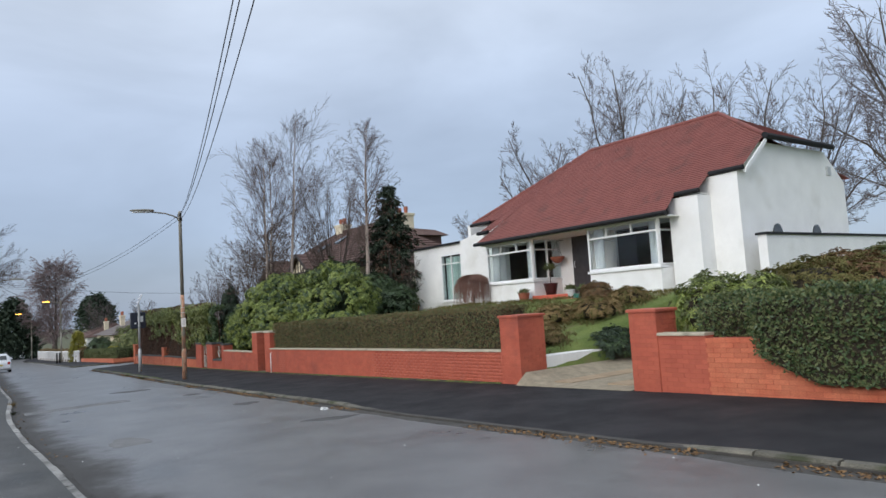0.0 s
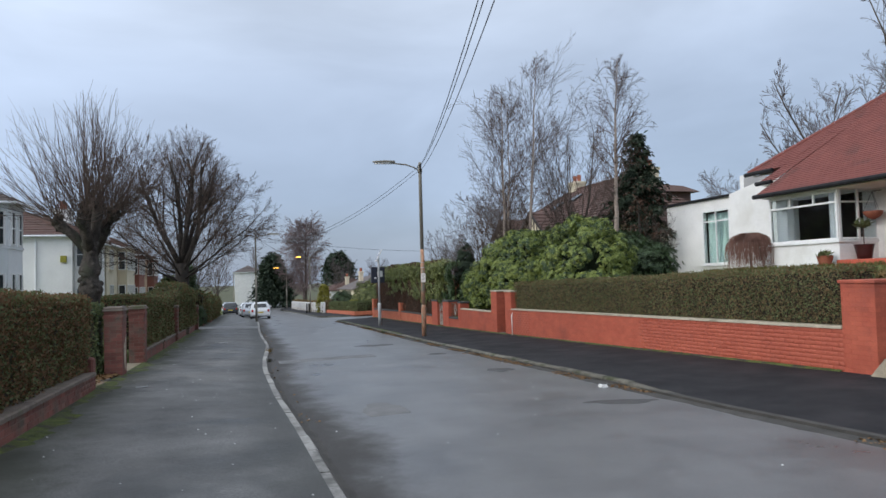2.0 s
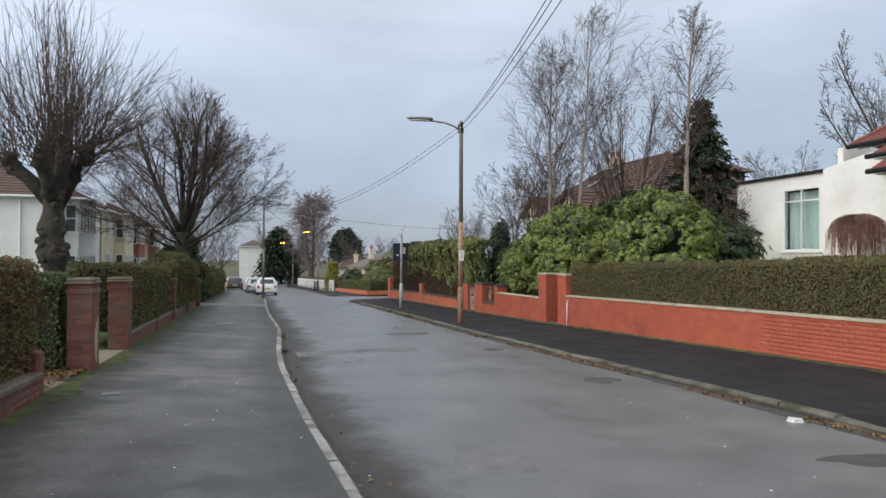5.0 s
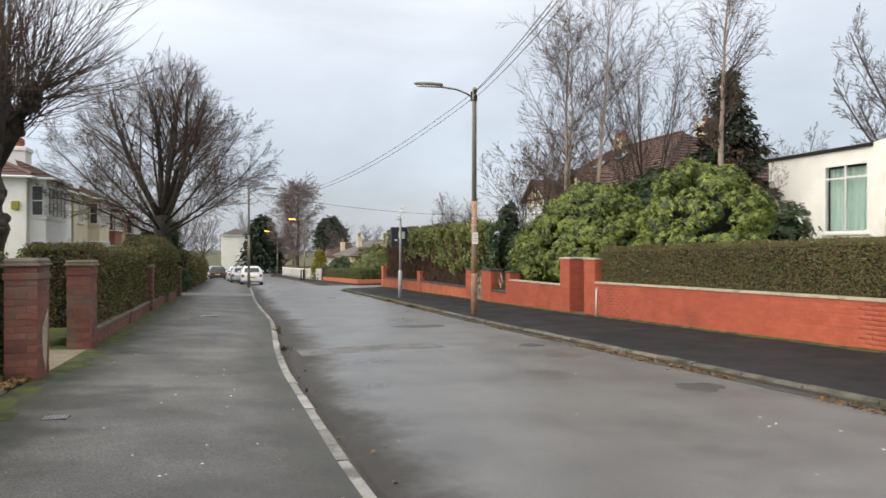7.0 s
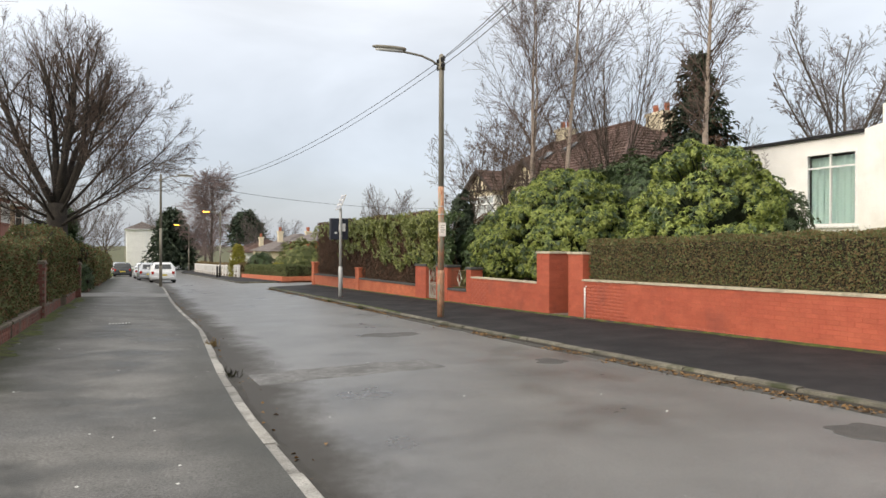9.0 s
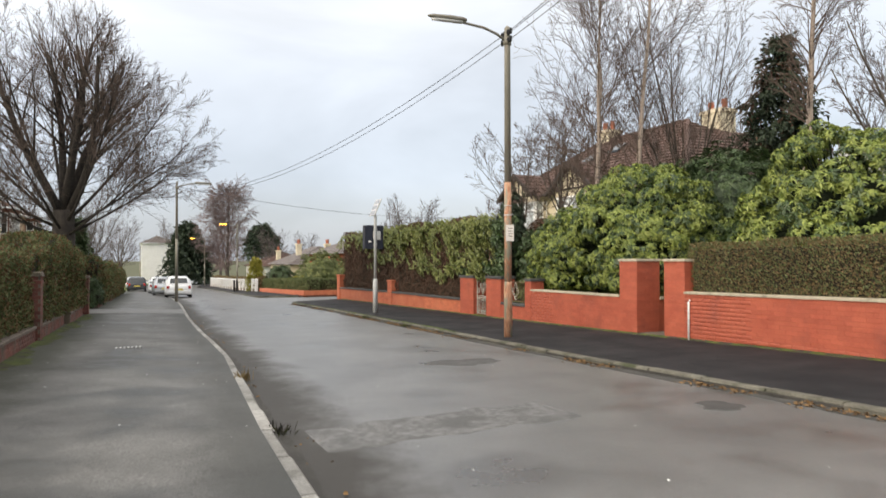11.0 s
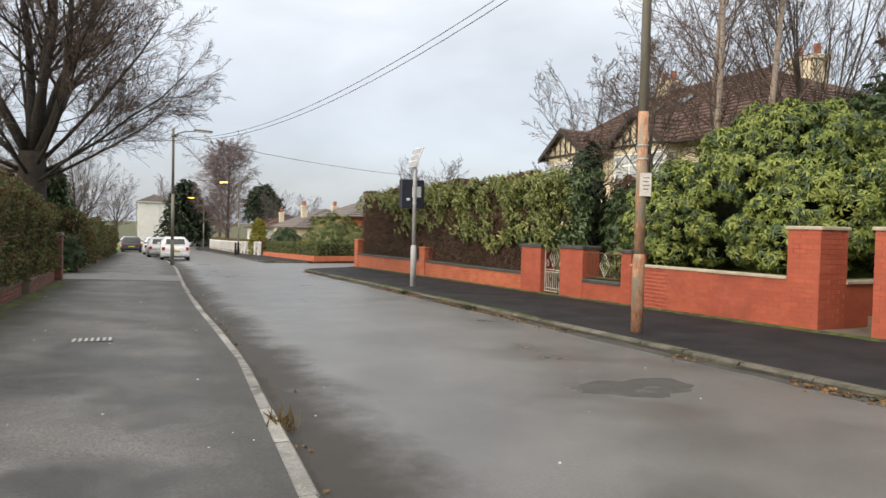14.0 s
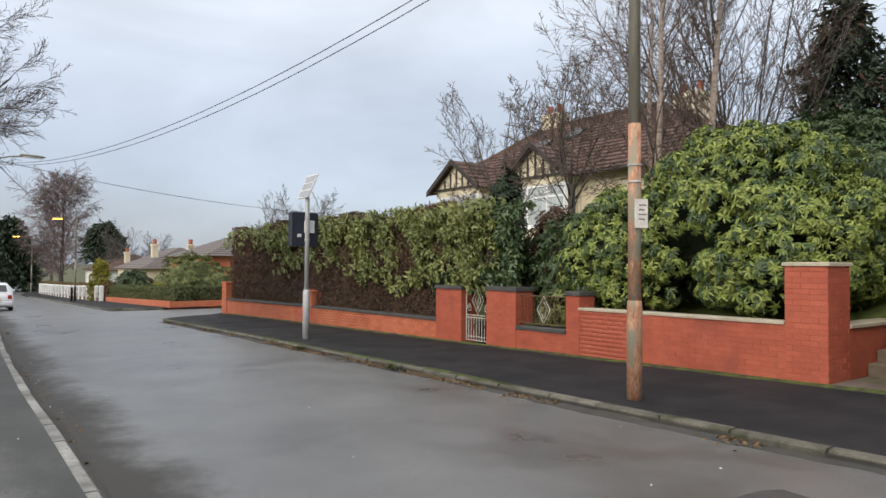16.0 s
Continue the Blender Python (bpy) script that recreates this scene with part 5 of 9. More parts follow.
def laurel_share(y, z):
    s = 0.5 + 0.5 * math.sin(y * 1.9 + 1.2 * math.sin(z * 2.1)) * math.cos(z * 1.3 + y * 0.7)
    low = float(np.interp(y, [33, 36, 38, 41, 44, 46, 49.5], [0.4, 0.3, 0.55, 0.85, 0.8, 1.4, 1.2]))
    f = min(max((z - low + 0.5 * s) / 0.8, 0), 1)
    thin = float(np.interp(y, [33, 42.5, 44.0, 45.5, 47.0, 48.8, 49.5], [1.0, 1.0, 0.75, 0.8, 0.2, 0.12, 0.7]))
    clump = 0.5 + 0.5 * math.sin(y * 3.7 + 2.1 * math.sin(z * 2.6)) * math.sin(z * 3.3 + 1.4 * math.sin(y * 2.2))
    return f * thin * (0.3 + 0.5 * s + 0.35 * clump) * (0.25 if clump < 0.28 and z < 1.6 else 1.0)


drape("laurel_foliage", "glossy variegated evergreen leaves draping over brown stems", 9.72, 33.0, 49.5, -0.35, 2.3, 8200, 21, M_LAUREL, 0.14, laurel_share)
drape("laurel_foliage", "darker evergreen growth beside the iron gate", 9.95, 32.4, 35.5, 0.3, 2.15, 1100, 22, M_RHODO_DK, 0.16, lambda y, z: 0.8)

# ---------- rhododendrons and evergreen shrubs ----------
def clumped_shrub(name, label, loc, domes, material, clumps, whorls, leaf, seed, mix, size=(0.28, 0.46)):
    """A big evergreen: rounded clumps sit all over its domes with gaps between, dark by the shade colour of the core,
    each set with whorls of drooping leaves.
    """
    rng = np.random.default_rng(seed)
    t = thing(name, loc, label, "shrub")
    cs, ns = [], []
    area = np.array([d[3] * d[4] + d[4] * d[5] + d[3] * d[5] for d in domes])
    stems = Geo()
    for d, ar in zip(domes, area):
        n = int(clumps * ar / area.sum())
        ctr, rad = np.array(d[:3]), np.array(d[3:])
        for k in range(n):
            zz = 1 - 1.55 * (k + 0.5) / n
            a = 2.39996 * k + rng.normal() * 0.2
            q = math.sqrt(max(0, 1 - zz * zz))
            dr = np.array([q * math.cos(a), q * math.sin(a), zz])
            c = ctr + dr * rad * rng.uniform(0.84, 1.03)
            if c[2] < 0.15 or any((((c - np.array(o[:3])) / (np.array(o[3:]) * 0.86)) ** 2).sum() < 1 for o in domes if o is not d):
                continue
            s = rng.uniform(*size)
            m = max(8, int(whorls * (s / size[1]) ** 2))
            e = rand_dirs(rng, m)
            flip = e @ dr < -0.25
            e[flip] *= -1
            p = c + e * np.array([s, s, s * 0.72]) * (1 - np.abs(rng.normal(size=m)) * 0.12)[:, None]
            p[:, 2] = np.maximum(p[:, 2], 0.04)
            cs.append(p)
            nn = e + dr * 0.35 + np.array([0, 0, 0.45])
            ns.append(nn / np.linalg.norm(nn, axis=1, keepdims=True))
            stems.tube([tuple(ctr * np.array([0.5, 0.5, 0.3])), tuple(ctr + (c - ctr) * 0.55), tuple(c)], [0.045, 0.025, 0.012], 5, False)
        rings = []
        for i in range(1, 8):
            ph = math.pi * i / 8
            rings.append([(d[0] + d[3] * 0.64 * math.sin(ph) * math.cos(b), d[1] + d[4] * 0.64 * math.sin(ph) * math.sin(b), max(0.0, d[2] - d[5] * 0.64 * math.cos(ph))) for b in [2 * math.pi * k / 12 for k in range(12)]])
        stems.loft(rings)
    c, nn = np.concatenate(cs), np.concatenate(ns)
    nn = nn + rand_dirs(rng, len(c)) * 0.3
    nn /= np.linalg.norm(nn, axis=1, keepdims=True)
    n = len(c)
    u = np.cross(nn, rand_dirs(rng, n))
    u /= np.linalg.norm(u, axis=1, keepdims=True)
    w = np.cross(nn, u)
    sz = leaf * rng.uniform(0.7, 1.25, n)
    c2, a2, n2, s2 = [], [], [], []
    for k in range(8):
        a = 2 * np.pi * k / 8 + rng.normal(size=n) * 0.25
        ax = u * np.cos(a)[:, None] + w * np.sin(a)[:, None] + nn * rng.uniform(-0.45, 0.4, n)[:, None] - np.array([0, 0, 0.22])
        c2.append(c), a2.append(ax), n2.append(nn), s2.append(sz * rng.uniform(0.75, 1.1, n))
    c2, a2, n2, s2 = map(np.concatenate, (c2, a2, n2, s2))
    pick = np.tile(rng.random(n) < mix[1], 8)
    for m_, sel in ((material, ~pick), (mix[0], pick)):
        part("foliage", leaf_mesh("foliage", c2[sel], a2[sel], n2[sel], s2[sel], s2[sel] * 0.34, 0.3), m_, t, kind="stuff")
    # stems and solid cores carry the gaps' shade in their colour
    part("stem", stems, M_INNER_SHADE, t, "inner growth coloured for the shade among leaves", kind="stuff")
    return t


clumped_shrub("rhododendron", "large domed rhododendron with yellow-green glossy leaves", (11.65, 28.6, zt(11.65, 28.6)), [(0, 0, 1.4, 1.7, 1.95, 1.9), (-0.4, 2.0, 0.9, 1.2, 1.6, 1.3), (-0.4, -0.7, 0.95, 1.25, 1.3, 1.3)], M_RHODO, 270, 66, 0.115, 31, (M_RHODO_DK, 0.3))
clumped_shrub("rhododendron", "broad rhododendron with yellow-green leaves and rusty tips", (11.6, 23.35, zt(11.6, 23.3)), [(0, -0.1, 1.4, 1.35, 1.5, 1.7), (-0.35, -0.5, 0.8, 1.1, 1.2, 1.0), (-0.2, 0.5, 0.8, 1.1, 1.05, 1.1)], M_RHODO, 190, 66, 0.112, 32, (M_RHODO_DK, 0.28))
bush("dark_evergreen", "dark glossy evergreen shrub beside the rhododendron", (11.0, 31.9, zt(11, 31.9)), [(0, 0, 0.95, 1.0, 1.2, 1.15), (0.2, -0.6, 1.3, 0.9, 1.0, 1.0)], M_RHODO_DK, 2600, 0.10, 33, 8)
bush("dark_evergreen", "tall dark evergreen behind the rhododendrons", (13.9, 28.2, zt(13.9, 28.2)), [(0, 0, 1.5, 1.4, 2.0, 1.5), (0.3, 2.2, 1.3, 1.2, 1.5, 1.3)], M_RHODO_DK, 2800, 0.13, 34, 8, core_mat=M_CONIFER)
bush("upright_evergreen", "narrow dark conifer-like shrub beside the path", (11.1, 34.3, zt(11.1, 34)), [(0, 0, 1.3, 0.55, 0.6, 1.9)], M_CONIFER, 900, 0.13, 35, 7)
bush("russet_shrub", "leafless russet shrub beside the house", (11.4, 32.9, zt(11.4, 32.9)), [(0, 0, 1.0, 0.6, 0.8, 1.3)], M_TWIGWALL, 800, 0.12, 36, 5, core=False, stem=0.03)
bush("variegated_shrub", "small yellow variegated shrub behind an iron panel", (10.1, 31.6, zt(10.1, 31.6) - 0.1), [(0, 0, 0.35, 0.3, 0.5, 0.45)], M_LAUREL, 70, 0.13, 37, 6, core=False, stem=0.02)
bush("dark_evergreen", "dark evergreen growth behind the iron gate", (11.9, 33.5, zt(11.9, 33.5)), [(0, 0, 0.8, 0.7, 0.9, 1.0)], M_RHODO_DK, 700, 0.12, 45, 7)
bush("dark_evergreen", "low spreading dark evergreen between the rhododendrons", (12.9, 25.9, zt(12.9, 25.9)), [(0, 0, 0.6, 1.0, 1.3, 0.85), (0.6, -1.0, 0.5, 0.8, 1.0, 0.7), (0.4, 1.2, 0.6, 0.9, 1.0, 0.8)], M_RHODO_DK, 2400, 0.12, 46, 7, core_mat=M_CONIFER)
bush("dark_evergreen", "rounded dark evergreen behind the broad rhododendron", (14.4, 25.2, zt(14.4, 25.2)), [(0, 0, 0.9, 1.1, 1.1, 1.1), (0.3, -1.2, 0.7, 0.9, 0.9, 0.8)], M_RHODO_DK, 1700, 0.11, 47, 7, core_mat=M_INNER_SHADE)
# bungalow garden
def weeping_shrub(loc, r, h, seed):
    rng = random.Random(seed)
    t = thing("weeping_shrub", loc, "dome of hanging russet twigs against the white wall", "shrub")
    g, s = Geo(), Geo()
    s.tube([(0, 0, -0.1), (0.02, 0, h * 0.5), (0, 0.02, h * 0.88)], [0.05, 0.04, 0.03], 7)
    for _ in range(900):
        a, q = rng.random() * 6.283, rng.uniform(0.35, 1.0)
        x, y = math.cos(a) * r * q, math.sin(a) * r * q
        hh, end = h * rng.uniform(0.9, 1.03), rng.random() ** 1.6 * 0.6 * h
        w = lambda: rng.gauss(0, 0.022)
        g.tube([(x * 0.1, y * 0.1, h * 0.84), (x * 0.4 + w(), y * 0.4 + w(), hh * 0.985), (x * 0.78 + w(), y * 0.78 + w(), hh * (1 - 0.13 * q)), (x + w(), y + w(), hh * (1 - 0.36 * q)), (x * 1.05 + w(), y * 1.05 + w(), min(end, hh * 0.5))], [0.006, 0.006, 0.005, 0.004, 0.0025], 3, False)
    part("trunk", s, M_BARK, t)
    part("twig", g, M_WEEP, t, "hanging russet twigs", kind="stuff")


weeping_shrub((16.6, 21.25, zt(16.6, 21.25)), 0.78, 2.62 - zt(16.6, 21.25), 38)
bush("round_shrub", "clipped brown dome shrub below the bay window", (15.2, 13.6, zt(15.2, 13.6)), [(0, 0, 0.18, 0.42, 0.5, 0.34)], M_HEDGE_RED, 800, 0.08, 39, 5, mix=(M_HEDGE_BR, 0.5))
bush("spreading_shrub", "low dark spreading shrub beside the driveway", (12.7, 10.95, 0.0), [(0, 0, 0.2, 0.8, 0.5, 0.5), (0.7, 0.2, 0.25, 0.7, 0.5, 0.45)], M_CONIFER, 1800, 0.10, 40, 6, mix=(M_RHODO_DK, 0.3))
bush("evergreen_shrub", "bright green leafy shrub above the near brick wall", (10.6, 6.9, 0.75), [(0, 0, 0.35, 0.6, 0.6, 0.65), (0.6, -0.5, 0.35, 0.7, 0.7, 0.6)], M_RHODO, 1500, 0.09, 41, 6, mix=(M_HEDGE_GR, 0.5))
for k, (x_, y_, s_, m_, lb) in enumerate([(13.2, 3.2, 1.0, M_HEDGE_GR, "green ground-cover shrub on the bank"), (13.5, 5.6, 0.9, M_HEDGE_RED, "russet heather mound on the bank"), (14.8, 2.0, 0.8, M_HEDGE_BR, "browned shrub on the bank"),
                                        (13.4, 12.0, 0.8, M_STRAW, "straw-coloured dead ferns on the slope"), (13.2, 13.4, 0.7, M_STRAW, "dead bracken clump on the lawn"), (14.6, 11.9, 0.6, M_STRAW, "pale withered fern clump"), (11.5, 11.9, 0.45, M_STRAW, "small withered fern clump above the driveway"), (12.3, 12.9, 0.5, M_STRAW, "dead fern clump among rough grass"), (11.2, 13.2, 0.4, M_HEDGE_BR, "low brown shrub behind the clipped hedge"), (15.6, 6.0, 0.8, M_HEDGE_GR, "low green shrub on the bank"), (16.6, 3.2, 0.7, M_HEDGE_BR, "brown and green shrub on the bank"), (12.0, 0.5, 1.2, M_HEDGE_GR, "green shrub on the bank"), (13.2, 6.3, 1.2, M_GRASS, "rough grass mound on the bank"), (14.9, 6.5, 0.9, M_HEDGE_RED, "russet heather mound beside the driveway")]):
    bush("bank_shrub", lb, (x_, y_, zt(x_, y_)), [(0, 0, 0.22 * s_, 0.75 * s_, 0.9 * s_, 0.45 * s_), (0.3 * s_, 0.6 * s_, 0.2 * s_, 0.6 * s_, 0.7 * s_, 0.35 * s_)], m_, int(900 * s_), 0.10, 50 + k, 6, mix=(M_GRASS, 0.3), stem=0.03, group="shrubs on the bank")

# ---------- trees ----------
O_TW = dict(wob=0.10, up=[0.035, 0.05, 0.02, 0.0], spread=0.72, short=0.47)
O_BEECH = dict(wob=0.10, up=[0.05, 0.05, 0.03, 0.02], spread=0.66, short=0.5, begin=0.3)
crown_tree("beech_tree", "large leafless street tree with dense spreading twigs", (-2.45, 41.4, zg(41.4)), 10.9, 5.35, 0.38, 3.6, 21, (0.05, 1.42), (13, 10, 8), 7, M_BARK_BLACK, M_TWIG, 0.0045, O_BEECH, flat=0.36, lead=6)


def pollard(loc, seed):
    """A knobbly trunk with two burls, a fist of short limbs, and sheaves of long whips."""
    rng = random.Random(seed)
    t = thing("pollarded_tree", loc, "pollarded street tree with knobbly trunk and long bare shoots", "tree")
    tr, sh = Geo(), Geo()
    pts, rad = [], []
    for k in range(33):
        z = -0.3 + 3.1 * k / 32
        pts.append((0.04 * math.sin(z * 2.1), 0.05 * math.cos(z * 1.7), z))
        burl = 0.10 * math.exp(-((z - 1.75) / 0.13) ** 2) + 0.075 * math.exp(-((z - 2.18) / 0.12) ** 2) + 0.05 * math.exp(-((z - 2.75) / 0.2) ** 2)
        rad.append(0.14 + burl + 0.008 * math.sin(z * 17) + (0.08 if z < 0.1 else 0))
    tr.tube(pts, rad, 14)

    def wart(c, d, s):
        tr.tube([c - d * s, c - d * s * 0.3, c + d * s * 0.35, c + d * s * 0.8], [s * 0.7, s, s * 0.85, s * 0.3], 7)
    for k in range(54):
        z = rng.choice((1.68, 1.78, 1.85, 2.12, 2.22, 2.6, 2.75)) + rng.gauss(0, 0.06)
        a, s = rng.random() * 6.283, rng.uniform(0.04, 0.085)
        q = 0.18 if z < 2 else 0.15
        wart(Vector((0.04 * math.sin(z * 2.1) + q * math.cos(a), 0.05 * math.cos(z * 1.7) + q * math.sin(a), z)), Vector((math.cos(a), math.sin(a), rng.uniform(-0.4, 0.5))), s)
    top = Vector(pts[-1])
    heads = []
    for a, reach, hz in ((3.05, 0.62, 0.42), (0.1, 0.42, 0.62), (1.7, 0.45, 0.4), (4.5, 0.48, 0.45), (2.3, 0.16, 0.75), (5.4, 0.24, 0.7), (0.8, 0.3, 0.3)):
        e = top + Vector((math.cos(a) * reach, math.sin(a) * reach, hz))
        m1 = top + Vector((math.cos(a) * reach * 0.62, math.sin(a) * reach * 0.62, hz * 0.32))
        tr.tube([top - Vector((0, 0, 0.3)), m1, e - Vector((0, 0, 0.1)), e + Vector((0, 0, 0.08))], [0.13, 0.1, 0.115, 0.05], 9)
        for _ in range(16):
            d = Vector((rng.gauss(0, 1), rng.gauss(0, 1), rng.gauss(0, 1))).normalized()
            wart(e + Vector((d.x * 0.1, d.y * 0.1, d.z * 0.16 - 0.06)), d, rng.uniform(0.035, 0.07))
        heads.append((e, a, reach))
    for e, a, reach in heads:
        for s in range(44):
            b = a + rng.gauss(0, 0.75 if reach > 0.3 else 1.4)
            el = min(1.5, max(-0.08, rng.gauss(0.68 if reach > 0.3 else 1.2, 0.42)))
            v = Vector((math.cos(b) * math.cos(el), math.sin(b) * math.cos(el), math.sin(el)))
            L = rng.uniform(0.55, 1.0) * (1.68 + 0.85 * math.sin(max(el, 0)) ** 2)
            q = [e + Vector((rng.gauss(0, 0.08), rng.gauss(0, 0.08), rng.uniform(-0.2, 0.08)))]
            for j in range(6):
                v = (v + Vector((rng.gauss(0, 0.07), rng.gauss(0, 0.07), rng.gauss(0.05, 0.04)))).normalized()
                q.append(q[-1] + v * L / 6)
            r0 = rng.uniform(0.005, 0.0095)
            sh.tube(q, [r0 * (1 - 0.68 * j / 6) for j in range(7)], 4, False)
            for j in range(6):
                i = rng.randint(1, 5)
                dn = (q[i + 1] - q[i]).normalized()
                w = (dn + Vector((rng.gauss(0, 0.42), rng.gauss(0, 0.42), rng.gauss(0.08, 0.3)))).normalized() * rng.uniform(0.2, 0.7)
                sh.tube([q[i], q[i] + w * 0.5 + Vector((0, 0, -0.01)), q[i] + w], [r0 * 0.42, r0 * 0.34, r0 * 0.24], 3, False)
    part("trunk", tr, M_KNOB, t, smooth=True)
    part("shoot", sh, M_TWIG, t, "long straight bare shoots", kind="stuff")
    return t


pollard((-2.64, 18.5, zg(18.5) + 0.08), 3)
birch("birch_tree", "tall pale-barked birch, leafless", (14.6, 26.2, zt(14.6, 26.2)), 8.9, 1.35, 0.12, 21, M_BIRCH, M_TWIG, 0.0045, 52, (0.0, -0.035), -0.1, "birches", start=0.36)
birch("birch_tree", "tall slender birch with mottled bark, leafless", (11.45, 30.4, zt(11.45, 30.4)), 9.5, 1.8, 0.10, 22, M_BIRCH, M_TWIG, 0.0045, 46, (0.0, -0.005), -0.05, "birches")
birch("birch_tree", "leaning birch with pale trunk, leafless", (12.4, 30.2, zt(12.4, 30.2)), 10.6, 2.1, 0.10, 23, M_BIRCH, M_TWIG, 0.0045, 44, (0.05, -0.07), -0.02, "birches")
birch("birch_tree", "slim birch among other stems, leafless", (12.0, 30.9, zt(12.0, 30.9)), 9.3, 1.8, 0.085, 28, M_BIRCH, M_TWIG, 0.0045, 36, (0.02, -0.015), -0.02, "birches")
O_UP = dict(wob=0.07, up=[0.05, 0.10, 0.06, 0.0], spread=0.5, short=0.4)
crown_tree("multi_stemmed_tree", "many-stemmed leafless tree with upright brown branches", (15.4, 31.0, zt(15.4, 31.0)), 9.1, 3.3, 0.13, 0.6, 15, (0.05, 0.62), (9, 7, 5), 24, M_BARK, M_TWIG, 0.0045, O_UP, flat=0.6)
O_WIDE = dict(wob=0.12, up=[0.03, 0.05, 0.02, 0.0], spread=0.65, short=0.45)
crown_tree("small_garden_tree", "small spreading leafless garden tree before the house", (12.8, 36.6, zt(12.8, 36.6)), 6.4, 2.2, 0.10, 1.9, 10, (0.1, 1.0), (9, 7, 5), 26, M_BARK, M_TWIG, 0.005, O_WIDE)
BX, BY = 12.5, 33.5
crown_tree("small_garden_tree", "slim leafless garden tree near the white bay window", (BX, BY, zt(BX, BY)), 7.0, 2.6, 0.10, 2.7, 10, (0.1, 1.0), (10, 7, 5), 27, M_BARK, M_TWIG, 0.005, O_WIDE)
crown_tree("small_garden_tree", "slim twiggy leafless tree against the white annexe", (17.3, 27.0, zt(17.3, 27.0)), 3.1, 0.95, 0.045, 0.9, 8, (0.1, 0.9), (7, 5, 4), 29, M_BARK, M_TWIG, 0.004, O_WIDE)


def fir(name, label, loc, h, r, seed, boughs=88):
    """A ragged conifer: drooping boughs of uneven length, each set with sprays of needles."""
    rng = np.random.default_rng(seed)
    t = thing(name, loc, label, "conifer")
    tr, cs, ax = Geo(), [], []
    tr.tube([(0, 0, -0.2), (0.06, 0.03, h * 0.5), (0, 0, h)], [0.16, 0.1, 0.012], 8)
    for k in range(boughs):
        u = 0.1 + 0.88 * (k + rng.random()) / boughs
        a = 2.4 * k + rng.normal() * 0.4
        ln = r * (1 - u) ** 0.95 * rng.uniform(0.3, 1.3) + 0.1
        z0 = h * u
        pts = [(ln * q * math.cos(a), ln * q * math.sin(a), z0 + ln * (0.25 * q - 0.45 * q * q)) for q in (0, 0.35, 0.7, 1.0)]
        tr.tube(pts, [0.02, 0.012, 0.007, 0.003], 3, False)
        m = int(8 + 40 * ln)
        q = rng.random(m) ** 0.7
        c = np.stack([ln * q * math.cos(a), ln * q * math.sin(a), z0 + ln * (0.25 * q - 0.45 * q * q)], 1) + rng.normal(size=(m, 3)) * np.array([0.11, 0.11, 0.06])
        cs.append(c)
        ax.append(np.tile([math.cos(a), math.sin(a), -0.25], (m, 1)) + rng.normal(size=(m, 3)) * 0.55)
    c, d = np.concatenate(cs), np.concatenate(ax)
    c, d = np.repeat(c, 3, 0) + rng.normal(size=(len(c) * 3, 3)) * 0.05, np.repeat(d, 3, 0) + rng.normal(size=(len(c) * 3, 3)) * 0.4
    s = rng.uniform(0.12, 0.28, len(c))
    part("trunk", tr, M_BARK_DARK, t)
    nr = np.tile([0, 0, 1.0], (len(c), 1)) + rng.normal(size=(len(c), 3)) * 0.5
    dry = (rng.random(len(c)) < 0.3) & (lump(c, 1.3) > -0.1)
    for m_, sel, lab in ((M_CONIFER, ~dry, "dark green needles"), (M_TWIGWALL, dry, "dry brown needles")):
        part("foliage", leaf_mesh("foliage", c[sel], d[sel], nr[sel], s[sel], s[sel] * 0.33, 0.3), m_, t, lab, kind="stuff")
    return t


fir("conifer_tree", "tall dark ragged conifer beside the bungalow", (18.0, 29.6, zt(18.0, 29.6)), 6.8, 2.7, 5)
conifer("dead_conifer", "brown bare-stemmed lower conifer hanging with dry growth", (16.6, 27.6, zt(16.6, 27.6)), 3.3, 1.1, 6, M_TWIGWALL, 130, 0.14, 0.05, 0.5)

O_FARTW = dict(wob=0.11, up=[0.04, 0.05, 0.03, 0.0], spread=0.62, short=0.42)
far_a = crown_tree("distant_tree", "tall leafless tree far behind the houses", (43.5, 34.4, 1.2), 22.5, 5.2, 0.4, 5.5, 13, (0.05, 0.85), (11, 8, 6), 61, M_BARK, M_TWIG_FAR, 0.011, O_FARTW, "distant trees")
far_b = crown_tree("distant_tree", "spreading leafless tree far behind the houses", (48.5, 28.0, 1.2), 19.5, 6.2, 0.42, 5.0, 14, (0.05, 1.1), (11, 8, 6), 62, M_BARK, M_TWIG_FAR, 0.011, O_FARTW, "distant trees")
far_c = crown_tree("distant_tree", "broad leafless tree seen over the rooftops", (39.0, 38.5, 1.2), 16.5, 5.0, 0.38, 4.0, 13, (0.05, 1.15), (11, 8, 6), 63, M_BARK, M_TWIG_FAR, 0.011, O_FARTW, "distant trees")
for src, x_, y_, rz_, s_ in ((far_b, 45, 14.5, 40, 1.0), (far_c, 38, 46.5, 120, 0.6), (far_b, 52, 24.5, 200, 0.9), (far_b, 60, 40, 30, 0.8)):
    o_ = copy_thing(src, pose(x_, y_, 1.2, 0, 0, rz_))
    o_.scale = (s_, s_, s_)
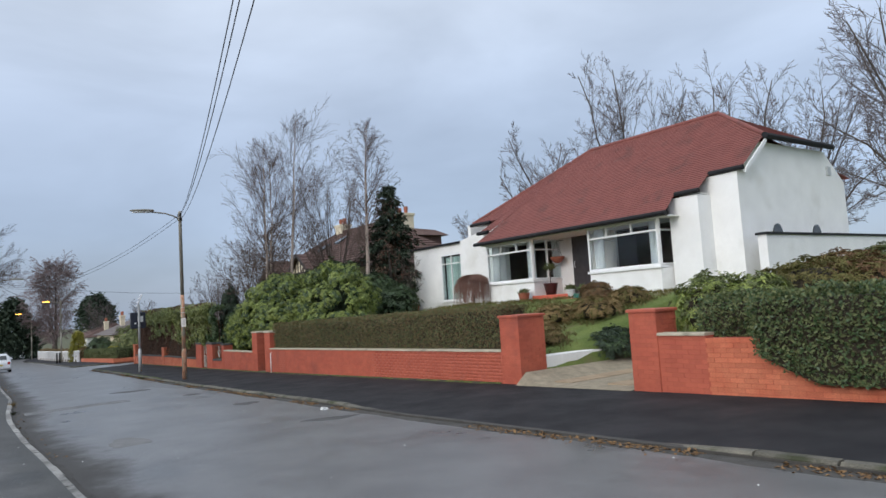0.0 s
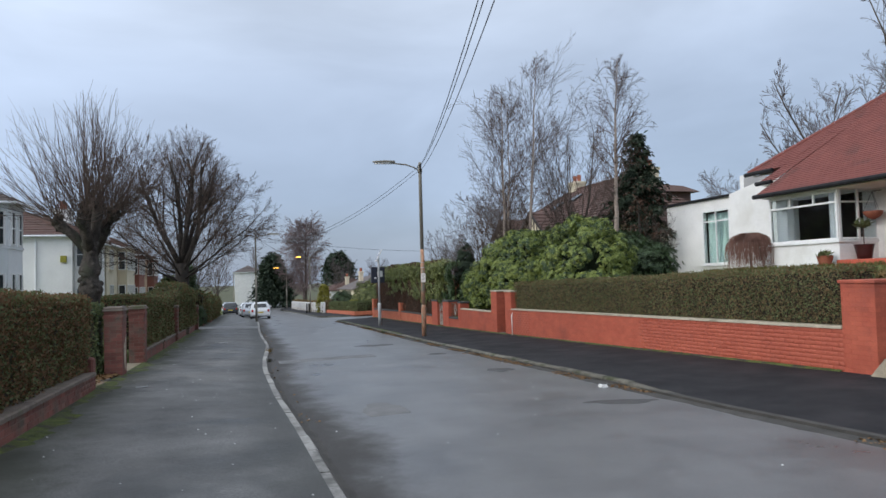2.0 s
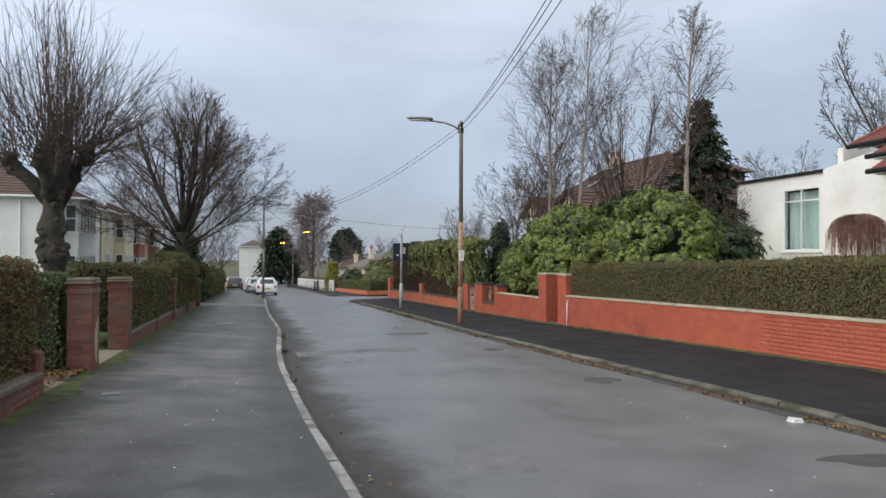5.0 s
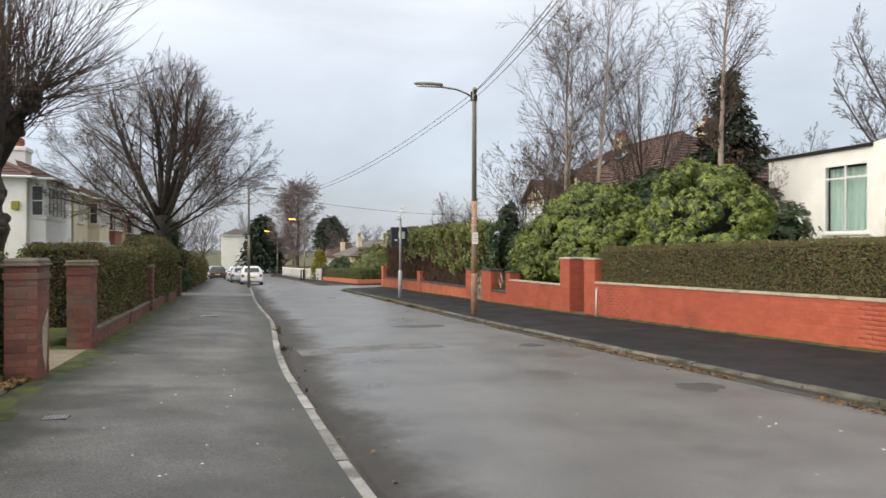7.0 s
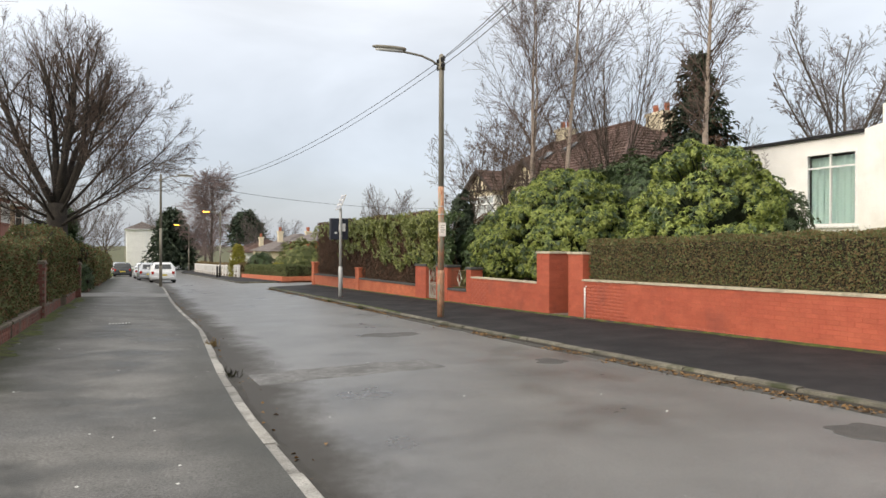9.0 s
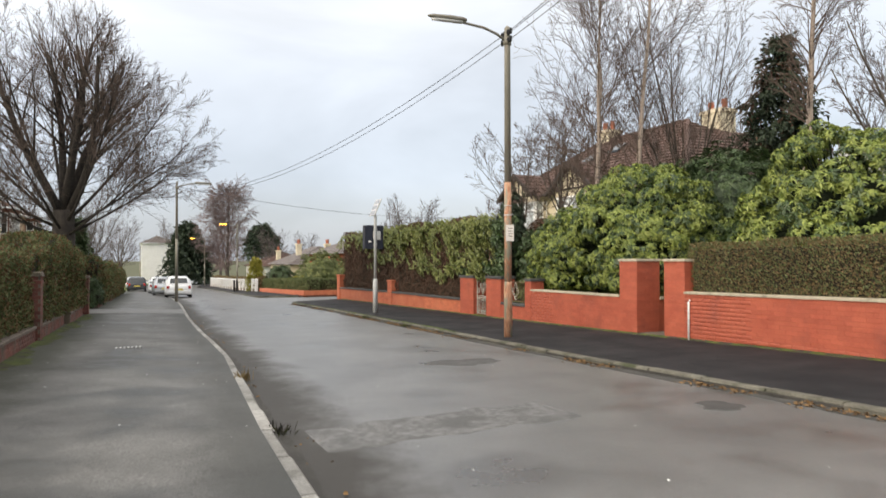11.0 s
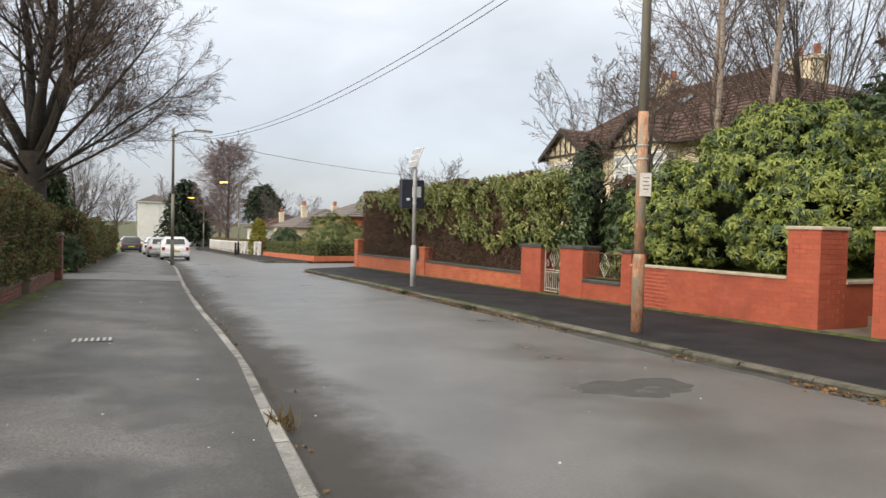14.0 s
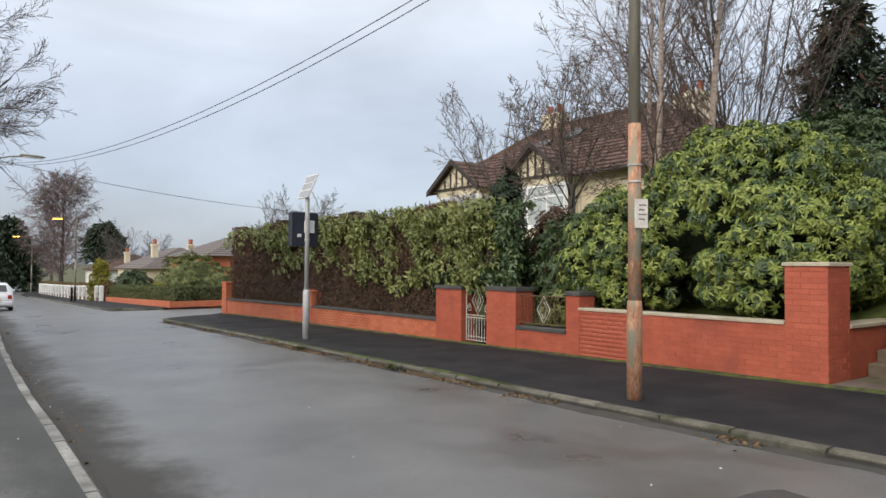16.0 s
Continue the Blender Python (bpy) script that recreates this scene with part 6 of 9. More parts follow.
# beyond the junction and at the street's end
birch("weeping_birch", "large weeping birch, leafless, beyond the junction", (11.2, 112, zg(112)), 12.8, 3.7, 0.3, 64, M_BARK, M_TWIG_PALE, 0.017, 74, (0, 0), -0.3, counts=(10, 8), start=0.12)
far_k = 0
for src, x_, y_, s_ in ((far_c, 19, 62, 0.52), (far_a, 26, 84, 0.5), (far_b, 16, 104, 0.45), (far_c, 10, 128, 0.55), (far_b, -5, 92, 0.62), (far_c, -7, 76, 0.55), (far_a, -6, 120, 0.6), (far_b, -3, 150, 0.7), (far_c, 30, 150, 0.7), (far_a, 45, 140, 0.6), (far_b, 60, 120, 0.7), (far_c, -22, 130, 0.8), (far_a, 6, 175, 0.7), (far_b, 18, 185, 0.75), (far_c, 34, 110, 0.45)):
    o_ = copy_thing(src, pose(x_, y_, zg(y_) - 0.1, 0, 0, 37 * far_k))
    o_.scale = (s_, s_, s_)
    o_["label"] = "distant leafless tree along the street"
    far_k += 1
conifer("yew_tree", "broad dark yew at the roadside", (6.9, 127, zg(127)), 9.2, 3.6, 71, M_CONIFER, 1800, 0.7, 0.0, 0.5)
conifer("pine_tree", "dark pine above distant roofs", (22, 150, zg(150)), 10.5, 3.6, 72, M_CONIFER, 900, 0.9, 0.45, 0.4)
conifer("golden_conifer", "egg-shaped golden conifer in a front garden", (9.9, 79.5, zg(79.5)), 3.0, 0.85, 73, M_GOLD, 900, 0.2, 0.0, 0.42, 0.08)
conifer("garden_conifer", "upright dark green conifer beside the drive", (-2.6, 47.5, zg(47.5)), 3.7, 0.95, 74, M_RHODO_DK, 1200, 0.2, 0.0, 0.6)
conifer("garden_conifer", "bushy green conifer beside the footway", (-3.4, 44.8, zg(44.8)), 3.0, 1.0, 75, M_HEDGE_GR, 1000, 0.2, 0.0, 0.6)
bush("round_garden_shrub", "clipped dark ball shrub at the drive entrance", (-1.75, 44.3, zg(44.3)), [(0, 0, 0.6, 0.42, 0.5, 0.65)], M_RHODO_DK, 500, 0.12, 76, 6)
bush("garden_shrub", "rounded dark green garden shrub", (11.4, 75, zg(75)), [(0, 0, 1.0, 1.3, 1.3, 1.2)], M_RHODO_DK, 500, 0.25, 77, 6)
bush("garden_shrub", "large pale green garden shrub by the junction", (13.0, 66.5, zg(66.5)), [(0, 0, 1.6, 2.0, 2.0, 1.5), (1.2, -0.8, 1.2, 1.5, 1.5, 1.2), (-1.0, 0.3, 1.0, 1.2, 1.4, 1.0)], M_LAUREL, 1300, 0.22, 78, 6, mix=(M_HEDGE_GR, 0.4), core_mat=M_HEDGE_GR)
bush("garden_shrub", "small yellow-green shrub in a corner garden", (11.0, 66, zg(66)), [(0, 0, 0.7, 0.6, 0.6, 0.6)], M_GOLD, 200, 0.2, 79, 6)
bush("garden_shrub", "untidy evergreen beside the white house", (-6.4, 38.0, zg(38)), [(0, 0, 1.0, 1.0, 1.4, 1.1)], M_HEDGE_GR, 500, 0.2, 80, 6)


# ---------- the white bungalow ----------
def bungalow():
    h = thing("bungalow", (18, 16, 1.3), "white rendered bungalow with a red tiled roof and two bay windows", "house")
    h.matrix_basis = pose(0, 0, 0)

    def P_(name, g, m, lab="", par=None, smooth=False):
        return part(name, g, m, par or h, lab, smooth)
    EZ, EX, RX, RZ = 3.82, 16.62, 21.3, 7.5
    k_ = (RZ - EZ) / (RX - EX)
    ex = lambda z: EX + (z - EZ) / k_
    # main walls, with a recessed porch
    w = Geo()
    w.box(18.42, 18.62, 15.5, 18.55, 1.0, 3.9)
    P_("wall", w, M_WHITE)
    w = Geo()
    w.box(18.003, 18.2, 10.7, 12.35, 1.0, 4.8)
    P_("wall", w, M_WHITE)
    w = Geo()
    w.box(17.35, 18.0, 11.4, 12.4, 1.0, 4.25)
    P_("wall", w, M_WHITE)
    w = Geo()
    w.box(18.0, 18.62, 12.35, 12.55, 1.0, 4.2)
    P_("wall", w, M_WHITE)
    w = Geo()
    w.box(18.0, 18.2, 20.75, 23.4, 1.0, 4.2)
    P_("wall", w, M_WHITE)
    w = Geo()
    w.box(18.2, 24.6, 23.2, 23.4, 1.0, 4.9)
    P_("wall", w, M_WHITE)
    w = Geo()
    w.box(24.4, 24.6, 10.7, 23.2, 1.0, 5.0)
    P_("wall", w, M_WHITE)
    # near gable, up to the half hip
    gy = 10.5
    w = Geo()
    w.hexa([(18.0, gy, 1.0), (24.6, gy, 1.0), (24.6, gy + 0.2, 1.0), (18.0, gy + 0.2, 1.0)], [(18.0, gy, 4.82), (24.6, gy, 4.82), (24.6, gy + 0.2, 4.82), (18.0, gy + 0.2, 4.82)])
    P_("wall", w, M_WHITE)
    w = Geo()
    w.hexa([(18.0, gy, 4.82), (24.6, gy, 4.82), (24.6, gy + 0.2, 4.82), (18.0, gy + 0.2, 4.82)], [(19.27, gy, 5.78), (23.33, gy, 5.78), (23.33, gy + 0.2, 5.78), (19.27, gy + 0.2, 5.78)])
    P_("wall", w, M_WHITE)
    # parapet step towards the annexe
    w = Geo()
    w.hexa([(17.985, 20.8, 1.0), (18.21, 20.8, 1.0), (18.21, 23.75, 1.0), (17.985, 23.75, 1.0)], [(17.985, 20.8, 4.78), (18.21, 20.8, 4.78), (18.21, 23.75, 4.26), (17.985, 23.75, 4.26)])
    P_("wall", w, M_WHITE)
    c = Geo()
    c.box(17.0, 18.5, 15.4, 18.1, 3.74, 3.8)
    P_("porch_ceiling", c, M_WHITE)
    fl = Geo()
    fl.box(16.9, 18.42, 15.5, 18.2, 1.0, 1.62, 0.015)
    fl.box(16.55, 16.9, 15.9, 18.0, 1.0, 1.46, 0.015)
    P_("porch_step", fl, M_STEP, "red painted porch steps")
    # annexe with a flat roof
    for x0, x1, y0, y1, z0, z1 in ((18.3, 18.5, 23.4, 24.15, 1.0, 4.22), (18.3, 18.5, 25.72, 28.0, 1.0, 4.22), (18.3, 18.5, 24.15, 25.72, 1.0, 1.66), (18.3, 18.5, 24.15, 25.72, 3.8, 4.22), (18.5, 23, 27.8, 28.0, 1.0, 4.2)):
        a = Geo()
        a.box(x0, x1, y0, y1, z0, z1)
        P_("annexe_wall", a, M_WHITE)
    r = Geo()
    r.box(18.18, 23.2, 23.3, 28.12, 4.224, 4.31, 0.01)
    P_("flat_roof", r, M_BLACK)
    room = Geo()
    room.box(19.6, 19.7, 23.6, 27.6, 1.2, 4.2), room.box(18.5, 19.6, 23.6, 27.6, 1.2, 1.3)
    P_("room", room, M_ROOM)
    window_x(h, 18.36, 24.15, 25.72, 1.66, 3.8, -1, bars_y=(24.95,), bars_z=(3.36,), pane=M_GLASS, lab="tall window with a pale green curtain")
    cu = Geo()
    n = 40
    pts = [(18.62 + 0.035 * math.sin(k * 1.25), 24.1 + 1.66 * k / n) for k in range(n + 1)]
    for k in range(n):
        (x0, y0), (x1, y1) = pts[k], pts[k + 1]
        cu.hexa([(x0, y0, 1.5), (x0 + 0.01, y0, 1.5), (x1 + 0.01, y1, 1.5), (x1, y1, 1.5)], [(x0, y0, 3.7), (x0 + 0.01, y0, 3.7), (x1 + 0.01, y1, 3.7), (x1, y1, 3.7)])
    P_("curtain", cu, M_CURTAIN, "pale green curtain")

    def bay(y0, y1, z0, z1, chamfer_far, parts):
        """A bay with glass on its front and sides, from y0 to y1 at the front."""
        x0, xb = 17.0, 18.42
        ya, yb = y0 - 0.05, y1 + (0.75 if chamfer_far else 0.05)
        b = Geo()
        b.hexa([(x0, y0, 1.0), (xb, ya - (0 if chamfer_far else 0.3), 1.0), (xb, yb, 1.0), (x0, y1, 1.0)], [(x0, y0, z0 - 0.07), (xb, ya - (0 if chamfer_far else 0.3), z0 - 0.07), (xb, yb, z0 - 0.07), (x0, y1, z0 - 0.07)])
        P_("bay_wall", b, M_WHITE)
        s = Geo()
        s.hexa([(x0 - 0.07, y0 - 0.05, z0 - 0.066), (xb, ya - 0.05, z0 - 0.066), (xb, yb + 0.05, z0 - 0.066), (x0 - 0.07, y1 + 0.05, z0 - 0.066)], [(x0 - 0.07, y0 - 0.05, z0), (xb, ya - 0.05, z0), (xb, yb + 0.05, z0), (x0 - 0.07, y1 + 0.05, z0)])
        P_("sill", s, M_PVC)
        hd = Geo()
        hd.hexa([(x0 - 0.01, y0 - 0.02, z1), (xb, ya - 0.02, z1), (xb, yb + 0.02, z1), (x0 - 0.01, y1 + 0.02, z1)], [(x0 - 0.01, y0 - 0.02, 3.8), (xb, ya - 0.02, 3.8), (xb, yb + 0.02, 3.8), (x0 - 0.01, y1 + 0.02, 3.8)])
        P_("bay_head", hd, M_WHITE)
        window_x(h, x0 + 0.05, y0, y1, z0 + 0.003, z1 - 0.003, -1, parts, (z1 - 0.36,), 0.07, M_GLASS, False, lab="wide white-framed bay window", top_only=True)
        wn_ = new("side_window")
        wn_.parent = h
        for (p, q) in (((x0 + 0.06, y0 + 0.02), (xb, ya + 0.02)), ((x0 + 0.06, y1 - 0.02), (xb, yb - 0.02))):
            fr, pg = Geo(), Geo()
            for u in (0.0, 0.5, 1.0):
                cx, cy = p[0] + (q[0] - p[0]) * u, p[1] + (q[1] - p[1]) * u
                fr.box(cx - 0.035, cx + 0.035, cy - 0.035, cy + 0.035, z0 + 0.003, z1 - 0.003)
            fr.tube([(p[0], p[1], z1 - 0.36), (q[0], q[1], z1 - 0.36)], 0.03, 4)
            fr.tube([(p[0], p[1], z0 + 0.04), (q[0], q[1], z0 + 0.04)], 0.035, 4)
            part("frame", fr, M_PVC, wn_)
            dy = 0.006
            pg.hexa([(p[0], p[1] - dy, z0 + 0.02), (q[0], q[1] - dy, z0 + 0.02), (q[0], q[1] + dy, z0 + 0.02), (p[0], p[1] + dy, z0 + 0.02)], [(p[0], p[1] - dy, z1 - 0.02), (q[0], q[1] - dy, z1 - 0.02), (q[0], q[1] + dy, z1 - 0.02), (p[0], p[1] + dy, z1 - 0.02)])
            part("pane", pg, M_GLASS, wn_)
        rm = Geo()
        rm.box(20.4, 20.5, y0 - 0.8, y1 + 0.8, 1.5, 3.8)
        rm.box(18.42, 20.4, y0 - 0.8, y0 - 0.7, 1.5, 3.8)
        rm.box(18.42, 20.4, y1 + 0.7, y1 + 0.8, 1.5, 3.8)
        rm.box(18.42, 20.4, y0 - 0.7, y1 + 0.7, 3.78, 3.84)
        rm.box(18.42, 20.4, y0 - 0.7, y1 + 0.7, 1.5, 1.6)
        P_("room", rm, M_ROOM, "dim living room seen through glass")
        for yc in (y0 + 0.12, y1 - 0.45):
            cg = Geo()
            ring = [(17.25 + 0.03 * math.sin(k * 2.2), yc + k * 0.02) for k in range(20)]
            ring += [(a_ + 0.02, b_) for a_, b_ in reversed(ring)]
            cg.loft([[(a_, b_, z_) for a_, b_ in ring] for z_ in (z0, z1)])
            P_("curtain", cg, M_GREYWHITE, "pale gathered curtain")

    bay(18.15, 20.75, 2.2, 3.68, True, (19.0, 19.9))
    bay(12.6, 15.4, 2.28, 3.72, False, (14.6, 13.6))
    # door
    d = new("door")
    d.parent = h
    dg = Geo()
    dg.box(18.33, 18.418, 16.55, 17.4, 1.62, 3.72)
    part("door_leaf", dg, M_DOOR, d, "dark painted front door")
    df = Geo()
    df.box(18.36, 18.415, 16.45, 16.55, 1.62, 3.79), df.box(18.36, 18.415, 17.4, 17.5, 1.62, 3.79)
    part("door_frame", df, M_PVC, d)
    dh = Geo()
    dh.tube([(18.30, 17.28, 2.55), (18.28, 17.28, 2.6), (18.28, 17.28, 2.75), (18.30, 17.28, 2.8)], 0.015, 6)
    part("handle", dh, M_GALV, d, "steel door handle")
    # roof: front slope in strips, whose eaves step up towards the ends
    r = Geo()
    def up(y0, y1, z_low, tops):
        n = max(4, round((RZ - z_low) / (RZ - EZ) * 52))
        (ta, za), (tb, zb) = tops
        slope(r, (ex(z_low), y0, z_low), (ex(z_low), y1, z_low), (ex(za), ta, za), (ex(zb), tb, zb), n, 0.022)
    up(12.0, 20.95, EZ, ((12.85, RZ), (18.75, RZ)))
    # ends
    slope(r, (ex(4.4), 11.35, 4.4), (ex(4.4), 12.13, 4.4), (ex(6.0), 11.35, 6.0), (ex(6.0), 12.51, 6.0), 22, 0.022)
    slope(r, (ex(4.92), 10.3, 4.92), (ex(4.92), 11.35, 4.92), (ex(5.95), 10.3, 5.95), (ex(5.95), 11.35, 5.95), 14, 0.022)
    slope(r, (ex(5.95), 10.3, 5.95), (ex(5.95), 12.5, 5.95), (RX, 12.85, RZ), (RX, 12.86, RZ), 22, 0.022)
    slope(r, (ex(4.35), 20.7, 4.35), (ex(4.35), 21.5, 4.35), (RX, 18.74, RZ), (RX, 18.75, RZ), 40, 0.022)
    slope(r, (ex(4.85), 21.1, 4.85), (ex(4.85), 22.7, 4.85), (RX, 18.74, RZ), (RX, 18.76, RZ), 36, 0.022)
    # near half hip, far hip and the back
    slope(r, (ex(5.95), 10.3, 5.95), (2 * RX - ex(5.95), 10.3, 5.95), (RX, 12.85, RZ), (RX, 12.85, RZ), 20, 0.022)
    slope(r, (ex(4.85), 22.7, 4.85), (2 * RX - ex(4.85), 22.7, 4.85), (RX, 18.75, RZ), (RX, 18.75, RZ), 34, 0.022)
    slope(r, (2 * RX - ex(4.92), 10.3, 4.92), (2 * RX - ex(4.92), 22.7, 4.92), (RX, 12.85, RZ), (RX, 18.75, RZ), 40, 0.022)
    P_("roof", r, M_TILE_RED, "red clay tile roof")
    for a_, b_, r_ in (((RX, 12.85, RZ), (RX, 18.75, RZ), 0.09), ((RX, 12.85, RZ), (ex(5.95), 10.3, 5.97), 0.07), ((RX, 18.75, RZ), (ex(4.85), 22.7, 4.87), 0.07)):
        ridge_tiles(h, M_TILE_RED, a_, b_, r_)
    gt = Geo()
    for x0, y0, y1, z in ((EX, 12.0, 20.95, EZ), (ex(4.4), 11.35, 12.1, 4.4), (ex(4.92), 10.3, 11.35, 4.92), (ex(4.35), 20.9, 21.55, 4.35), (ex(4.85), 21.5, 22.75, 4.85)):
        gt.tube([(x0 - 0.04, y0 - 0.02, z - 0.04), (x0 - 0.04, y1 + 0.02, z - 0.04)], 0.075, 8)
    gt.tube([(ex(5.95) - 0.1, 10.24, 5.9), (2 * RX - ex(5.95) + 0.1, 10.24, 5.9)], 0.1, 8)
    P_("gutter", gt, M_BLACK, "black gutters and downpipe")
    so = Geo()
    for x0, x1, y0, y1, z in ((EX, 18.5, 12.05, 20.9, EZ), (ex(4.4), ex(4.4) + 0.55, 11.4, 12.1, 4.4), (ex(4.92), ex(4.92) + 0.3, 10.45, 11.3, 4.92), (ex(4.35), ex(4.35) + 0.5, 20.9, 21.5, 4.35), (ex(4.85), ex(4.85) + 0.3, 21.5, 22.6, 4.85)):
        x0 += 0.16
        z -= 0.06
        so.hexa([(x0, y0, z - 0.06), (x1, y0, z - 0.06), (x1, y1, z - 0.06), (x0, y1, z - 0.06)], [(x0, y0, z - 0.03), (x1, y0, z - 0.03), (x1, y1, z - 0.03), (x0, y1, z - 0.03)])
    P_("soffit", so, M_WHITE)
    bb = Geo()
    bb.hexa([(ex(4.9) + 0.05, 10.24, 4.72), (ex(5.95), 10.24, 5.72), (ex(5.95), 10.29, 5.72), (ex(4.9) + 0.05, 10.29, 4.72)], [(ex(4.9) + 0.05, 10.24, 4.84), (ex(5.95), 10.24, 5.85), (ex(5.95), 10.29, 5.85), (ex(4.9) + 0.05, 10.29, 4.84)])
    P_("bargeboard", bb, M_PVC)
    for x_ in (19.9, 22.3):
        ar = Geo()
        n = 12
        ring = [(x_ + 0.28 * math.cos(math.pi * k / n), 10.46, 2.9 + 0.42 * math.sin(math.pi * k / n)) for k in range(n + 1)] + [(x_ - 0.28, 10.46, 2.5), (x_ + 0.28, 10.46, 2.5)]
        ar.loft([ring, [(a_, b_ + 0.06, c_) for a_, b_, c_ in ring]])
        P_("arched_window", ar, M_PANE, "small dark arched window")
    vent = Geo()
    vent.box(23.4, 23.65, 10.45, 10.52, 5.0, 5.3, 0.01)
    P_("vent", vent, M_GALV)
    return h


bungalow()
g = Geo()
g.box(17.6, 34, 9.6, 9.85, 0.9, 2.86)
sw = setting("side_wall", g, M_WHITE, "long white-rendered side wall with black coping", "wall")
g = Geo()
g.box(17.55, 34.05, 9.55, 9.9, 2.862, 2.93, 0.01)
part("coping", g, M_BLACK, sw)

# pots and small things by the porch
hb = thing("hanging_basket", (18.05, 17.9, 3.0), "hanging basket of brown coir by the porch", "basket")
g = Geo()
g.lathe((0, 0, -0.22), [(0.05, 0), (0.16, 0.06), (0.24, 0.15), (0.27, 0.24), (0.22, 0.235)], 14)
part("basket", g, M_TERRA, hb, smooth=True)
g = Geo()
for k in range(3):
    g.tube([(0.25 * math.cos(k * 2.1), 0.25 * math.sin(k * 2.1), 0.02), (0, 0, 0.6)], 0.006, 4)
g.tube([(0, 0, 0.6), (0.5, 0, 0.66)], 0.01, 5)
part("chain", g, M_BLACK, hb)
def pot(loc, r, h, m, lab, plant=None):
    t = thing("plant_pot", loc, lab, "plant pot", "porch pots")
    g = Geo()
    g.lathe((0, 0, 0), [(r * 0.7, 0), (r * 0.85, h * 0.5), (r, h * 0.95), (r * 1.06, h), (r * 0.9, h * 0.98)], 14)
    part("pot", g, m, t, smooth=True)
    rng = np.random.default_rng(int(loc[1] * 10))
    n = 90
    c = np.tile([0, 0, h * 0.95], (n, 1)) + rng.normal(size=(n, 3)) * np.array([r * 0.3, r * 0.3, 0.03]) + (np.array([0, 0, plant]) if plant else 0)
    d = rand_dirs(rng, n)
    d[:, 2] = np.abs(d[:, 2]) + 0.2
    part("foliage", leaf_mesh("foliage", c, d, rand_dirs(rng, n) + np.array([0, 0, 1.0]), rng.uniform(0.12, 0.26, n), rng.uniform(0.04, 0.08, n)), M_HEDGE_GR, t, kind="stuff")
    if plant:
        s = Geo()
        s.tube([(0, 0, h * 0.9), (0.02, 0.01, h + plant)], 0.015, 5)
        part("stem", s, M_TWIG, t)


pot((17.35, 17.65, 1.62), 0.26, 0.42, M_DKPOT, "glazed oxblood pot with a small standard tree", 0.55)
pot((16.7, 16.05, 1.46), 0.15, 0.3, M_GREYBOX, "pale stone pot with trailing plant")
pot((16.75, 15.55, zt(16.75, 15.55)), 0.16, 0.28, M_DKPOT, "dark glazed pot beside the steps")
pot((16.6, 18.3, zt(16.6, 18.3)), 0.22, 0.32, M_TERRA, "terracotta pot beside the porch steps")
pot((17.9, 27.6, zt(17.9, 27.6)), 0.25, 0.4, M_TERRA, "terracotta pot with spiky yucca", 0.2)
hose = thing("garden_hose", (16.3, 15.2, zt(16.3, 15.2)), "coiled green garden hose by the steps", "hose")
g = Geo()
for k in range(4):
    g.tube([(0.26 * math.cos(a), 0.26 * math.sin(a), 0.03 + k * 0.035) for a in [2 * math.pi * s / 18 for s in range(19)]], 0.018, 6)
part("coil", g, mat("green_rubber", (0.02, 0.12, 0.09), (0.03, 0.17, 0.13), 4, 40, 0.5, None, 0.1, 0.002), hose, smooth=True)


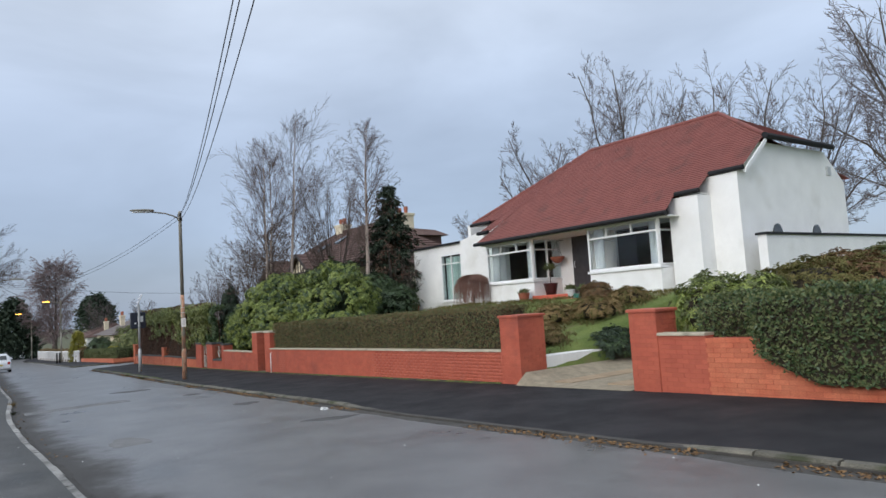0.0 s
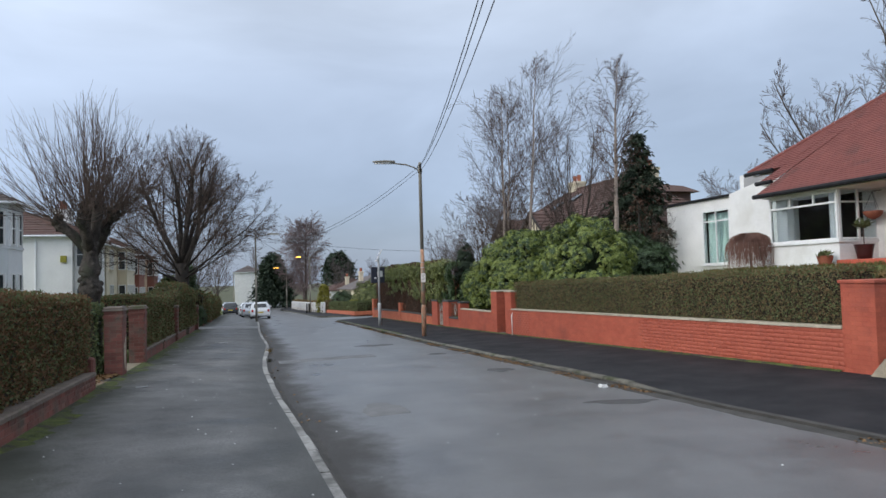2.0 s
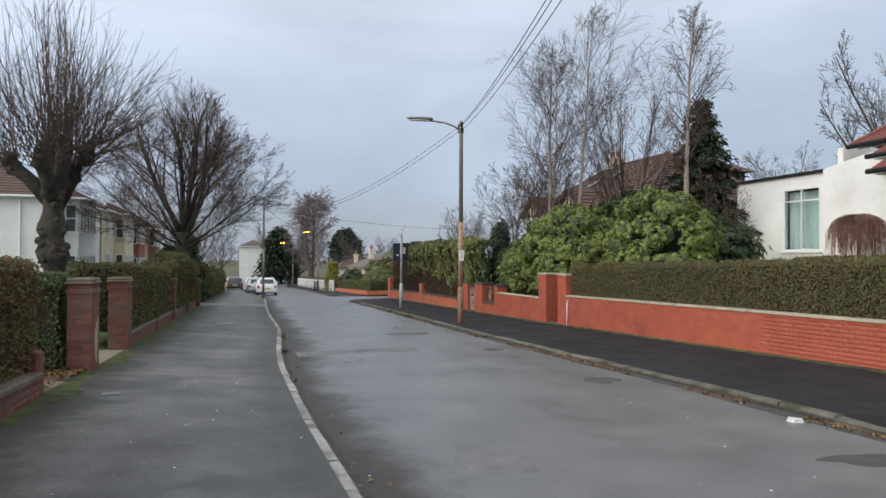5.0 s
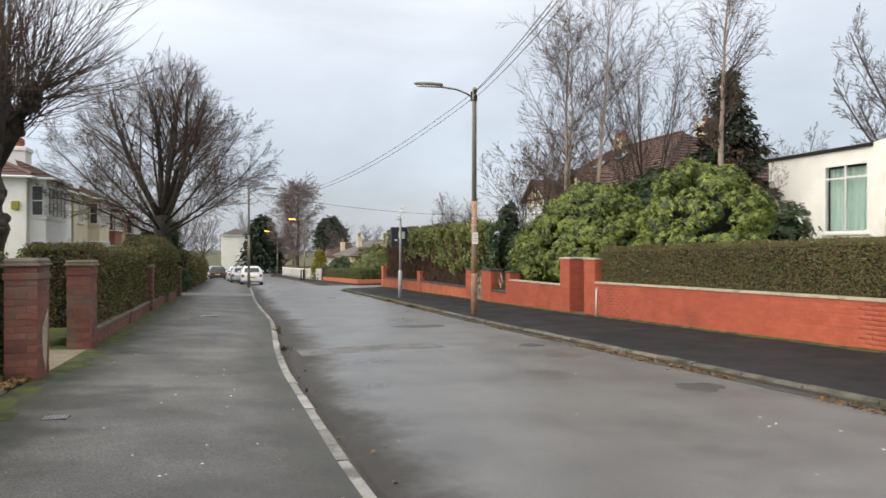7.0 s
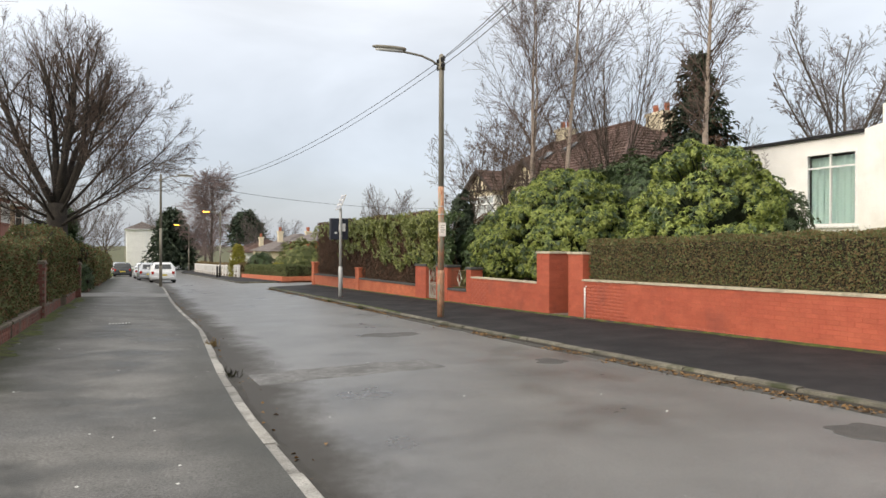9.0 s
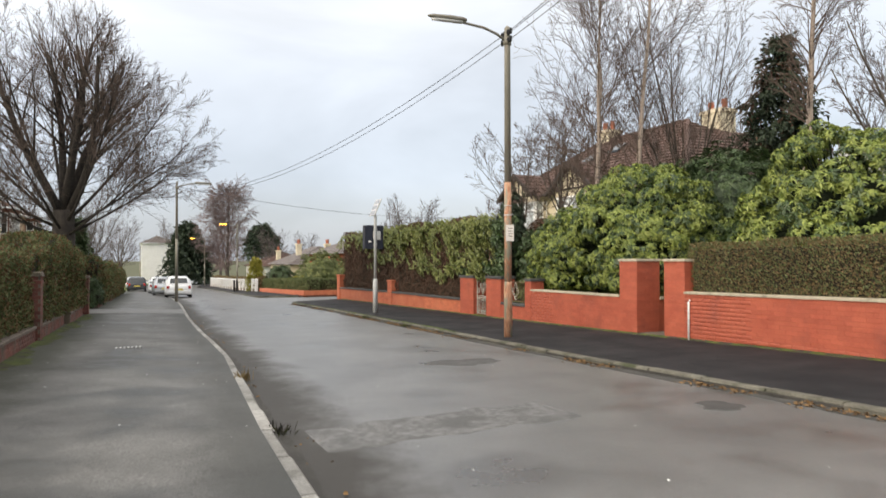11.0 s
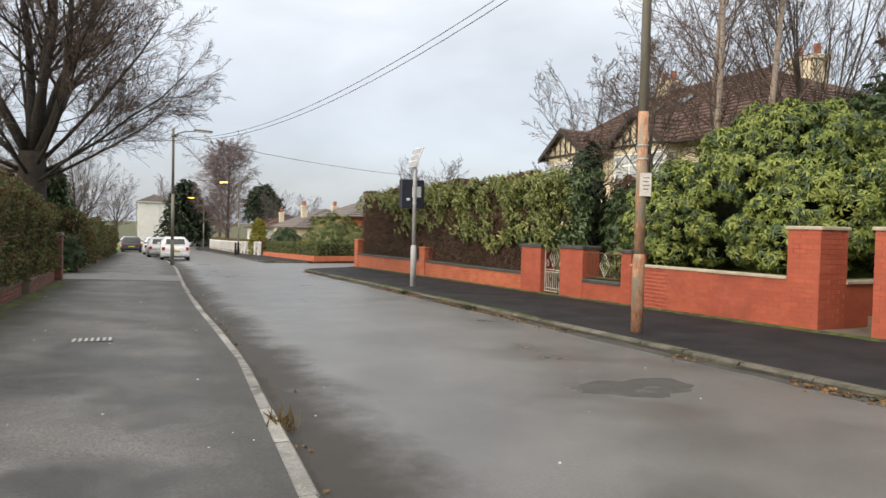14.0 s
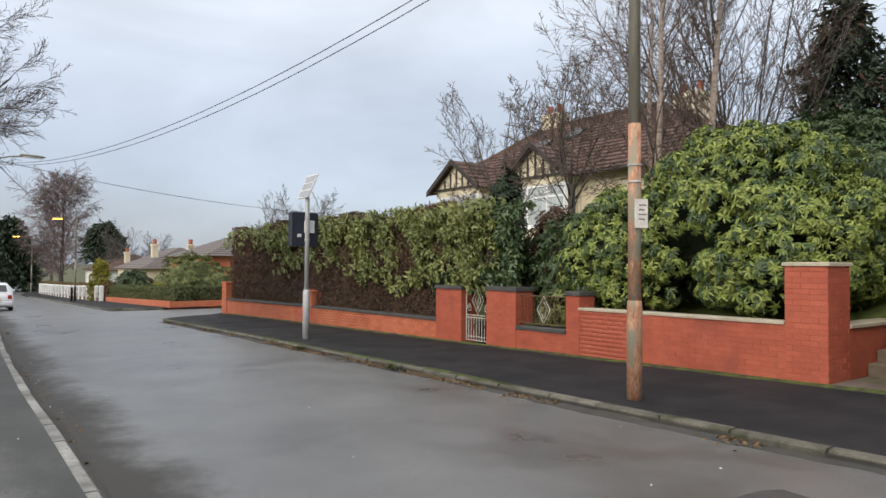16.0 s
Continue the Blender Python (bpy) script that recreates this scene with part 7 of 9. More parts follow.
# ---------- the tile-roofed house behind the laurels ----------
def tudor_house():
    h = thing("gabled_house", (18, 40, 0.5), "cream house with brown tiled roof and half-timbered gables", "house")
    h.matrix_basis = pose(0, 0, 0)
    w = Geo()
    w.box(18.3, 27, 34.0, 46.6, -0.6, 4.15)
    part("wall", w, M_CREAM, h)
    EX, EZ, RX, RZ = 17.8, 4.05, 22.6, 7.15
    for e0, e1, t0, t1 in (((EX, 33.4, EZ), (EX, 47.1, EZ), (RX, 38.2, RZ), (RX, 44.6, RZ)), ((EX, 33.4, EZ), (27.4, 33.4, EZ), (RX, 38.2, RZ), (RX, 38.2, RZ)), ((EX, 47.1, EZ), (27.4, 47.1, EZ), (RX, 44.6, RZ), (RX, 44.6, RZ)), ((27.4, 33.4, EZ), (27.4, 47.1, EZ), (RX, 38.2, RZ), (RX, 44.6, RZ))):
        r = Geo()
        slope(r, e0, e1, t0, t1, 17, 0.05)
        part("roof", r, M_TILE_BROWN, h, "brown interlocking tile roof")
    for a_, b_, r_ in (((RX, 38.2, RZ + 0.03), (RX, 44.6, RZ + 0.03), 0.11), ((RX, 38.2, RZ), (EX, 33.4, EZ + 0.05), 0.1), ((RX, 44.6, RZ), (EX, 47.1, EZ + 0.05), 0.1)):
        ridge_tiles(h, M_TILE_BROWN, a_, b_, r_)
    for y_, s_ in ((42.3, 0.5), (40.9, 0.62)):
        u0, u1 = s_, s_ + 0.13
        p = lambda u, y: (EX + (RX - EX) * u, y, EZ + (RZ - EZ) * u + 0.17)
        sk = Geo()
        q = [p(u0, y_), p(u0, y_ + 0.8), p(u1, y_ + 0.8), p(u1, y_)]
        sk.loft([[(a_, b_, c_ - 0.1) for a_, b_, c_ in q], q])
        part("skylight", sk, M_PANE, h, "flat roof skylight")
    for yc, half, xf, zt_ in ((44.6, 1.75, 17.2, 5.2), (39.9, 1.75, 17.2, 5.25)):
        # projecting bay with a gable
        b = Geo()
        b.box(xf + 0.35, 18.3, yc - half + 0.3, yc + half - 0.3, -0.6, 2.2)
        b.box(xf + 0.35, 18.3, yc - half + 0.3, yc + half - 0.3, 3.75, 4.0)
        b.box(18.0, 18.3, yc - half + 0.3, yc + half - 0.3, 2.2, 3.75)
        part("bay_wall", b, M_CREAM, h)
        window_x(h, xf + 0.42, yc - half + 0.35, yc + half - 0.35, 2.24, 3.74, -1, (yc - 0.5, yc + 0.5), (3.3,), 0.08, M_NET, True, lab="white-framed bay window")
        window_y(h, yc - half + 0.36, xf + 0.4, 18.25, 2.24, 3.74, -1, (xf + 0.8,), (3.3,), 0.08, M_NET)
        gb = Geo()
        gb.hexa([(xf + 0.3, yc - half + 0.12, 4.0), (xf + 0.42, yc - half + 0.12, 4.0), (xf + 0.42, yc + half - 0.12, 4.0), (xf + 0.3, yc + half - 0.12, 4.0)],
                [(xf + 0.3, yc - 0.02, zt_ - 0.12), (xf + 0.42, yc - 0.02, zt_ - 0.12), (xf + 0.42, yc + 0.02, zt_ - 0.12), (xf + 0.3, yc + 0.02, zt_ - 0.12)])
        part("gable", gb, M_CREAM, h, "cream half-timbered gable")
        tb = Geo()
        tb.box(xf + 0.26, xf + 0.298, yc - half + 0.1, yc + half - 0.1, 4.0, 4.09)
        for k in (-2, -1, 0, 1, 2):
            zz = zt_ - 0.1 - abs(k) * 0.4 * (zt_ - 4.0) / half
            tb.box(xf + 0.262, xf + 0.297, yc + k * 0.4 - 0.04, yc + k * 0.4 + 0.04, 4.09, max(4.12, zz - 0.12))
        part("timber", tb, M_TRIM_DK, h, "dark gable timbers")
        rr = Geo()
        back = EX + (RX - EX) * (zt_ - EZ) / (RZ - EZ)
        for s in (-1, 1):
            slope(rr, (xf, yc + s * half, 3.95), (EX + 0.05, yc + s * half, 3.95), (xf, yc, zt_), (back, yc, zt_), 6, 0.04)
        part("gable_roof", rr, M_TILE_BROWN, h)
        bg = Geo()
        for s in (-1, 1):
            bg.hexa([(xf - 0.03, yc + s * half, 3.8), (xf + 0.03, yc + s * half, 3.8), (xf + 0.03, yc, zt_ - 0.15), (xf - 0.03, yc, zt_ - 0.15)], [(xf - 0.03, yc + s * half, 4.0), (xf + 0.03, yc + s * half, 4.0), (xf + 0.03, yc, zt_ + 0.05), (xf - 0.03, yc, zt_ + 0.05)])
        part("bargeboard", bg, M_TRIM_DK, h)
    gt = Geo()
    gt.tube([(EX - 0.03, 33.4, EZ - 0.06), (EX - 0.03, 47.1, EZ - 0.06)], 0.06, 8)
    gt.tube([(EX, 33.36, EZ - 0.06), (27.4, 33.36, EZ - 0.06)], 0.06, 8)
    part("gutter", gt, M_TRIM_DK, h)
    chimney(h, 22.8, 44.1, 6.0, 7.75, M_CREAM, 0.4, 0.45, 2)
    chimney(h, 24.1, 37.9, 5.6, 7.7, M_CREAM, 0.45, 0.6, 2)
    window_y(h, 34.0, 19.2, 20.4, 2.3, 3.6, -1, (19.8,))
    # tile-hung dormer on the back slope
    dm = Geo()
    dm.box(23.2, 26.5, 37.0, 42.0, 4.3, 6.15)
    part("dormer", dm, M_TILE_BROWN, h, "tile-hung rear dormer")
    dr = Geo()
    dr.hexa([(22.9, 36.6, 6.154), (26.9, 36.6, 6.154), (26.9, 42.4, 6.154), (22.9, 42.4, 6.154)], [(23.3, 37.4, 6.75), (26.3, 37.4, 6.6), (26.3, 41.6, 6.6), (23.3, 41.6, 6.75)])
    part("dormer_roof", dr, M_TILE_BROWN, h)
    return h


tudor_house()


# ---------- houses on the left ----------
def villa(name, label, y0, y1, x, depth, eave, base, wall_m, roof_m, bays, lights, ridge_h=2.6, chims=(), stone=None):
    """Two-storey house facing +x. bays: square bays (y0, y1, how far they stand out); lights: (y0, y1) of window groups in the flat wall."""
    h = thing(name, (x - depth / 2, (y0 + y1) / 2, base), label, "house", "houses on the left")
    h.matrix_basis = pose(0, 0, 0)
    w = Geo()
    w.box(x - depth, x, y0, y1, base - 0.6, eave)
    part("wall", w, wall_m, h)
    floors = ((eave - 3.9, eave - 2.62), (eave - 1.6, eave - 0.32))
    trim = Geo()
    trim.box(x, x + 0.05, y0, y1, eave - 0.2, eave - 0.1)
    trim.box(x - depth, x + 0.04, y0 - 0.04, y0, eave - 0.2, eave - 0.1)
    part("band_course", trim, wall_m, h)
    o = 0.3
    for a, b, pr in bays:
        g = Geo()
        g.box(x - 0.1, x + pr, a, b, base - 0.6, eave - 0.01)
        for z_ in (eave - 1.72, eave - 4.02):
            g.box(x - 0.05, x + pr + 0.05, a - 0.05, b + 0.05, z_, z_ + 0.1)
        g.box(x - 0.05, x + pr + 0.06, a - 0.06, b + 0.06, eave - 0.2, eave - 0.08)
        part("square_bay", g, stone or wall_m, h)
        n = max(2, round((b - a) / 0.75))
        for z0, z1 in floors:
            m = x + pr * 0.5
            window_y(h, a, m - 0.24, m + 0.24, z0, z1, -1, (), ((z0 + z1) / 2,), 0.055)
            for k in range(n):
                c = a + (b - a) * (k + 0.5) / n
                window_x(h, x + pr, c - 0.24, c + 0.24, z0, z1, 1, (), ((z0 + z1) / 2,), 0.055, None, False)
        r = Geo()
        slope(r, (x + pr + o, a - o, eave), (x + pr + o, b + o, eave), (x - 0.6, a + 0.3, eave + 0.75), (x - 0.6, b - 0.3, eave + 0.75), 6, 0.04)
        slope(r, (x - 0.2, a - o, eave), (x + pr + o, a - o, eave), (x - 0.6, a + 0.3, eave + 0.75), (x - 0.6, a + 0.3, eave + 0.75), 6, 0.04)
        slope(r, (x - 0.2, b + o, eave), (x + pr + o, b + o, eave), (x - 0.6, b - 0.3, eave + 0.75), (x - 0.6, b - 0.3, eave + 0.75), 6, 0.04)
        part("bay_roof", r, roof_m, h)
        e = Geo()
        e.tube([(x + 0.1, a - o, eave - 0.05), (x + pr + o, a - o, eave - 0.05), (x + pr + o, b + o, eave - 0.05)], 0.06, 6)
        part("bay_gutter", e, M_GREYWHITE, h)
    for a, b in lights:
        n = max(1, round((b - a) / 0.7))
        for z0, z1 in floors:
            for k in range(n):
                c = a + (b - a) * (k + 0.5) / n
                window_x(h, x, c - 0.24, c + 0.24, z0, z1, 1, (), ((z0 + z1) / 2,), 0.055, None, False)
            sl = Geo()
            sl.box(x, x + 0.1, a - 0.1, b + 0.1, z0 - 0.1, z0 - 0.02, 0.01)
            part("window_sill", sl, wall_m, h)
    r = Geo()
    rx = x - depth / 2
    hip = min(depth / 2, (y1 - y0) / 2 - 0.2)
    zr_ = eave + ridge_h
    for e0, e1, t0, t1 in (((x + o, y0 - o, eave), (x + o, y1 + o, eave), (rx, y0 + hip, zr_), (rx, y1 - hip, zr_)), ((x - depth - o, y0 - o, eave), (x - depth - o, y1 + o, eave), (rx, y0 + hip, zr_), (rx, y1 - hip, zr_)),
                           ((x - depth - o, y0 - o, eave), (x + o, y0 - o, eave), (rx, y0 + hip, zr_), (rx, y0 + hip, zr_)), ((x - depth - o, y1 + o, eave), (x + o, y1 + o, eave), (rx, y1 - hip, zr_), (rx, y1 - hip, zr_))):
        slope(r, e0, e1, t0, t1, 14, 0.04)
    part("roof", r, roof_m, h, "tiled hipped roof")
    for a_, b_ in (((rx, y0 + hip, zr_ + 0.02), (x + o, y0 - o, eave + 0.05)), ((rx, y1 - hip, zr_ + 0.02), (x + o, y1 + o, eave + 0.05)), ((rx, y0 + hip, zr_ + 0.02), (rx, y1 - hip + 0.01, zr_ + 0.02))):
        ridge_tiles(h, roof_m, a_, b_, 0.09)
    gt = Geo()
    gt.tube([(x + o, y0 - o, eave - 0.05), (x + o, y1 + o, eave - 0.05)], 0.06, 6)
    gt.tube([(x - depth, y0 - o, eave - 0.05), (x + o, y0 - o, eave - 0.05)], 0.06, 6)
    gt.tube([(x - 1.6, y0 - 0.05, eave - 0.1), (x - 1.6, y0 - 0.05, base)], 0.04, 6)
    part("gutter", gt, M_GREYWHITE, h)
    so = Geo()
    so.box(x - depth - o + 0.05, x + o - 0.05, y0 - o + 0.05, y1 + o - 0.05, eave - 0.06, eave - 0.015)
    part("soffit", so, M_GREYWHITE, h)
    for cx, cy, cz in chims:
        chimney(h, cx, cy, eave + 0.4, cz, stone or wall_m, 0.36, 0.55, 4)
    return h


villa("white_villa", "two-storey pale grey rendered house with square bays", 19.0, 32.75, -8.3, 9, 4.65, zg(29), M_GREYWHITE, M_TILE_GREY, [(19.3, 21.0, 0.65), (31.0, 32.75, 0.65)], [(22.6, 24.7), (27.9, 30.0)], 2.2, ((-13, 26, 7.4),))
hv = villa("white_villa", "white two-storey house with brown tiled roof and tall chimney", 40.5, 49.3, -7.5, 9, 4.08, zg(44), M_WHITE, M_TILE_BROWN, [(41.0, 44.7, 0.6)], [(46.3, 47.7)], 2.1, ((-8.75, 44.6, 5.75),))
g = Geo()
g.box(-8.02, -7.74, 40.4, 40.498, 2.72, 3.05, 0.02)
part("alarm_box", g, M_GOLD, hv, "yellow alarm box")
villa("cream_villa", "cream two-storey house with brown tiled roof", 49.9, 58.8, -7.5, 9, 4.2, zg(54), M_CREAM, M_TILE_BROWN, [(54.2, 58.0, 0.6)], [(51.0, 52.4)], 2.1, ())
villa("sandstone_villa", "brown sandstone house with red stone bays", 60.4, 77.0, -7.6, 9, 4.0, zg(68), M_SAND, M_TILE_BROWN, [(61.3, 64.8, 0.6), (72.0, 75.4, 0.6)], [(66.5, 68.6)], 2.3, (), M_REDSTONE)
villa("white_end_house", "white house at the end of the street", 134, 150, 5.0, 4.6, 3.6, zg(140), M_WHITE, M_TILE_GREY, [(136, 139, 0.6)], [(142, 145)], 1.2, ())
def low_house(name, label, x0, x1, y0, y1, base, eave, ridge, wall_m, roof_m, chims=()):
    h = thing(name, ((x0 + x1) / 2, (y0 + y1) / 2, base), label, "house", "houses beyond the junction")
    h.matrix_basis = pose(0, 0, 0)
    w = Geo()
    w.box(x0, x1, y0, y1, base - 0.5, eave)
    part("wall", w, wall_m, h)
    r = Geo()
    rx, hip = (x0 + x1) / 2, min((x1 - x0) / 2, (y1 - y0) / 2 - 0.1)
    o = 0.4
    for e0, e1, t0, t1 in (((x0 - o, y0 - o, eave), (x0 - o, y1 + o, eave), (rx, y0 + hip, ridge), (rx, y1 - hip, ridge)), ((x1 + o, y0 - o, eave), (x1 + o, y1 + o, eave), (rx, y0 + hip, ridge), (rx, y1 - hip, ridge)),
                           ((x0 - o, y0 - o, eave), (x1 + o, y0 - o, eave), (rx, y0 + hip, ridge), (rx, y0 + hip, ridge)), ((x0 - o, y1 + o, eave), (x1 + o, y1 + o, eave), (rx, y1 - hip, ridge), (rx, y1 - hip, ridge))):
        slope(r, e0, e1, t0, t1, 12, 0.04)
    part("roof", r, roof_m, h)
    for k in range(2):
        m_ = y0 + (y1 - y0) * (0.3 + 0.4 * k)
        window_x(h, x0, m_ - 0.7, m_ + 0.7, base + 0.9, base + 2.1, -1, (m_,))
        m_ = x0 + (x1 - x0) * (0.3 + 0.4 * k)
        window_y(h, y0, m_ - 0.7, m_ + 0.7, base + 0.9, base + 2.1, -1, (m_,))
    for cx, cy in chims:
        chimney(h, cx, cy, ridge - 1.0, ridge + 0.2, M_CREAM, 0.25, 0.3, 2)
    return h


low_house("far_bungalow", "grey-roofed bungalow with white chimneys beyond the junction", 14.0, 22, 84, 95, zg(88), zg(88) + 2.6, zg(88) + 4.6, M_CREAM, M_TILE_GREY, ((15.4, 86.5), (18, 84.6)))
low_house("far_bungalow", "brown-roofed bungalow further along the street", 13.5, 21, 100, 111, zg(105), zg(105) + 2.6, zg(105) + 4.4, M_WHITE, M_TILE_BROWN, ((16, 101),))
low_house("brick_house", "red brick house with dark roof across the side road", 14.8, 23.5, 69.0, 79, zg(69), zg(69) + 3.1, zg(69) + 5.0, M_BRICK_NEW, M_TILE_GREY, ())


# hedge and wall at the far corner
g = Geo()
wall_core(g, 9.75, 10.0, 58.9, 76.5, zg(58.9) + 0.3, zg(76.5) + 0.3)
g.box(10.0, 17.0, 58.9, 59.15, zg(59) - 0.3, zg(59) + 0.3)
setting("corner_wall", g, M_BRICK_NEW, "very low orange brick wall at the corner garden", "wall")
hedge("corner_hedge", "neat low clipped hedge round the corner garden", lambda y: 10.02, 0.8, 58.95, 76.4, lambda y: zg(y) + 0.25, lambda y: zg(y) + 1.05, M_HEDGE_GR, 420, 0.11, 19)
hh = hedge("corner_hedge", "neat low clipped hedge along the side road", lambda y: 10.9, 6.0, 59.2, 60.0, lambda y: zg(y) + 0.25, lambda y: zg(y) + 1.05, M_HEDGE_GR, 420, 0.11, 20)

# white post fence beyond
fence = thing("post_fence", (9.4, 77, zg(77)), "white posts with low brown hedge between them", "fence")
fence.matrix_basis = pose(0, 0, 0)
post = Geo()
post.box(-0.13, 0.13, -0.13, 0.13, -0.3, 1.05, 0.02)
post.loft([[(a * 0.16, b * 0.16, 1.0) for a, b in ((-1, -1), (1, -1), (1, 1), (-1, 1))], [(a * 0.16, b * 0.16, 1.06) for a, b in ((-1, -1), (1, -1), (1, 1), (-1, 1))], [(a * 0.02, b * 0.02, 1.14) for a, b in ((-1, -1), (1, -1), (1, 1), (-1, 1))]])
pm = post.mesh("post")
pm.materials.append(M_WHITE)
for k in range(20):
    y_ = 77 + k * 1.75
    o_ = new("post", pm)
    o_.parent = fence
    o_.location = (9.55 - 0.02 * (y_ - 77), y_, zg(y_))
rl = Geo()
for k in range(19):
    y_ = 77 + k * 1.75
    a_, b_ = 9.55 - 0.02 * (y_ - 77), 9.55 - 0.02 * (y_ + 1.75 - 77)
    rl.hexa([(a_ - 0.06, y_, zg(y_) - 0.2), (a_ + 0.06, y_, zg(y_) - 0.2), (b_ + 0.06, y_ + 1.75, zg(y_ + 1.75) - 0.2), (b_ - 0.06, y_ + 1.75, zg(y_ + 1.75) - 0.2)], [(a_ - 0.06, y_, zg(y_) + 0.22), (a_ + 0.06, y_, zg(y_) + 0.22), (b_ + 0.06, y_ + 1.75, zg(y_ + 1.75) + 0.22), (b_ - 0.06, y_ + 1.75, zg(y_ + 1.75) + 0.22)])
part("low_wall", rl, M_OLDCOPE, fence)
hedge("fence_hedge", "low brown hedge behind white fence posts", lambda y: 9.85 - 0.02 * (y - 77), 0.9, 77.5, 112, lambda y: zg(y) - 0.1, lambda y: zg(y) + 1.15, M_HEDGE_BR, 130, 0.2, 23, rough=0.15)


# ---------- street furniture ----------
def lamp_post(loc, h, arm, label, lit=False, rust=True, group="street lamps", slim=1.0, head_down=0.0, side=-1):
    t = thing("street_lamp", loc, label, "street lamp", group)
    g = Geo()
    g.lathe((0, 0, -0.2), [(0.09 * slim, 0), (0.09 * slim, 1.25), (0.085 * slim, 1.3), (0.078 * slim, 1.36)], 14)
    part("base", g, M_RUST if rust else M_STEEL, t, smooth=True)
    g = Geo()
    g.lathe((0, 0, 1.15), [(0.077 * slim, 0), (0.074 * slim, 2.1), (0.07 * slim, 2.1)], 14)
    part("lower_shaft", g, M_RUST if rust else M_STEEL, t, smooth=True)
    g = Geo()
    g.lathe((0, 0, 3.24), [(0.071 * slim, 0), (0.062 * slim, h - 3.3), (0.062 * slim, h - 3.24), (0.03, h - 3.2)], 14)
    part("shaft", g, M_STEEL, t, smooth=True)
    g = Geo()
    s = side
    g.tube([(0, 0, h - 0.3), (s * 0.25, 0, h - 0.16), (s * 0.55, 0, h - 0.07), (s * arm * 0.75, 0, h - 0.02), (s * arm, 0, h)], 0.028, 8)
    g.tube([(0, 0, h - 0.36), (0, 0, h - 0.22)], 0.085, 12)
    part("arm", g, M_STEEL, t, smooth=True)
    hd = Geo()
    x0 = s * arm * 0.62
    rings = []
    for u, wd, ht in ((0, 0.03, 0.03), (0.06, 0.065, 0.05), (0.35, 0.075, 0.06), (0.75, 0.06, 0.045), (0.86, 0.02, 0.02)):
        rings.append([(x0 + s * u, wd * math.cos(a), h + 0.03 - 0.03 * u + ht * math.sin(a)) for a in [2 * math.pi * k / 10 for k in range(10)]])
    hd.loft(rings)
    head = part("lantern", hd, M_STEEL, t, smooth=True)
    ln_ = Geo()
    ln_.loft([[(x0 + s * u, w_ * math.cos(a), h - 0.025 - 0.03 * u + 0.035 * math.sin(a)) for a in [2 * math.pi * k / 10 for k in range(10)]] for u, w_ in ((0.1, 0.04), (0.3, 0.062), (0.65, 0.05), (0.78, 0.02))])
    part("bowl", ln_, M_LAMP if lit else M_GREYBOX, head, "glowing amber lamp bowl" if lit else "unlit grey lamp bowl", smooth=True)
    return t


LZ = zg(27.1) - 0.03
lp = lamp_post((6.97, 27.36, LZ), 6.52, 1.55, "tall street lamp post, grey above and rust-worn below")
g = Geo()
for z_ in (6.36, 6.2):
    g.tube([(-0.02, -0.2, z_), (-0.02, 0.2, z_)], 0.02, 6)
    for y_ in (-0.18, -0.06, 0.08, 0.18):
        g.lathe((-0.02, y_, z_ + 0.01), [(0.02, 0), (0.035, 0.03), (0.03, 0.08), (0.015, 0.1)], 8)
part("insulator", g, M_BLACK, lp, "small cable bracket with insulators")
g = Geo()
g.tube([(0, 0, 2.55), (0, 0, 2.57)], 0.09, 12), g.tube([(0, 0, 2.75), (0, 0, 2.765)], 0.088, 12)
part("strap", g, M_GALV, lp)
nt_ = thing("paper_notice", (6.97, 27.36, LZ + 2.18), "weathered white paper notice strapped to the lamp post", "notice")
nt_.rotation_euler = (0, 0, radians(-20))
g = Geo()
g.box(-0.06, 0.11, -0.105, -0.095, -0.17, 0.17)
part("sheet", g, M_PAPER, nt_)
g = Geo()
for k in range(4):
    g.box(-0.01, 0.09 - 0.02 * (k % 2), -0.1065, -0.1052, 0.09 - k * 0.055, 0.105 - k * 0.055)
part("print_bar", g, M_OLDCOPE, nt_, "faded unreadable print")

lamp_post((1.7, 52.6, zg(52.6) - 0.03), 6.2, 1.4, "grey street lamp standing at the kerb", False, False, slim=0.9, side=1)
lamp_post((9.05, 86, zg(86)), 6.7, 1.5, "street lamp glowing amber beyond the junction", True, False)
lamp_post((8.4, 115, zg(115)), 6.6, 1.9, "distant street lamp glowing amber", True, False)
lamp_post((0.2, 140, zg(140)), 6.4, 1.2, "far street lamp glowing amber", True, False, side=1)

# solar-powered speed sign, seen from behind
SX, SY = 7.35, 37.2
sg = thing("speed_sign", (SX, SY, zg(SY) - 0.02), "solar-powered speed sign on a galvanised pole, seen from behind", "road sign")
g = Geo()
g.lathe((0, 0, -0.2), [(0.085, 0), (0.085, 1.3), (0.06, 1.36)], 14)
g.lathe((0, 0, 1.15), [(0.055, 0), (0.052, 2.2), (0.05, 2.22)], 14)
part("pole", g, M_GALV, sg, smooth=True)
g = Geo()
g.box(-0.38, 0.33, 0.07, 0.26, 2.2, 3.02, 0.025)
enc = part("enclosure", g, M_NAVY, sg, "dark blue sign enclosure")
g = Geo()
g.box(-0.06, 0.2, 0.0, 0.066, 2.52, 2.82, 0.02)
part("control_box", g, M_GREYBOX, enc, "pale grey control box")
g = Geo()
g.box(-0.22, -0.12, 0.062, 0.068, 2.42, 2.49)
part("rating_label", g, M_LITTER, enc, "small white sticker")
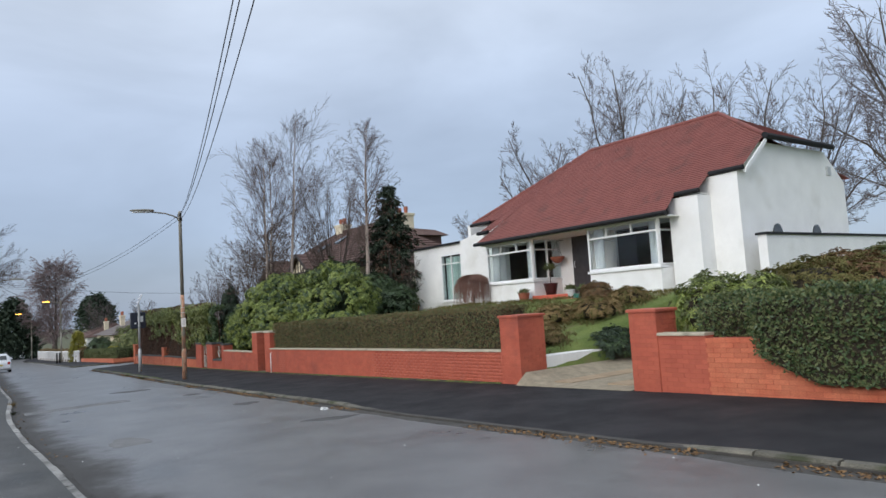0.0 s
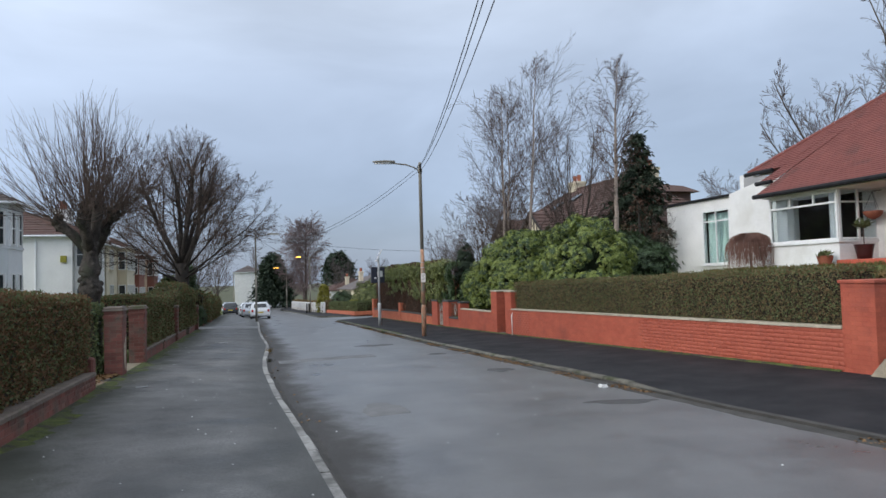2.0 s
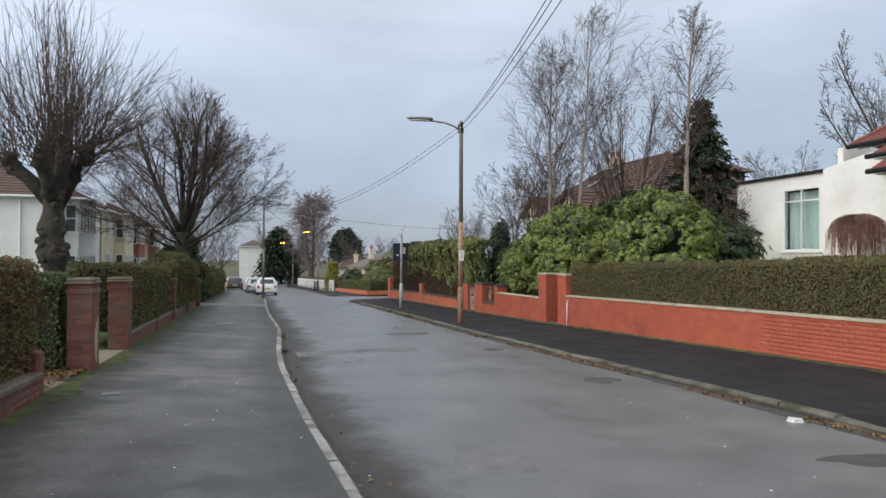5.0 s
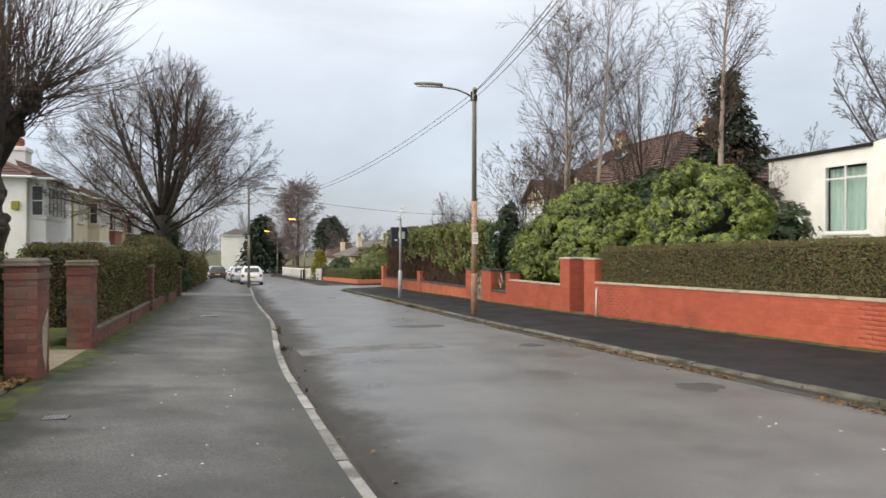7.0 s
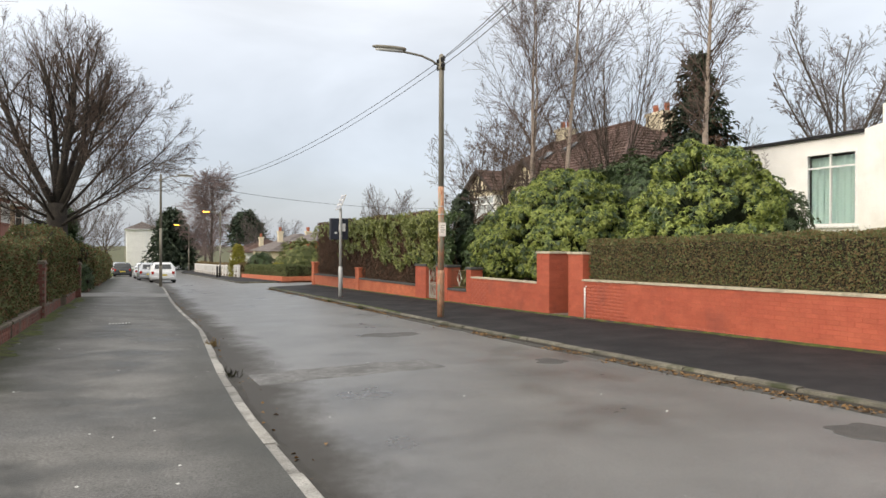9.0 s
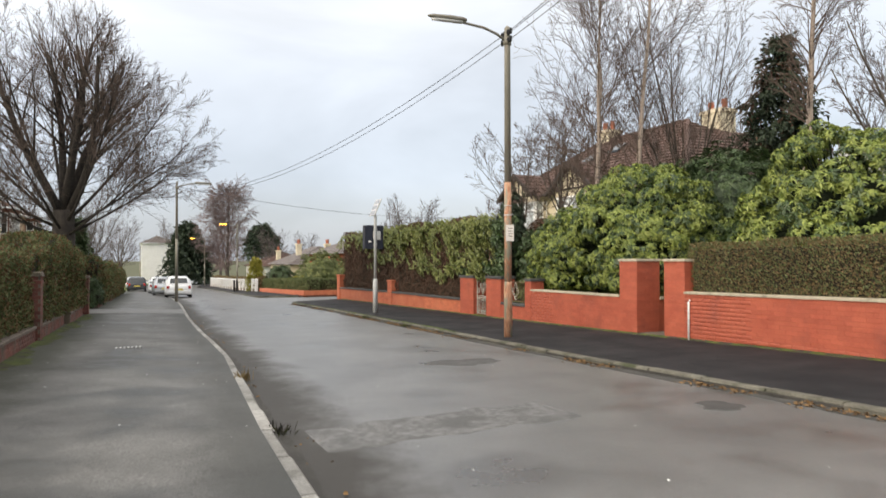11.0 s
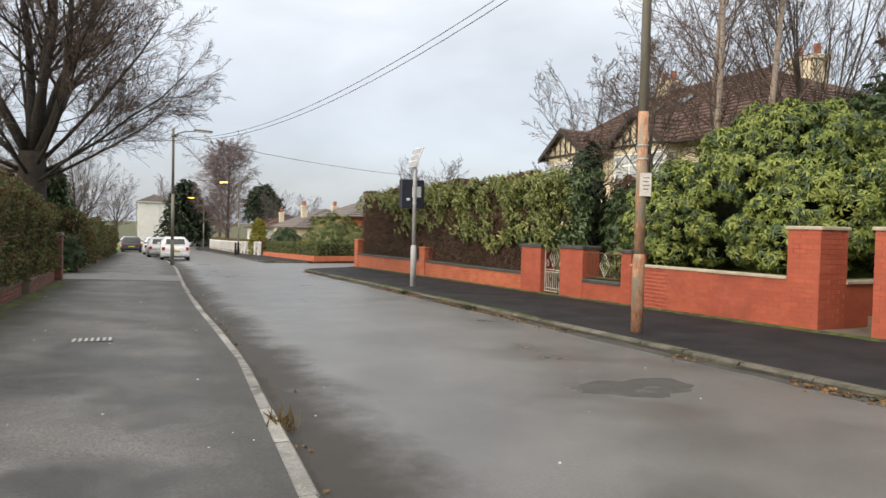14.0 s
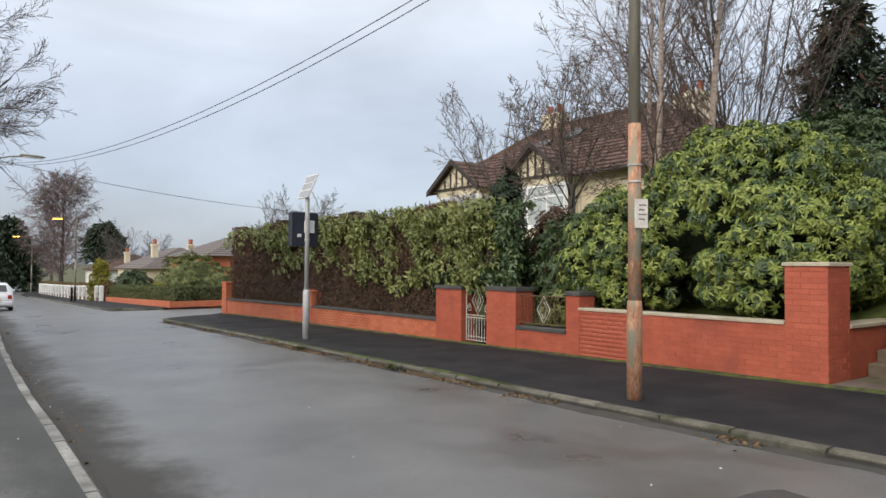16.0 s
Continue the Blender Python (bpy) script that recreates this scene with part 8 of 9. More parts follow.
for z_ in (2.35, 2.88):
    g = Geo()
    g.tube([(0, 0, z_ - 0.02), (0, 0, z_ + 0.02)], 0.066, 12)
    part("clamp", g, M_GALV, sg)
g = Geo()
sx_, sz_ = Vector((0.4, 0, 0.917)), Vector((-0.917, 0, 0.4)) * 0.03
c_ = Vector((0.02, 0, 3.62))
ring_ = [c_ + sx_ * u + Vector((0, w, 0)) for u, w in ((-0.31, -0.3), (-0.31, 0.3), (0.31, 0.3), (0.31, -0.3))]
g.loft([[tuple(v) for v in ring_], [tuple(v + sz_) for v in ring_]])
pn = part("solar_panel", g, M_GREYBOX, sg, "tilted pale-framed solar panel")
for u in (-0.2, 0.0, 0.2):
    g = Geo()
    ring_ = [c_ + sz_ * 1.02 + sx_ * (u + a_) + Vector((0, b_, 0)) for a_, b_ in ((-0.085, -0.27), (-0.085, 0.27), (0.085, 0.27), (0.085, -0.27))]
    g.loft([[tuple(v) for v in ring_], [tuple(v + sz_ * 0.12) for v in ring_]])
    part("solar_cell", g, M_SOLAR_SHEEN, pn, "solar cells with a pale sky reflection in their colour")
g = Geo()
g.tube([(0, 0, 3.3), (0, -0.02, 3.55)], 0.025, 8)
part("panel_bracket", g, M_GALV, sg)


# iron gate and panel
def iron_gate():
    t = thing("iron_gate", (9.6, 33.49, zg(33.5)), "white-painted wrought iron garden gate with scrolls", "gate")
    fr = Geo()
    h = 1.22
    for y_ in (-0.39, 0.39):
        fr.tube([(0, y_, 0.04), (0, y_, h)], 0.014, 6)
    for z_ in (0.06, 0.55, 0.6):
        fr.tube([(0, -0.39, z_), (0, 0.39, z_)], 0.012, 6)
    fr.tube([(0, -0.39, h)] + [(0, -0.39 + 0.78 * k / 10, h + 0.14 * math.sin(math.pi * k / 10)) for k in range(1, 10)] + [(0, 0.39, h)], 0.012, 6)
    part("gate_frame", fr, M_IRON, t)
    for k in range(8):
        b = Geo()
        y_ = -0.31 + k * 0.0886
        b.tube([(0, y_, 0.06), (0, y_, 0.55)], 0.009, 6)
        b.tube([(0, y_ - 0.02, 0.14), (0, y_ + 0.02, 0.14)], 0.02, 6)
        part("bar", b, M_IRON, t)
    sc = Geo()
    sc.tube([(0, 0, 0.62), (0, -0.19, 0.92), (0, 0, 1.22), (0, 0.19, 0.92), (0, 0, 0.62)], 0.011, 6)
    sc.tube([(0, 0, 0.75), (0, -0.1, 0.92), (0, 0, 1.09), (0, 0.1, 0.92), (0, 0, 0.75)], 0.009, 6)
    sc.tube([(0, 0, 0.6), (0, 0, 1.33)], 0.009, 6)
    part("diamond", sc, M_IRON, t)
    for s in (-1, 1):
        for zc in (0.75, 1.09):
            c = Geo()
            c.tube([(0, s * (0.29 + 0.075 * math.cos(a) * (1 - a / 14)), zc + 0.1 * math.sin(a) * (1 - a / 14)) for a in [k * 0.45 for k in range(22)]], 0.008, 5)
            part("scroll", c, M_IRON, t)
    return t


iron_gate()
ip = thing("wall_railing", (9.6, 31.5, -0.33), "rusty ornamental iron railing set in the wall", "railing")
g = Geo()
for z_ in (0.05, 0.58):
    g.tube([(0, -0.66, z_), (0, 0.66, z_)], 0.012, 6)
part("rail", g, M_RUSTIRON, ip)
for k in range(15):
    g = Geo()
    y_ = -0.63 + k * 0.09
    g.tube([(0, y_, 0.05), (0, y_, 0.58)], 0.006, 5)
    part("bar", g, M_RUSTIRON, ip)
g = Geo()
g.tube([(-0.015, 0, 0.06), (-0.015, -0.17, 0.32), (-0.015, 0, 0.58), (-0.015, 0.17, 0.32), (-0.015, 0, 0.06)], 0.010, 5)
g.tube([(-0.015, 0, 0.15), (-0.015, -0.1, 0.32), (-0.015, 0, 0.49), (-0.015, 0.1, 0.32), (-0.015, 0, 0.15)], 0.007, 5)
part("diamond", g, M_IRON, ip, "flaking white diamond ornament")

# drain pipe on the wall beside the steps
dp = thing("overflow_pipe", (9.45, 24.8, zg(24.8)), "thin white plastic pipe on the painted wall", "pipe")
g = Geo()
g.tube([(0, 0, 0), (0, 0, 0.72), (0.04, 0, 0.76)], 0.018, 8)
part("pipe", g, M_PVC, dp, smooth=True)


# ---------- cables ----------
def cable(a, b, sag, r, n=26):
    t = thing("overhead_cable", a, "thin black overhead cable between lamp posts", "cable", "overhead cables")
    g = Geo()
    a, b = Vector(a), Vector(b)
    g.tube([a.lerp(b, k / n) - a - Vector((0, 0, sag * 4 * (k / n) * (1 - k / n))) for k in range(n + 1)], r, 5)
    part("wire", g, M_WIRE, t)


PT = Vector((6.95, 27.36, LZ + 6.4))
BACK = Vector((-2.3, -14, 8.2))
END = Vector((1.7, 52.6, zg(52.6) + 5.85))
cable(PT + Vector((0, -0.18, 0.03)), BACK, 1.6, 0.008)
cable(PT + Vector((0.02, -0.06, 0.0)), BACK + Vector((0.1, 0, -0.1)), 1.66, 0.008)
cable(PT + Vector((0.1, 0.08, -0.1)), BACK + Vector((0.38, 0, -0.1)), 1.62, 0.008)
cable(PT + Vector((0, 0.18, 0)), END, 1.12, 0.008)
cable(PT + Vector((0, 0.1, -0.15)), END + Vector((0, 0, -0.05)), 1.16, 0.008)
cable(END + Vector((0, 0, 0.1)), (9.05, 86, zg(86) + 6.5), 0.5, 0.014)
cable(END + Vector((0, 0, 0.1)), (32.0, 61.0, 5.0), 1.15, 0.011)

# ---------- parked cars ----------
def car(loc, paint, label, rz=0.0, estate=False):
    """A small car standing along +y, its tail towards -y."""
    t = thing("parked_car", loc, label, "car", "parked cars", rz)
    W, L = 0.86, 4.0
    def ring(y, zb, zt_, wb, wt):
        return [(-wb, y, zb), (wb, y, zb), (wb + 0.02, y, (zb * 0.5 + zt_ * 0.5)), (wt, y, zt_ - 0.06), (wt - 0.08, y, zt_), (-wt + 0.08, y, zt_), (-wt, y, zt_ - 0.06), (-wb - 0.02, y, (zb * 0.5 + zt_ * 0.5))]
    b = Geo()
    b.loft([ring(y, zb, z1, wb, wt) for y, zb, z1, wb, wt in ((0, 0.38, 0.72, 0.74, 0.72), (0.08, 0.28, 0.92, 0.82, 0.80), (0.5, 0.22, 0.95, 0.84, 0.82), (2.6, 0.2, 0.92, 0.84, 0.82), (3.0, 0.22, 0.88, 0.84, 0.8), (3.75, 0.26, 0.74, 0.8, 0.74), (3.98, 0.34, 0.6, 0.7, 0.64))])
    body = part("body", b, paint, t, smooth=True)
    c = Geo()
    c.loft([ring(y, 0.88, z1, 0.78, wt) for y, z1, wt in ((0.12, 0.96, 0.74), (0.42, 1.36, 0.62), (0.8, 1.45, 0.6), (1.7, 1.46, 0.6), (2.1, 1.4, 0.6), (2.85, 0.93, 0.72))])
    cab = part("cabin", c, paint, t, smooth=True)
    for nm, pts in (("rear_window", [(-0.55, 0.17, 1.02), (0.55, 0.17, 1.02), (0.5, 0.375, 1.34), (-0.5, 0.375, 1.34)]), ("windscreen", [(-0.62, 2.78, 1.0), (0.62, 2.78, 1.0), (0.54, 2.2, 1.37), (-0.54, 2.2, 1.37)])):
        g = Geo()
        lo = [Vector(p) for p in pts]
        n = (lo[1] - lo[0]).cross(lo[3] - lo[0]).normalized() * 0.02
        if (n.y < 0) != (nm == "rear_window"):
            n = -n
        g.loft([[p - n for p in lo], [p + n for p in lo]])
        part(nm, g, M_PANE, cab)
    for s in (-1, 1):
        g = Geo()
        for y0, y1 in ((0.75, 1.55), (1.62, 2.45)):
            q = [(s * 0.75, y0 - 0.1, 0.96), (s * 0.75, y1 + (0.15 if y1 > 2 else 0), 0.96), (s * 0.66, y1 - 0.1, 1.34), (s * 0.66, y0, 1.34)]
            g.loft([[(x - s * 0.02, y, z) for x, y, z in q], [(x + s * 0.035, y, z) for x, y, z in q]])
        part("side_window", g, M_PANE, cab)
        g = Geo()
        g.box(s * 0.66 - 0.09, s * 0.66 + 0.09, -0.005, 0.12, 0.66, 0.86, 0.02)
        part("tail_light", g, M_REDLENS, body, "red tail light")
        g = Geo()
        g.box(s * 0.55 - 0.13, s * 0.55 + 0.13, 3.8, 3.96, 0.52, 0.66, 0.02)
        part("headlight", g, M_GREYBOX, body)
        g = Geo()
        g.box(s * 0.92 - 0.08, s * 0.92 + 0.08, 2.45, 2.55, 0.95, 1.08, 0.02)
        part("mirror", g, paint, body)
        for y_ in (0.72, 3.18):
            wv = new("wheel")
            wv.parent = t
            wv.location = (s * 0.74, y_, 0.31)
            g = Geo()
            pr = [(0.19, -0.09), (0.29, -0.1), (0.31, -0.07), (0.31, 0.07), (0.29, 0.1), (0.19, 0.09)]
            g.loft([[(h_, r_ * math.cos(2 * math.pi * k / 18), r_ * math.sin(2 * math.pi * k / 18)) for k in range(18)] for r_, h_ in pr])
            part("tyre", g, M_TYRE, wv, smooth=True)
            g = Geo()
            g.loft([[(h_, r_ * math.cos(2 * math.pi * k / 18), r_ * math.sin(2 * math.pi * k / 18)) for k in range(18)] for r_, h_ in ((0.2, -0.06), (0.2, 0.06), (0.12, s * 0.085), (0.03, s * 0.09))])
            part("rim", g, M_GALV, wv)
    g = Geo()
    g.box(-0.78, 0.78, -0.06, 0.06, 0.36, 0.55, 0.04)
    part("bumper", g, paint, body)
    g = Geo()
    g.box(-0.26, 0.26, -0.075, -0.055, 0.56, 0.67)
    part("plate", g, mat("yellow_plate", (0.55, 0.42, 0.05), (0.62, 0.48, 0.07), 4, 30, 0.5, None, 0, 0.001), body, "plain yellow rear plate")
    return t


car((2.35, 63.0, road_z(2.6, 64.5)), M_CARWHITE, "small white hatchback parked at the kerb", -1)
car((1.75, 69.5, road_z(2.0, 71.5) + 0.02), M_CARSILVER, "silver hatchback parked half on the footway", 1)
car((1.55, 77.5, road_z(2.0, 79) + 0.02), M_CARWHITE, "white car parked further along the kerb", 0)
car((-0.2, 86.0, zg(88)), M_CARDARK, "dark car parked beside the footway", 0)
car((-0.5, 95.0, zg(97)), M_CARSILVER, "grey car far along the street", 0)

# bollards at the far kerb
for k, (x_, y_) in enumerate(((7.9, 79.0), (8.3, 80.4))):
    b = thing("bollard", (x_, y_, zg(y_) - 0.02), "slim dark bollard on the far footway", "bollard", "bollards")
    g = Geo()
    g.lathe((0, 0, -0.1), [(0.08, 0), (0.075, 1.0), (0.09, 1.05), (0.05, 1.15)], 10)
    part("post", g, M_BLACK, b, smooth=True)


# ---------- road marks, covers, litter ----------
def blob(cx, cy, rx, ry, seed, zf, dz, n=28):
    rnd = random.Random(seed)
    ph = [rnd.random() * 6.28 for _ in range(4)]
    g = Geo()
    ring = []
    for k in range(n):
        a = 2 * math.pi * k / n
        q = 1 + 0.16 * math.sin(2 * a + ph[0]) + 0.13 * math.sin(3 * a + ph[1]) + 0.09 * math.sin(5 * a + ph[2]) + 0.06 * math.sin(9 * a + ph[3])
        x, y = cx + rx * q * math.cos(a), cy + ry * q * math.sin(a)
        ring.append((x, y))
    inner = [((x + cx) / 2, (y + cy) / 2) for x, y in ring]
    g.v += [(x, y, zf(x, y) - 0.004) for x, y in ring] + [(cx + (x - cx) * 0.93, cy + (y - cy) * 0.93, zf(x, y) + dz) for x, y in ring] + [(x, y, zf(x, y) + dz) for x, y in inner] + [(cx, cy, zf(cx, cy) + dz)]
    for k in range(n):
        j = (k + 1) % n
        g.f += [(k, j, n + j, n + k), (n + k, n + j, 2 * n + j, 2 * n + k), (2 * n + k, 2 * n + j, 3 * n)]
    return g


for k, (cx, cy, rx, ry, m_, lb) in enumerate([(4.5, 24.45, 0.55, 0.42, M_PATCH, "cracked dark asphalt repair"), (5.27, 15.6, 0.3, 0.3, M_PATCH, "small dark sunken patch"), (4.62, 24.3, 0.26, 0.2, M_IRONCOVER, "broken cover in the road"), (5.28, 20.1, 0.26, 0.24, M_PATCH, "small dark patch near the kerb"), (5.2, 11.0, 0.5, 0.2, M_PATCH, "dark damp patch near the kerb"), (2.1, 12.0, 0.35, 0.5, M_PALE, "pale worn patch by the gutter")]):
    setting("road_patch", blob(cx, cy, rx, ry, 90 + k, road_z, 0.006), m_, lb, "road patch")


def trench(x0, x1, y0, y1, skew):
    """A pale reinstated strip across the road, ragged and feathered at its edges."""
    g = Geo()
    n = 40
    for k in range(n + 1):
        x = x0 + (x1 - x0) * k / n
        w = 0.03 * math.sin(x * 7) + 0.02 * math.sin(x * 17 + 1) + skew * (x - x0)
        end = k in (0, n)
        for y, dz in ((y0 - 0.05, -0.012), (y0, 0.006), ((y0 + y1) / 2, 0.008), (y1 + 0.02 * math.sin(x * 11), 0.006), (y1 + 0.05, -0.012)):
            g.v.append((x, y + w, road_z(x, y + w) + (-0.012 if end else dz)))
    for k in range(n):
        for q in range(4):
            g.f.append((k * 5 + q, (k + 1) * 5 + q, (k + 1) * 5 + q + 1, k * 5 + q + 1))
    setting("trench_patch", g, M_TRENCH, "pale gritty reinstated trench across the road", "road patch")


trench(1.2, 3.75, 20.2, 21.0, 0.02)
# dirt in the left gutter
def ragged(y):
    return 0.5 * math.sin(y * 1.3) + 0.3 * math.sin(y * 3.1 + 1) + 0.2 * math.sin(y * 7.7) + 0.15 * math.sin(y * 15.1 + 2)


g = strip(steps(3, 60, 0.08), lambda y: [(kl(y) + 0.0, road_z(kl(y), y) + 0.006), (kl(y) + 0.05 + 0.02 * ragged(y), road_z(kl(y) + 0.05, y) + 0.005), (kl(y) + 0.1 + 0.05 * ragged(y), road_z(kl(y) + 0.1, y) - 0.003)])
setting("gutter_dirt_left", g, M_DIRT, "dark damp silt along the gutter", "gutter", True)
g = strip(steps(0.5, 47, 0.1), lambda y: [(kr(y) - 0.22 - 0.07 * ragged(y + 3), road_z(kr(y) - 0.3, y) - 0.003), (kr(y) - 0.14 - 0.05 * ragged(y + 3), road_z(kr(y) - 0.2, y) + 0.006), (kr(y), road_z(kr(y), y) + 0.008)])
setting("gutter_dirt_right", g, M_DIRT, "dark silt and leaf mould along the gutter", "gutter", True)
# mossy edge under the left wall
g = strip(steps(5, 40, 0.08), lambda y: [(xl(y) - 0.0, zl(xl(y), y) + 0.022), (xl(y) + 0.1 + 0.05 * ragged(y * 1.3), zl(xl(y) + 0.1, y) + 0.014), (xl(y) + 0.25 + 0.17 * ragged(y * 1.3), zl(xl(y) + 0.25, y) - 0.004)])
setting("moss_strip", g, M_MOSS, "moss along the foot of the left wall", "moss", True)
g = strip(steps(11.4, 49, 0.25), lambda y: [(9.5 - 0.07 - 0.05 * abs(math.sin(y * 1.9)) - 0.03 * math.sin(y * 5.3), zg(y) - 0.006), (9.47, zg(y) + 0.02), (9.5, zg(y) + 0.03)])
setting("moss_strip_right", g, M_MOSS, "thin moss along the foot of the painted wall", "moss", True)


g = strip(steps(29, 47, 0.12), lambda y: [(kr(y) + 0.05, zg(y) - 0.028), (kr(y) + 0.12 + 0.03 * ragged(y), zg(y) - 0.008), (kr(y) + 0.2 + 0.12 * ragged(y * 0.8), zg(y) - 0.035)])
setting("moss_strip_kerb", g, M_MOSS, "moss creeping over the back of the kerb", "moss", True)


def cover(x, y, w, l, zf, label, m_):
    t = thing("access_cover", (x, y, zf), label, "access cover", "access covers")
    t.rotation_euler = (radians(-1.6), 0, 0)
    g = Geo()
    g.box(-w / 2, w / 2, -l / 2, l / 2, -0.05, 0.006, 0.004)
    part("frame", g, M_IRONCOVER, t)
    g = Geo()
    n = 7
    for i in range(n):
        for j in range(n):
            cx, cy = -w / 2 + w * (i + 0.5) / n, -l / 2 + l * (j + 0.5) / n
            g.box(cx - w * 0.035, cx + w * 0.035, cy - l * 0.035, cy + l * 0.035, 0.005, 0.011)
    part("studs", g, m_, t)


cover(0.3, 7.8, 0.26, 0.3, zl(0.3, 7.8) + 0.002, "small studded iron cover in the footway", M_GALV)
cover(-0.28, 28.7, 0.46, 0.28, zl(-0.28, 28.7) + 0.003, "pale concrete-edged cover in the footway", M_LITTER)
cover(-1.38, 15.7, 0.2, 0.16, zl(-1.38, 15.7) + 0.002, "small metal cover in the footway", M_GALV)
rndl = random.Random(5)
g = Geo()
for _ in range(300):
    y_ = 2 + 43 * rndl.random() ** 1.3
    s_ = rndl.random()
    if s_ < 0.5:
        x_, z_ = rndl.uniform(xl(y_) + 0.2, kl(y_) - 0.2), None
        z_ = zl(x_, y_)
    else:
        x_ = rndl.uniform(kl(y_), kr(y_))
        z_ = road_z(x_, y_)
    r_ = rndl.uniform(0.004, 0.012)
    g.lathe((x_, y_, z_ - 0.004), [(r_, 0), (r_ * 1.1, r_ * 0.5), (r_ * 0.5, r_ * 0.9)], 5)
tagged(part("road_grit", g, M_LITTER), "pale grit and scraps scattered on the road", "grit", kind="stuff")
rng_ = np.random.default_rng(8)
n_ = 6500
yy = rng_.uniform(2, 47, n_)
clump = (np.sin(yy * 1.1) + np.sin(yy * 2.7 + 1) + np.sin(yy * 0.43)) > -0.2
left_ = rng_.random(n_) < 0.04
xx = np.where(left_, [kl(v) for v in yy], [kr(v) for v in yy]) + np.where(left_, 1, -1) * np.abs(rng_.normal(size=n_)) * 0.13
keep_ = clump
yy, xx = yy[keep_], xx[keep_]
cc = np.stack([xx, yy, [road_z(a, b) + 0.014 for a, b in zip(xx, yy)]], 1)
d_ = rand_dirs(rng_, len(cc)) * np.array([1, 1, 0.25])
sz_ = rng_.uniform(0.025, 0.07, len(cc))
me = leaf_mesh("fallen_leaves", cc, d_, np.tile([0, 0, 1.0], (len(cc), 1)) + rng_.normal(size=(len(cc), 3)) * 0.3, sz_, sz_ * 0.6)
tagged(part("fallen_leaves", me, M_LEAFDRY), "brown fallen leaves gathered in the gutters", "leaves", kind="stuff")


# dead leaves over bare earth in the gateway on the left
rng_ = np.random.default_rng(12)
n_ = 2600
yy = np.where(rng_.random(n_) < 0.8, rng_.uniform(16.9, 17.75, n_), rng_.uniform(15.75, 17.0, n_))
xx = np.array([xl(v) for v in yy]) - 0.02 - rng_.random(n_) ** 1.2 * 2.6
cc = np.stack([xx, yy, [zg(v) + 0.135 for v in yy]], 1)
d_ = rand_dirs(rng_, n_) * np.array([1, 1, 0.3])
sz_ = rng_.uniform(0.03, 0.075, n_)
tagged(part("leaf_litter", leaf_mesh("leaf_litter", cc, d_, np.tile([0, 0, 1.0], (n_, 1)) + rng_.normal(size=(n_, 3)) * 0.4, sz_, sz_ * 0.6), M_LEAFDRY), "brown leaf litter lying in the open gateway", "leaves", kind="stuff")
g = strip(steps(16.95, 18.3, 0.15), lambda y: [(xl(y) - 3.0, zg(y) + 0.12), (xl(y) - 1.2, zg(y) + 0.12), (xl(y) - 0.02 + 0.04 * ragged(y), zg(y) + 0.1)])
setting("bare_earth", g, M_DIRT, "bare brown earth in the gateway", "earth", True)


def tuft(x, y, z, n, h, seed, m_, label):
    rng = np.random.default_rng(seed)
    t = thing("grass_tuft", (x, y, z), label, "grass tuft", "gutter weeds")
    c = rng.normal(size=(n, 3)) * np.array([0.05, 0.09, 0])
    d = rng.normal(size=(n, 3)) * np.array([0.5, 0.5, 0]) + np.array([0, 0, 1.0])
    s = h * rng.uniform(0.5, 1.2, n)
    part("blade", leaf_mesh("blade", c, d, rand_dirs(rng, n), s, s * 0.06, 0.25), m_, t, kind="stuff")


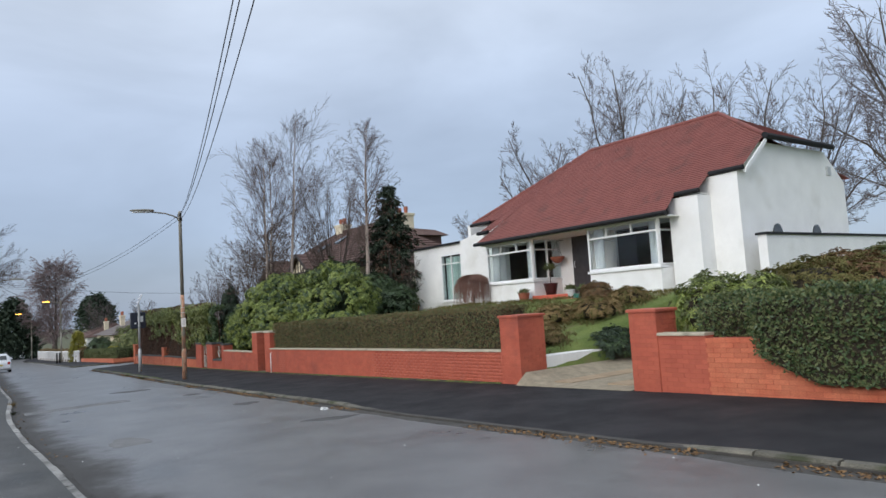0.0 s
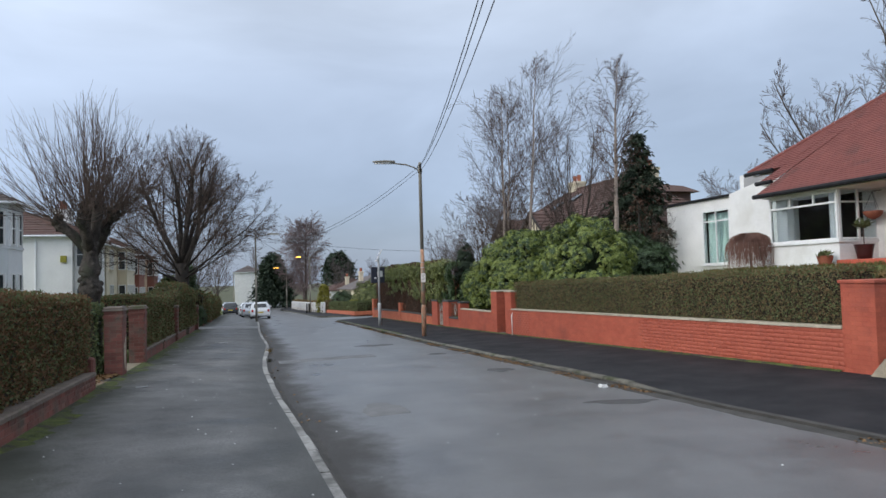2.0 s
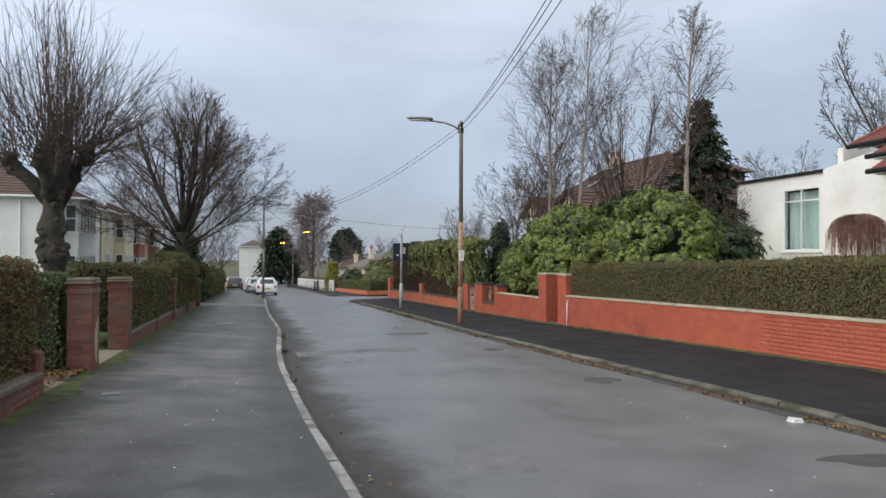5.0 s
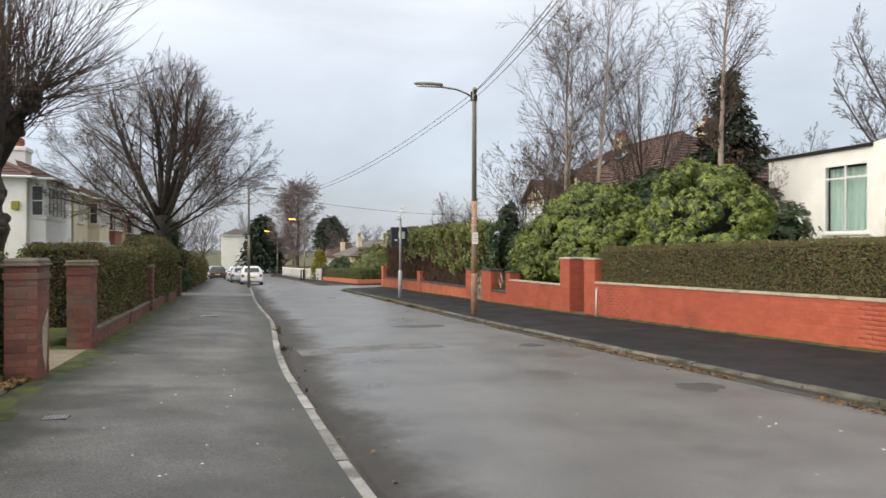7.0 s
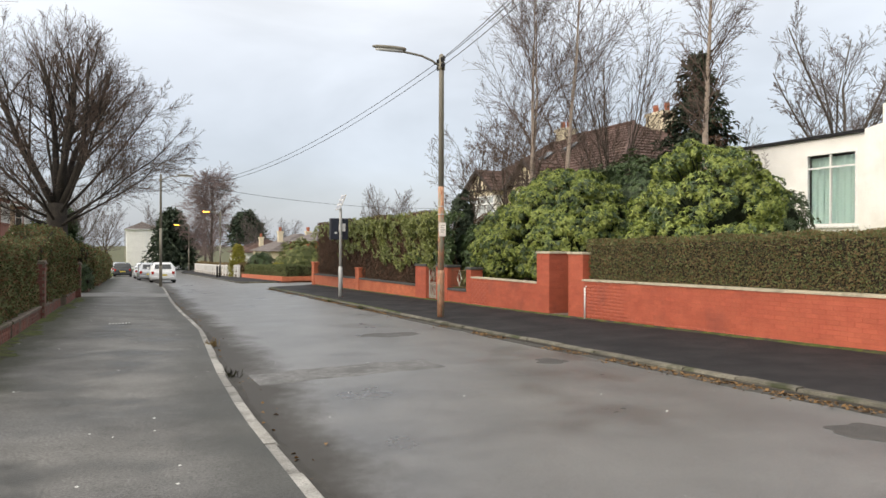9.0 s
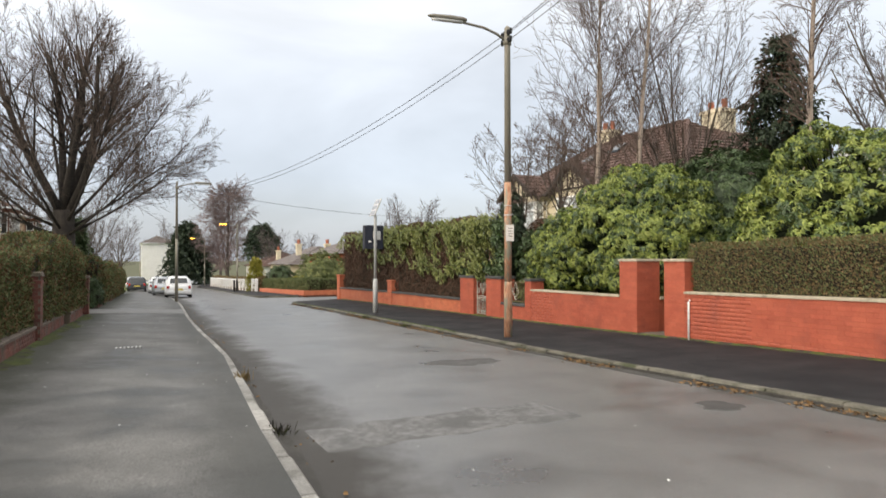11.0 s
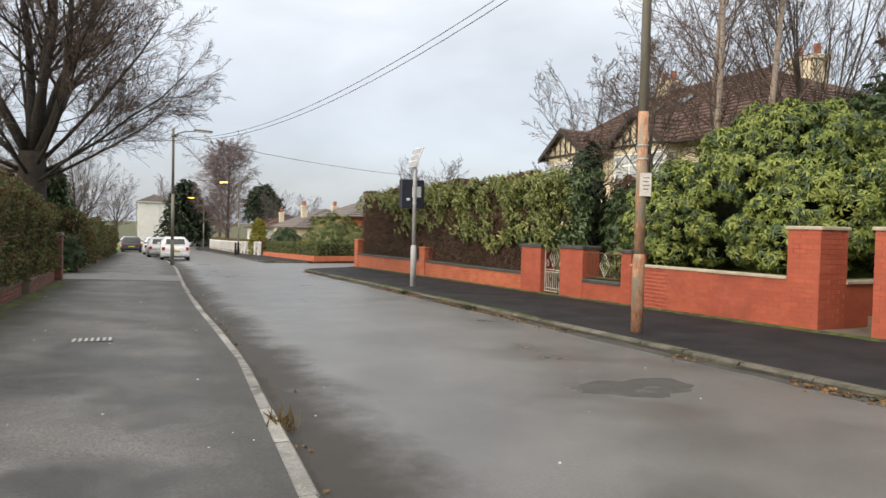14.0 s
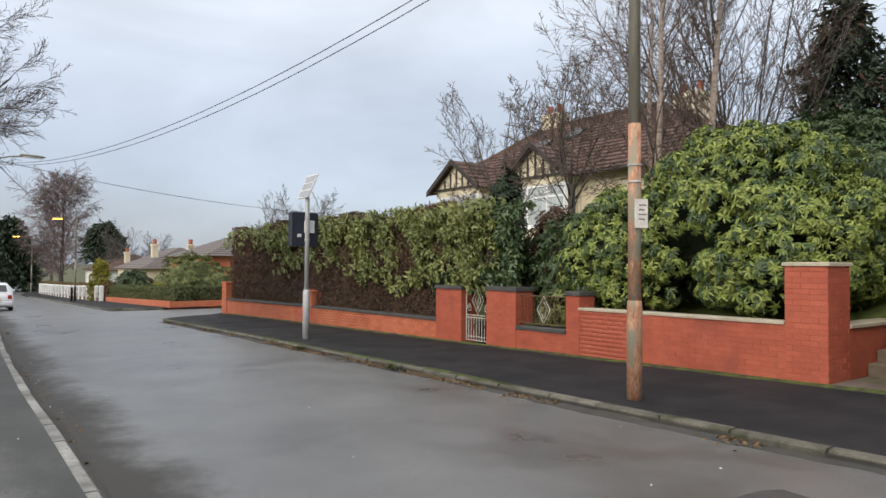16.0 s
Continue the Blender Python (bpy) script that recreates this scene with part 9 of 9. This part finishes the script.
tuft(1.17, 24.4, road_z(1.17, 24.4), 45, 0.16, 1, M_STRAW, "dry straw-coloured grass tuft in the gutter")
tuft(1.02, 21.0, road_z(1.02, 21.0), 40, 0.13, 2, M_MOSS, "green weed in the gutter")
tuft(6.3, 31.6, road_z(6.3, 31.6), 40, 0.14, 3, M_MOSS, "green weed against the kerb")
tuft(6.42, 35.5, road_z(6.42, 35.5), 60, 0.12, 4, M_MOSS, "low grass against the kerb")
lt = thing("litter", (5.75, 12.45, road_z(5.75, 12.45)), "scrap of white litter in the gutter", "litter")
g = Geo()
g.loft([[(-0.07, -0.05, 0.0), (0.06, -0.06, 0.0), (0.08, 0.05, 0), (-0.06, 0.06, 0)], [(-0.05, -0.05, 0.03), (0.05, -0.04, 0.045), (0.06, 0.04, 0.03), (-0.05, 0.04, 0.05)]])
part("scrap", g, M_LITTER, lt)

# rough grass over the front gardens
rng_ = np.random.default_rng(31)
n_ = 26000
yy = np.where(rng_.random(n_) < 0.6, rng_.uniform(11.1, 23.5, n_), rng_.uniform(-2.0, 7.0, n_))
xx = rng_.uniform(10.4, 17.4, n_)
cl = lump(np.stack([xx, yy, 0 * xx], 1), 1.4) + 0.6 * lump(np.stack([xx, yy, 0 * xx], 1), 4.0) > -0.25
yy, xx = yy[cl], xx[cl]
cc = np.stack([xx, yy, [zt(a, b) - 0.01 for a, b in zip(xx, yy)]], 1)
d_ = rng_.normal(size=(len(cc), 3)) * np.array([0.5, 0.5, 0]) + np.array([0, 0, 1.0])
sz_ = rng_.uniform(0.05, 0.16, len(cc))
tagged(part("rough_grass", leaf_mesh("rough_grass", cc, d_, rand_dirs(rng_, len(cc)), sz_, sz_ * 0.16, 0.3), M_GRASS), "rough winter grass, green and straw, on the sloping gardens", "grass", kind="stuff")

# ---------- bricks, laid last ----------
B_FULL = brick_mesh("brick", 0.215)
B_CO = np.array([v.co for v in B_FULL.vertices])
B_FC = [tuple(p.vertices) for p in B_FULL.polygons]
brick_cache = {}
for parent, material, mats, stretch in BRICKS:
    if material.name not in brick_cache:
        me = B_FULL.copy()
        me.materials.append(material)
        brick_cache[material.name] = me
    near, rest = [], []
    for m in mats:
        (near if len(near) < 290 and stretch[0] <= m.translation.y <= stretch[1] else rest).append(m)
    for m in near:
        o_ = new("brick", brick_cache[material.name])
        o_.parent = parent
        o_.matrix_basis = m
    if rest:
        A = np.array([np.array(m) for m in rest])
        vv = np.einsum('nij,kj->nki', A[:, :3, :3], B_CO) + A[:, None, :3, 3]
        k = len(B_CO)
        ff = (np.array(B_FC)[None] + (np.arange(len(rest)) * k)[:, None, None]).reshape(-1, 4)
        part("brickwork", mesh_np("brickwork", vv.reshape(-1, 3), ff), material, parent, kind="stuff")
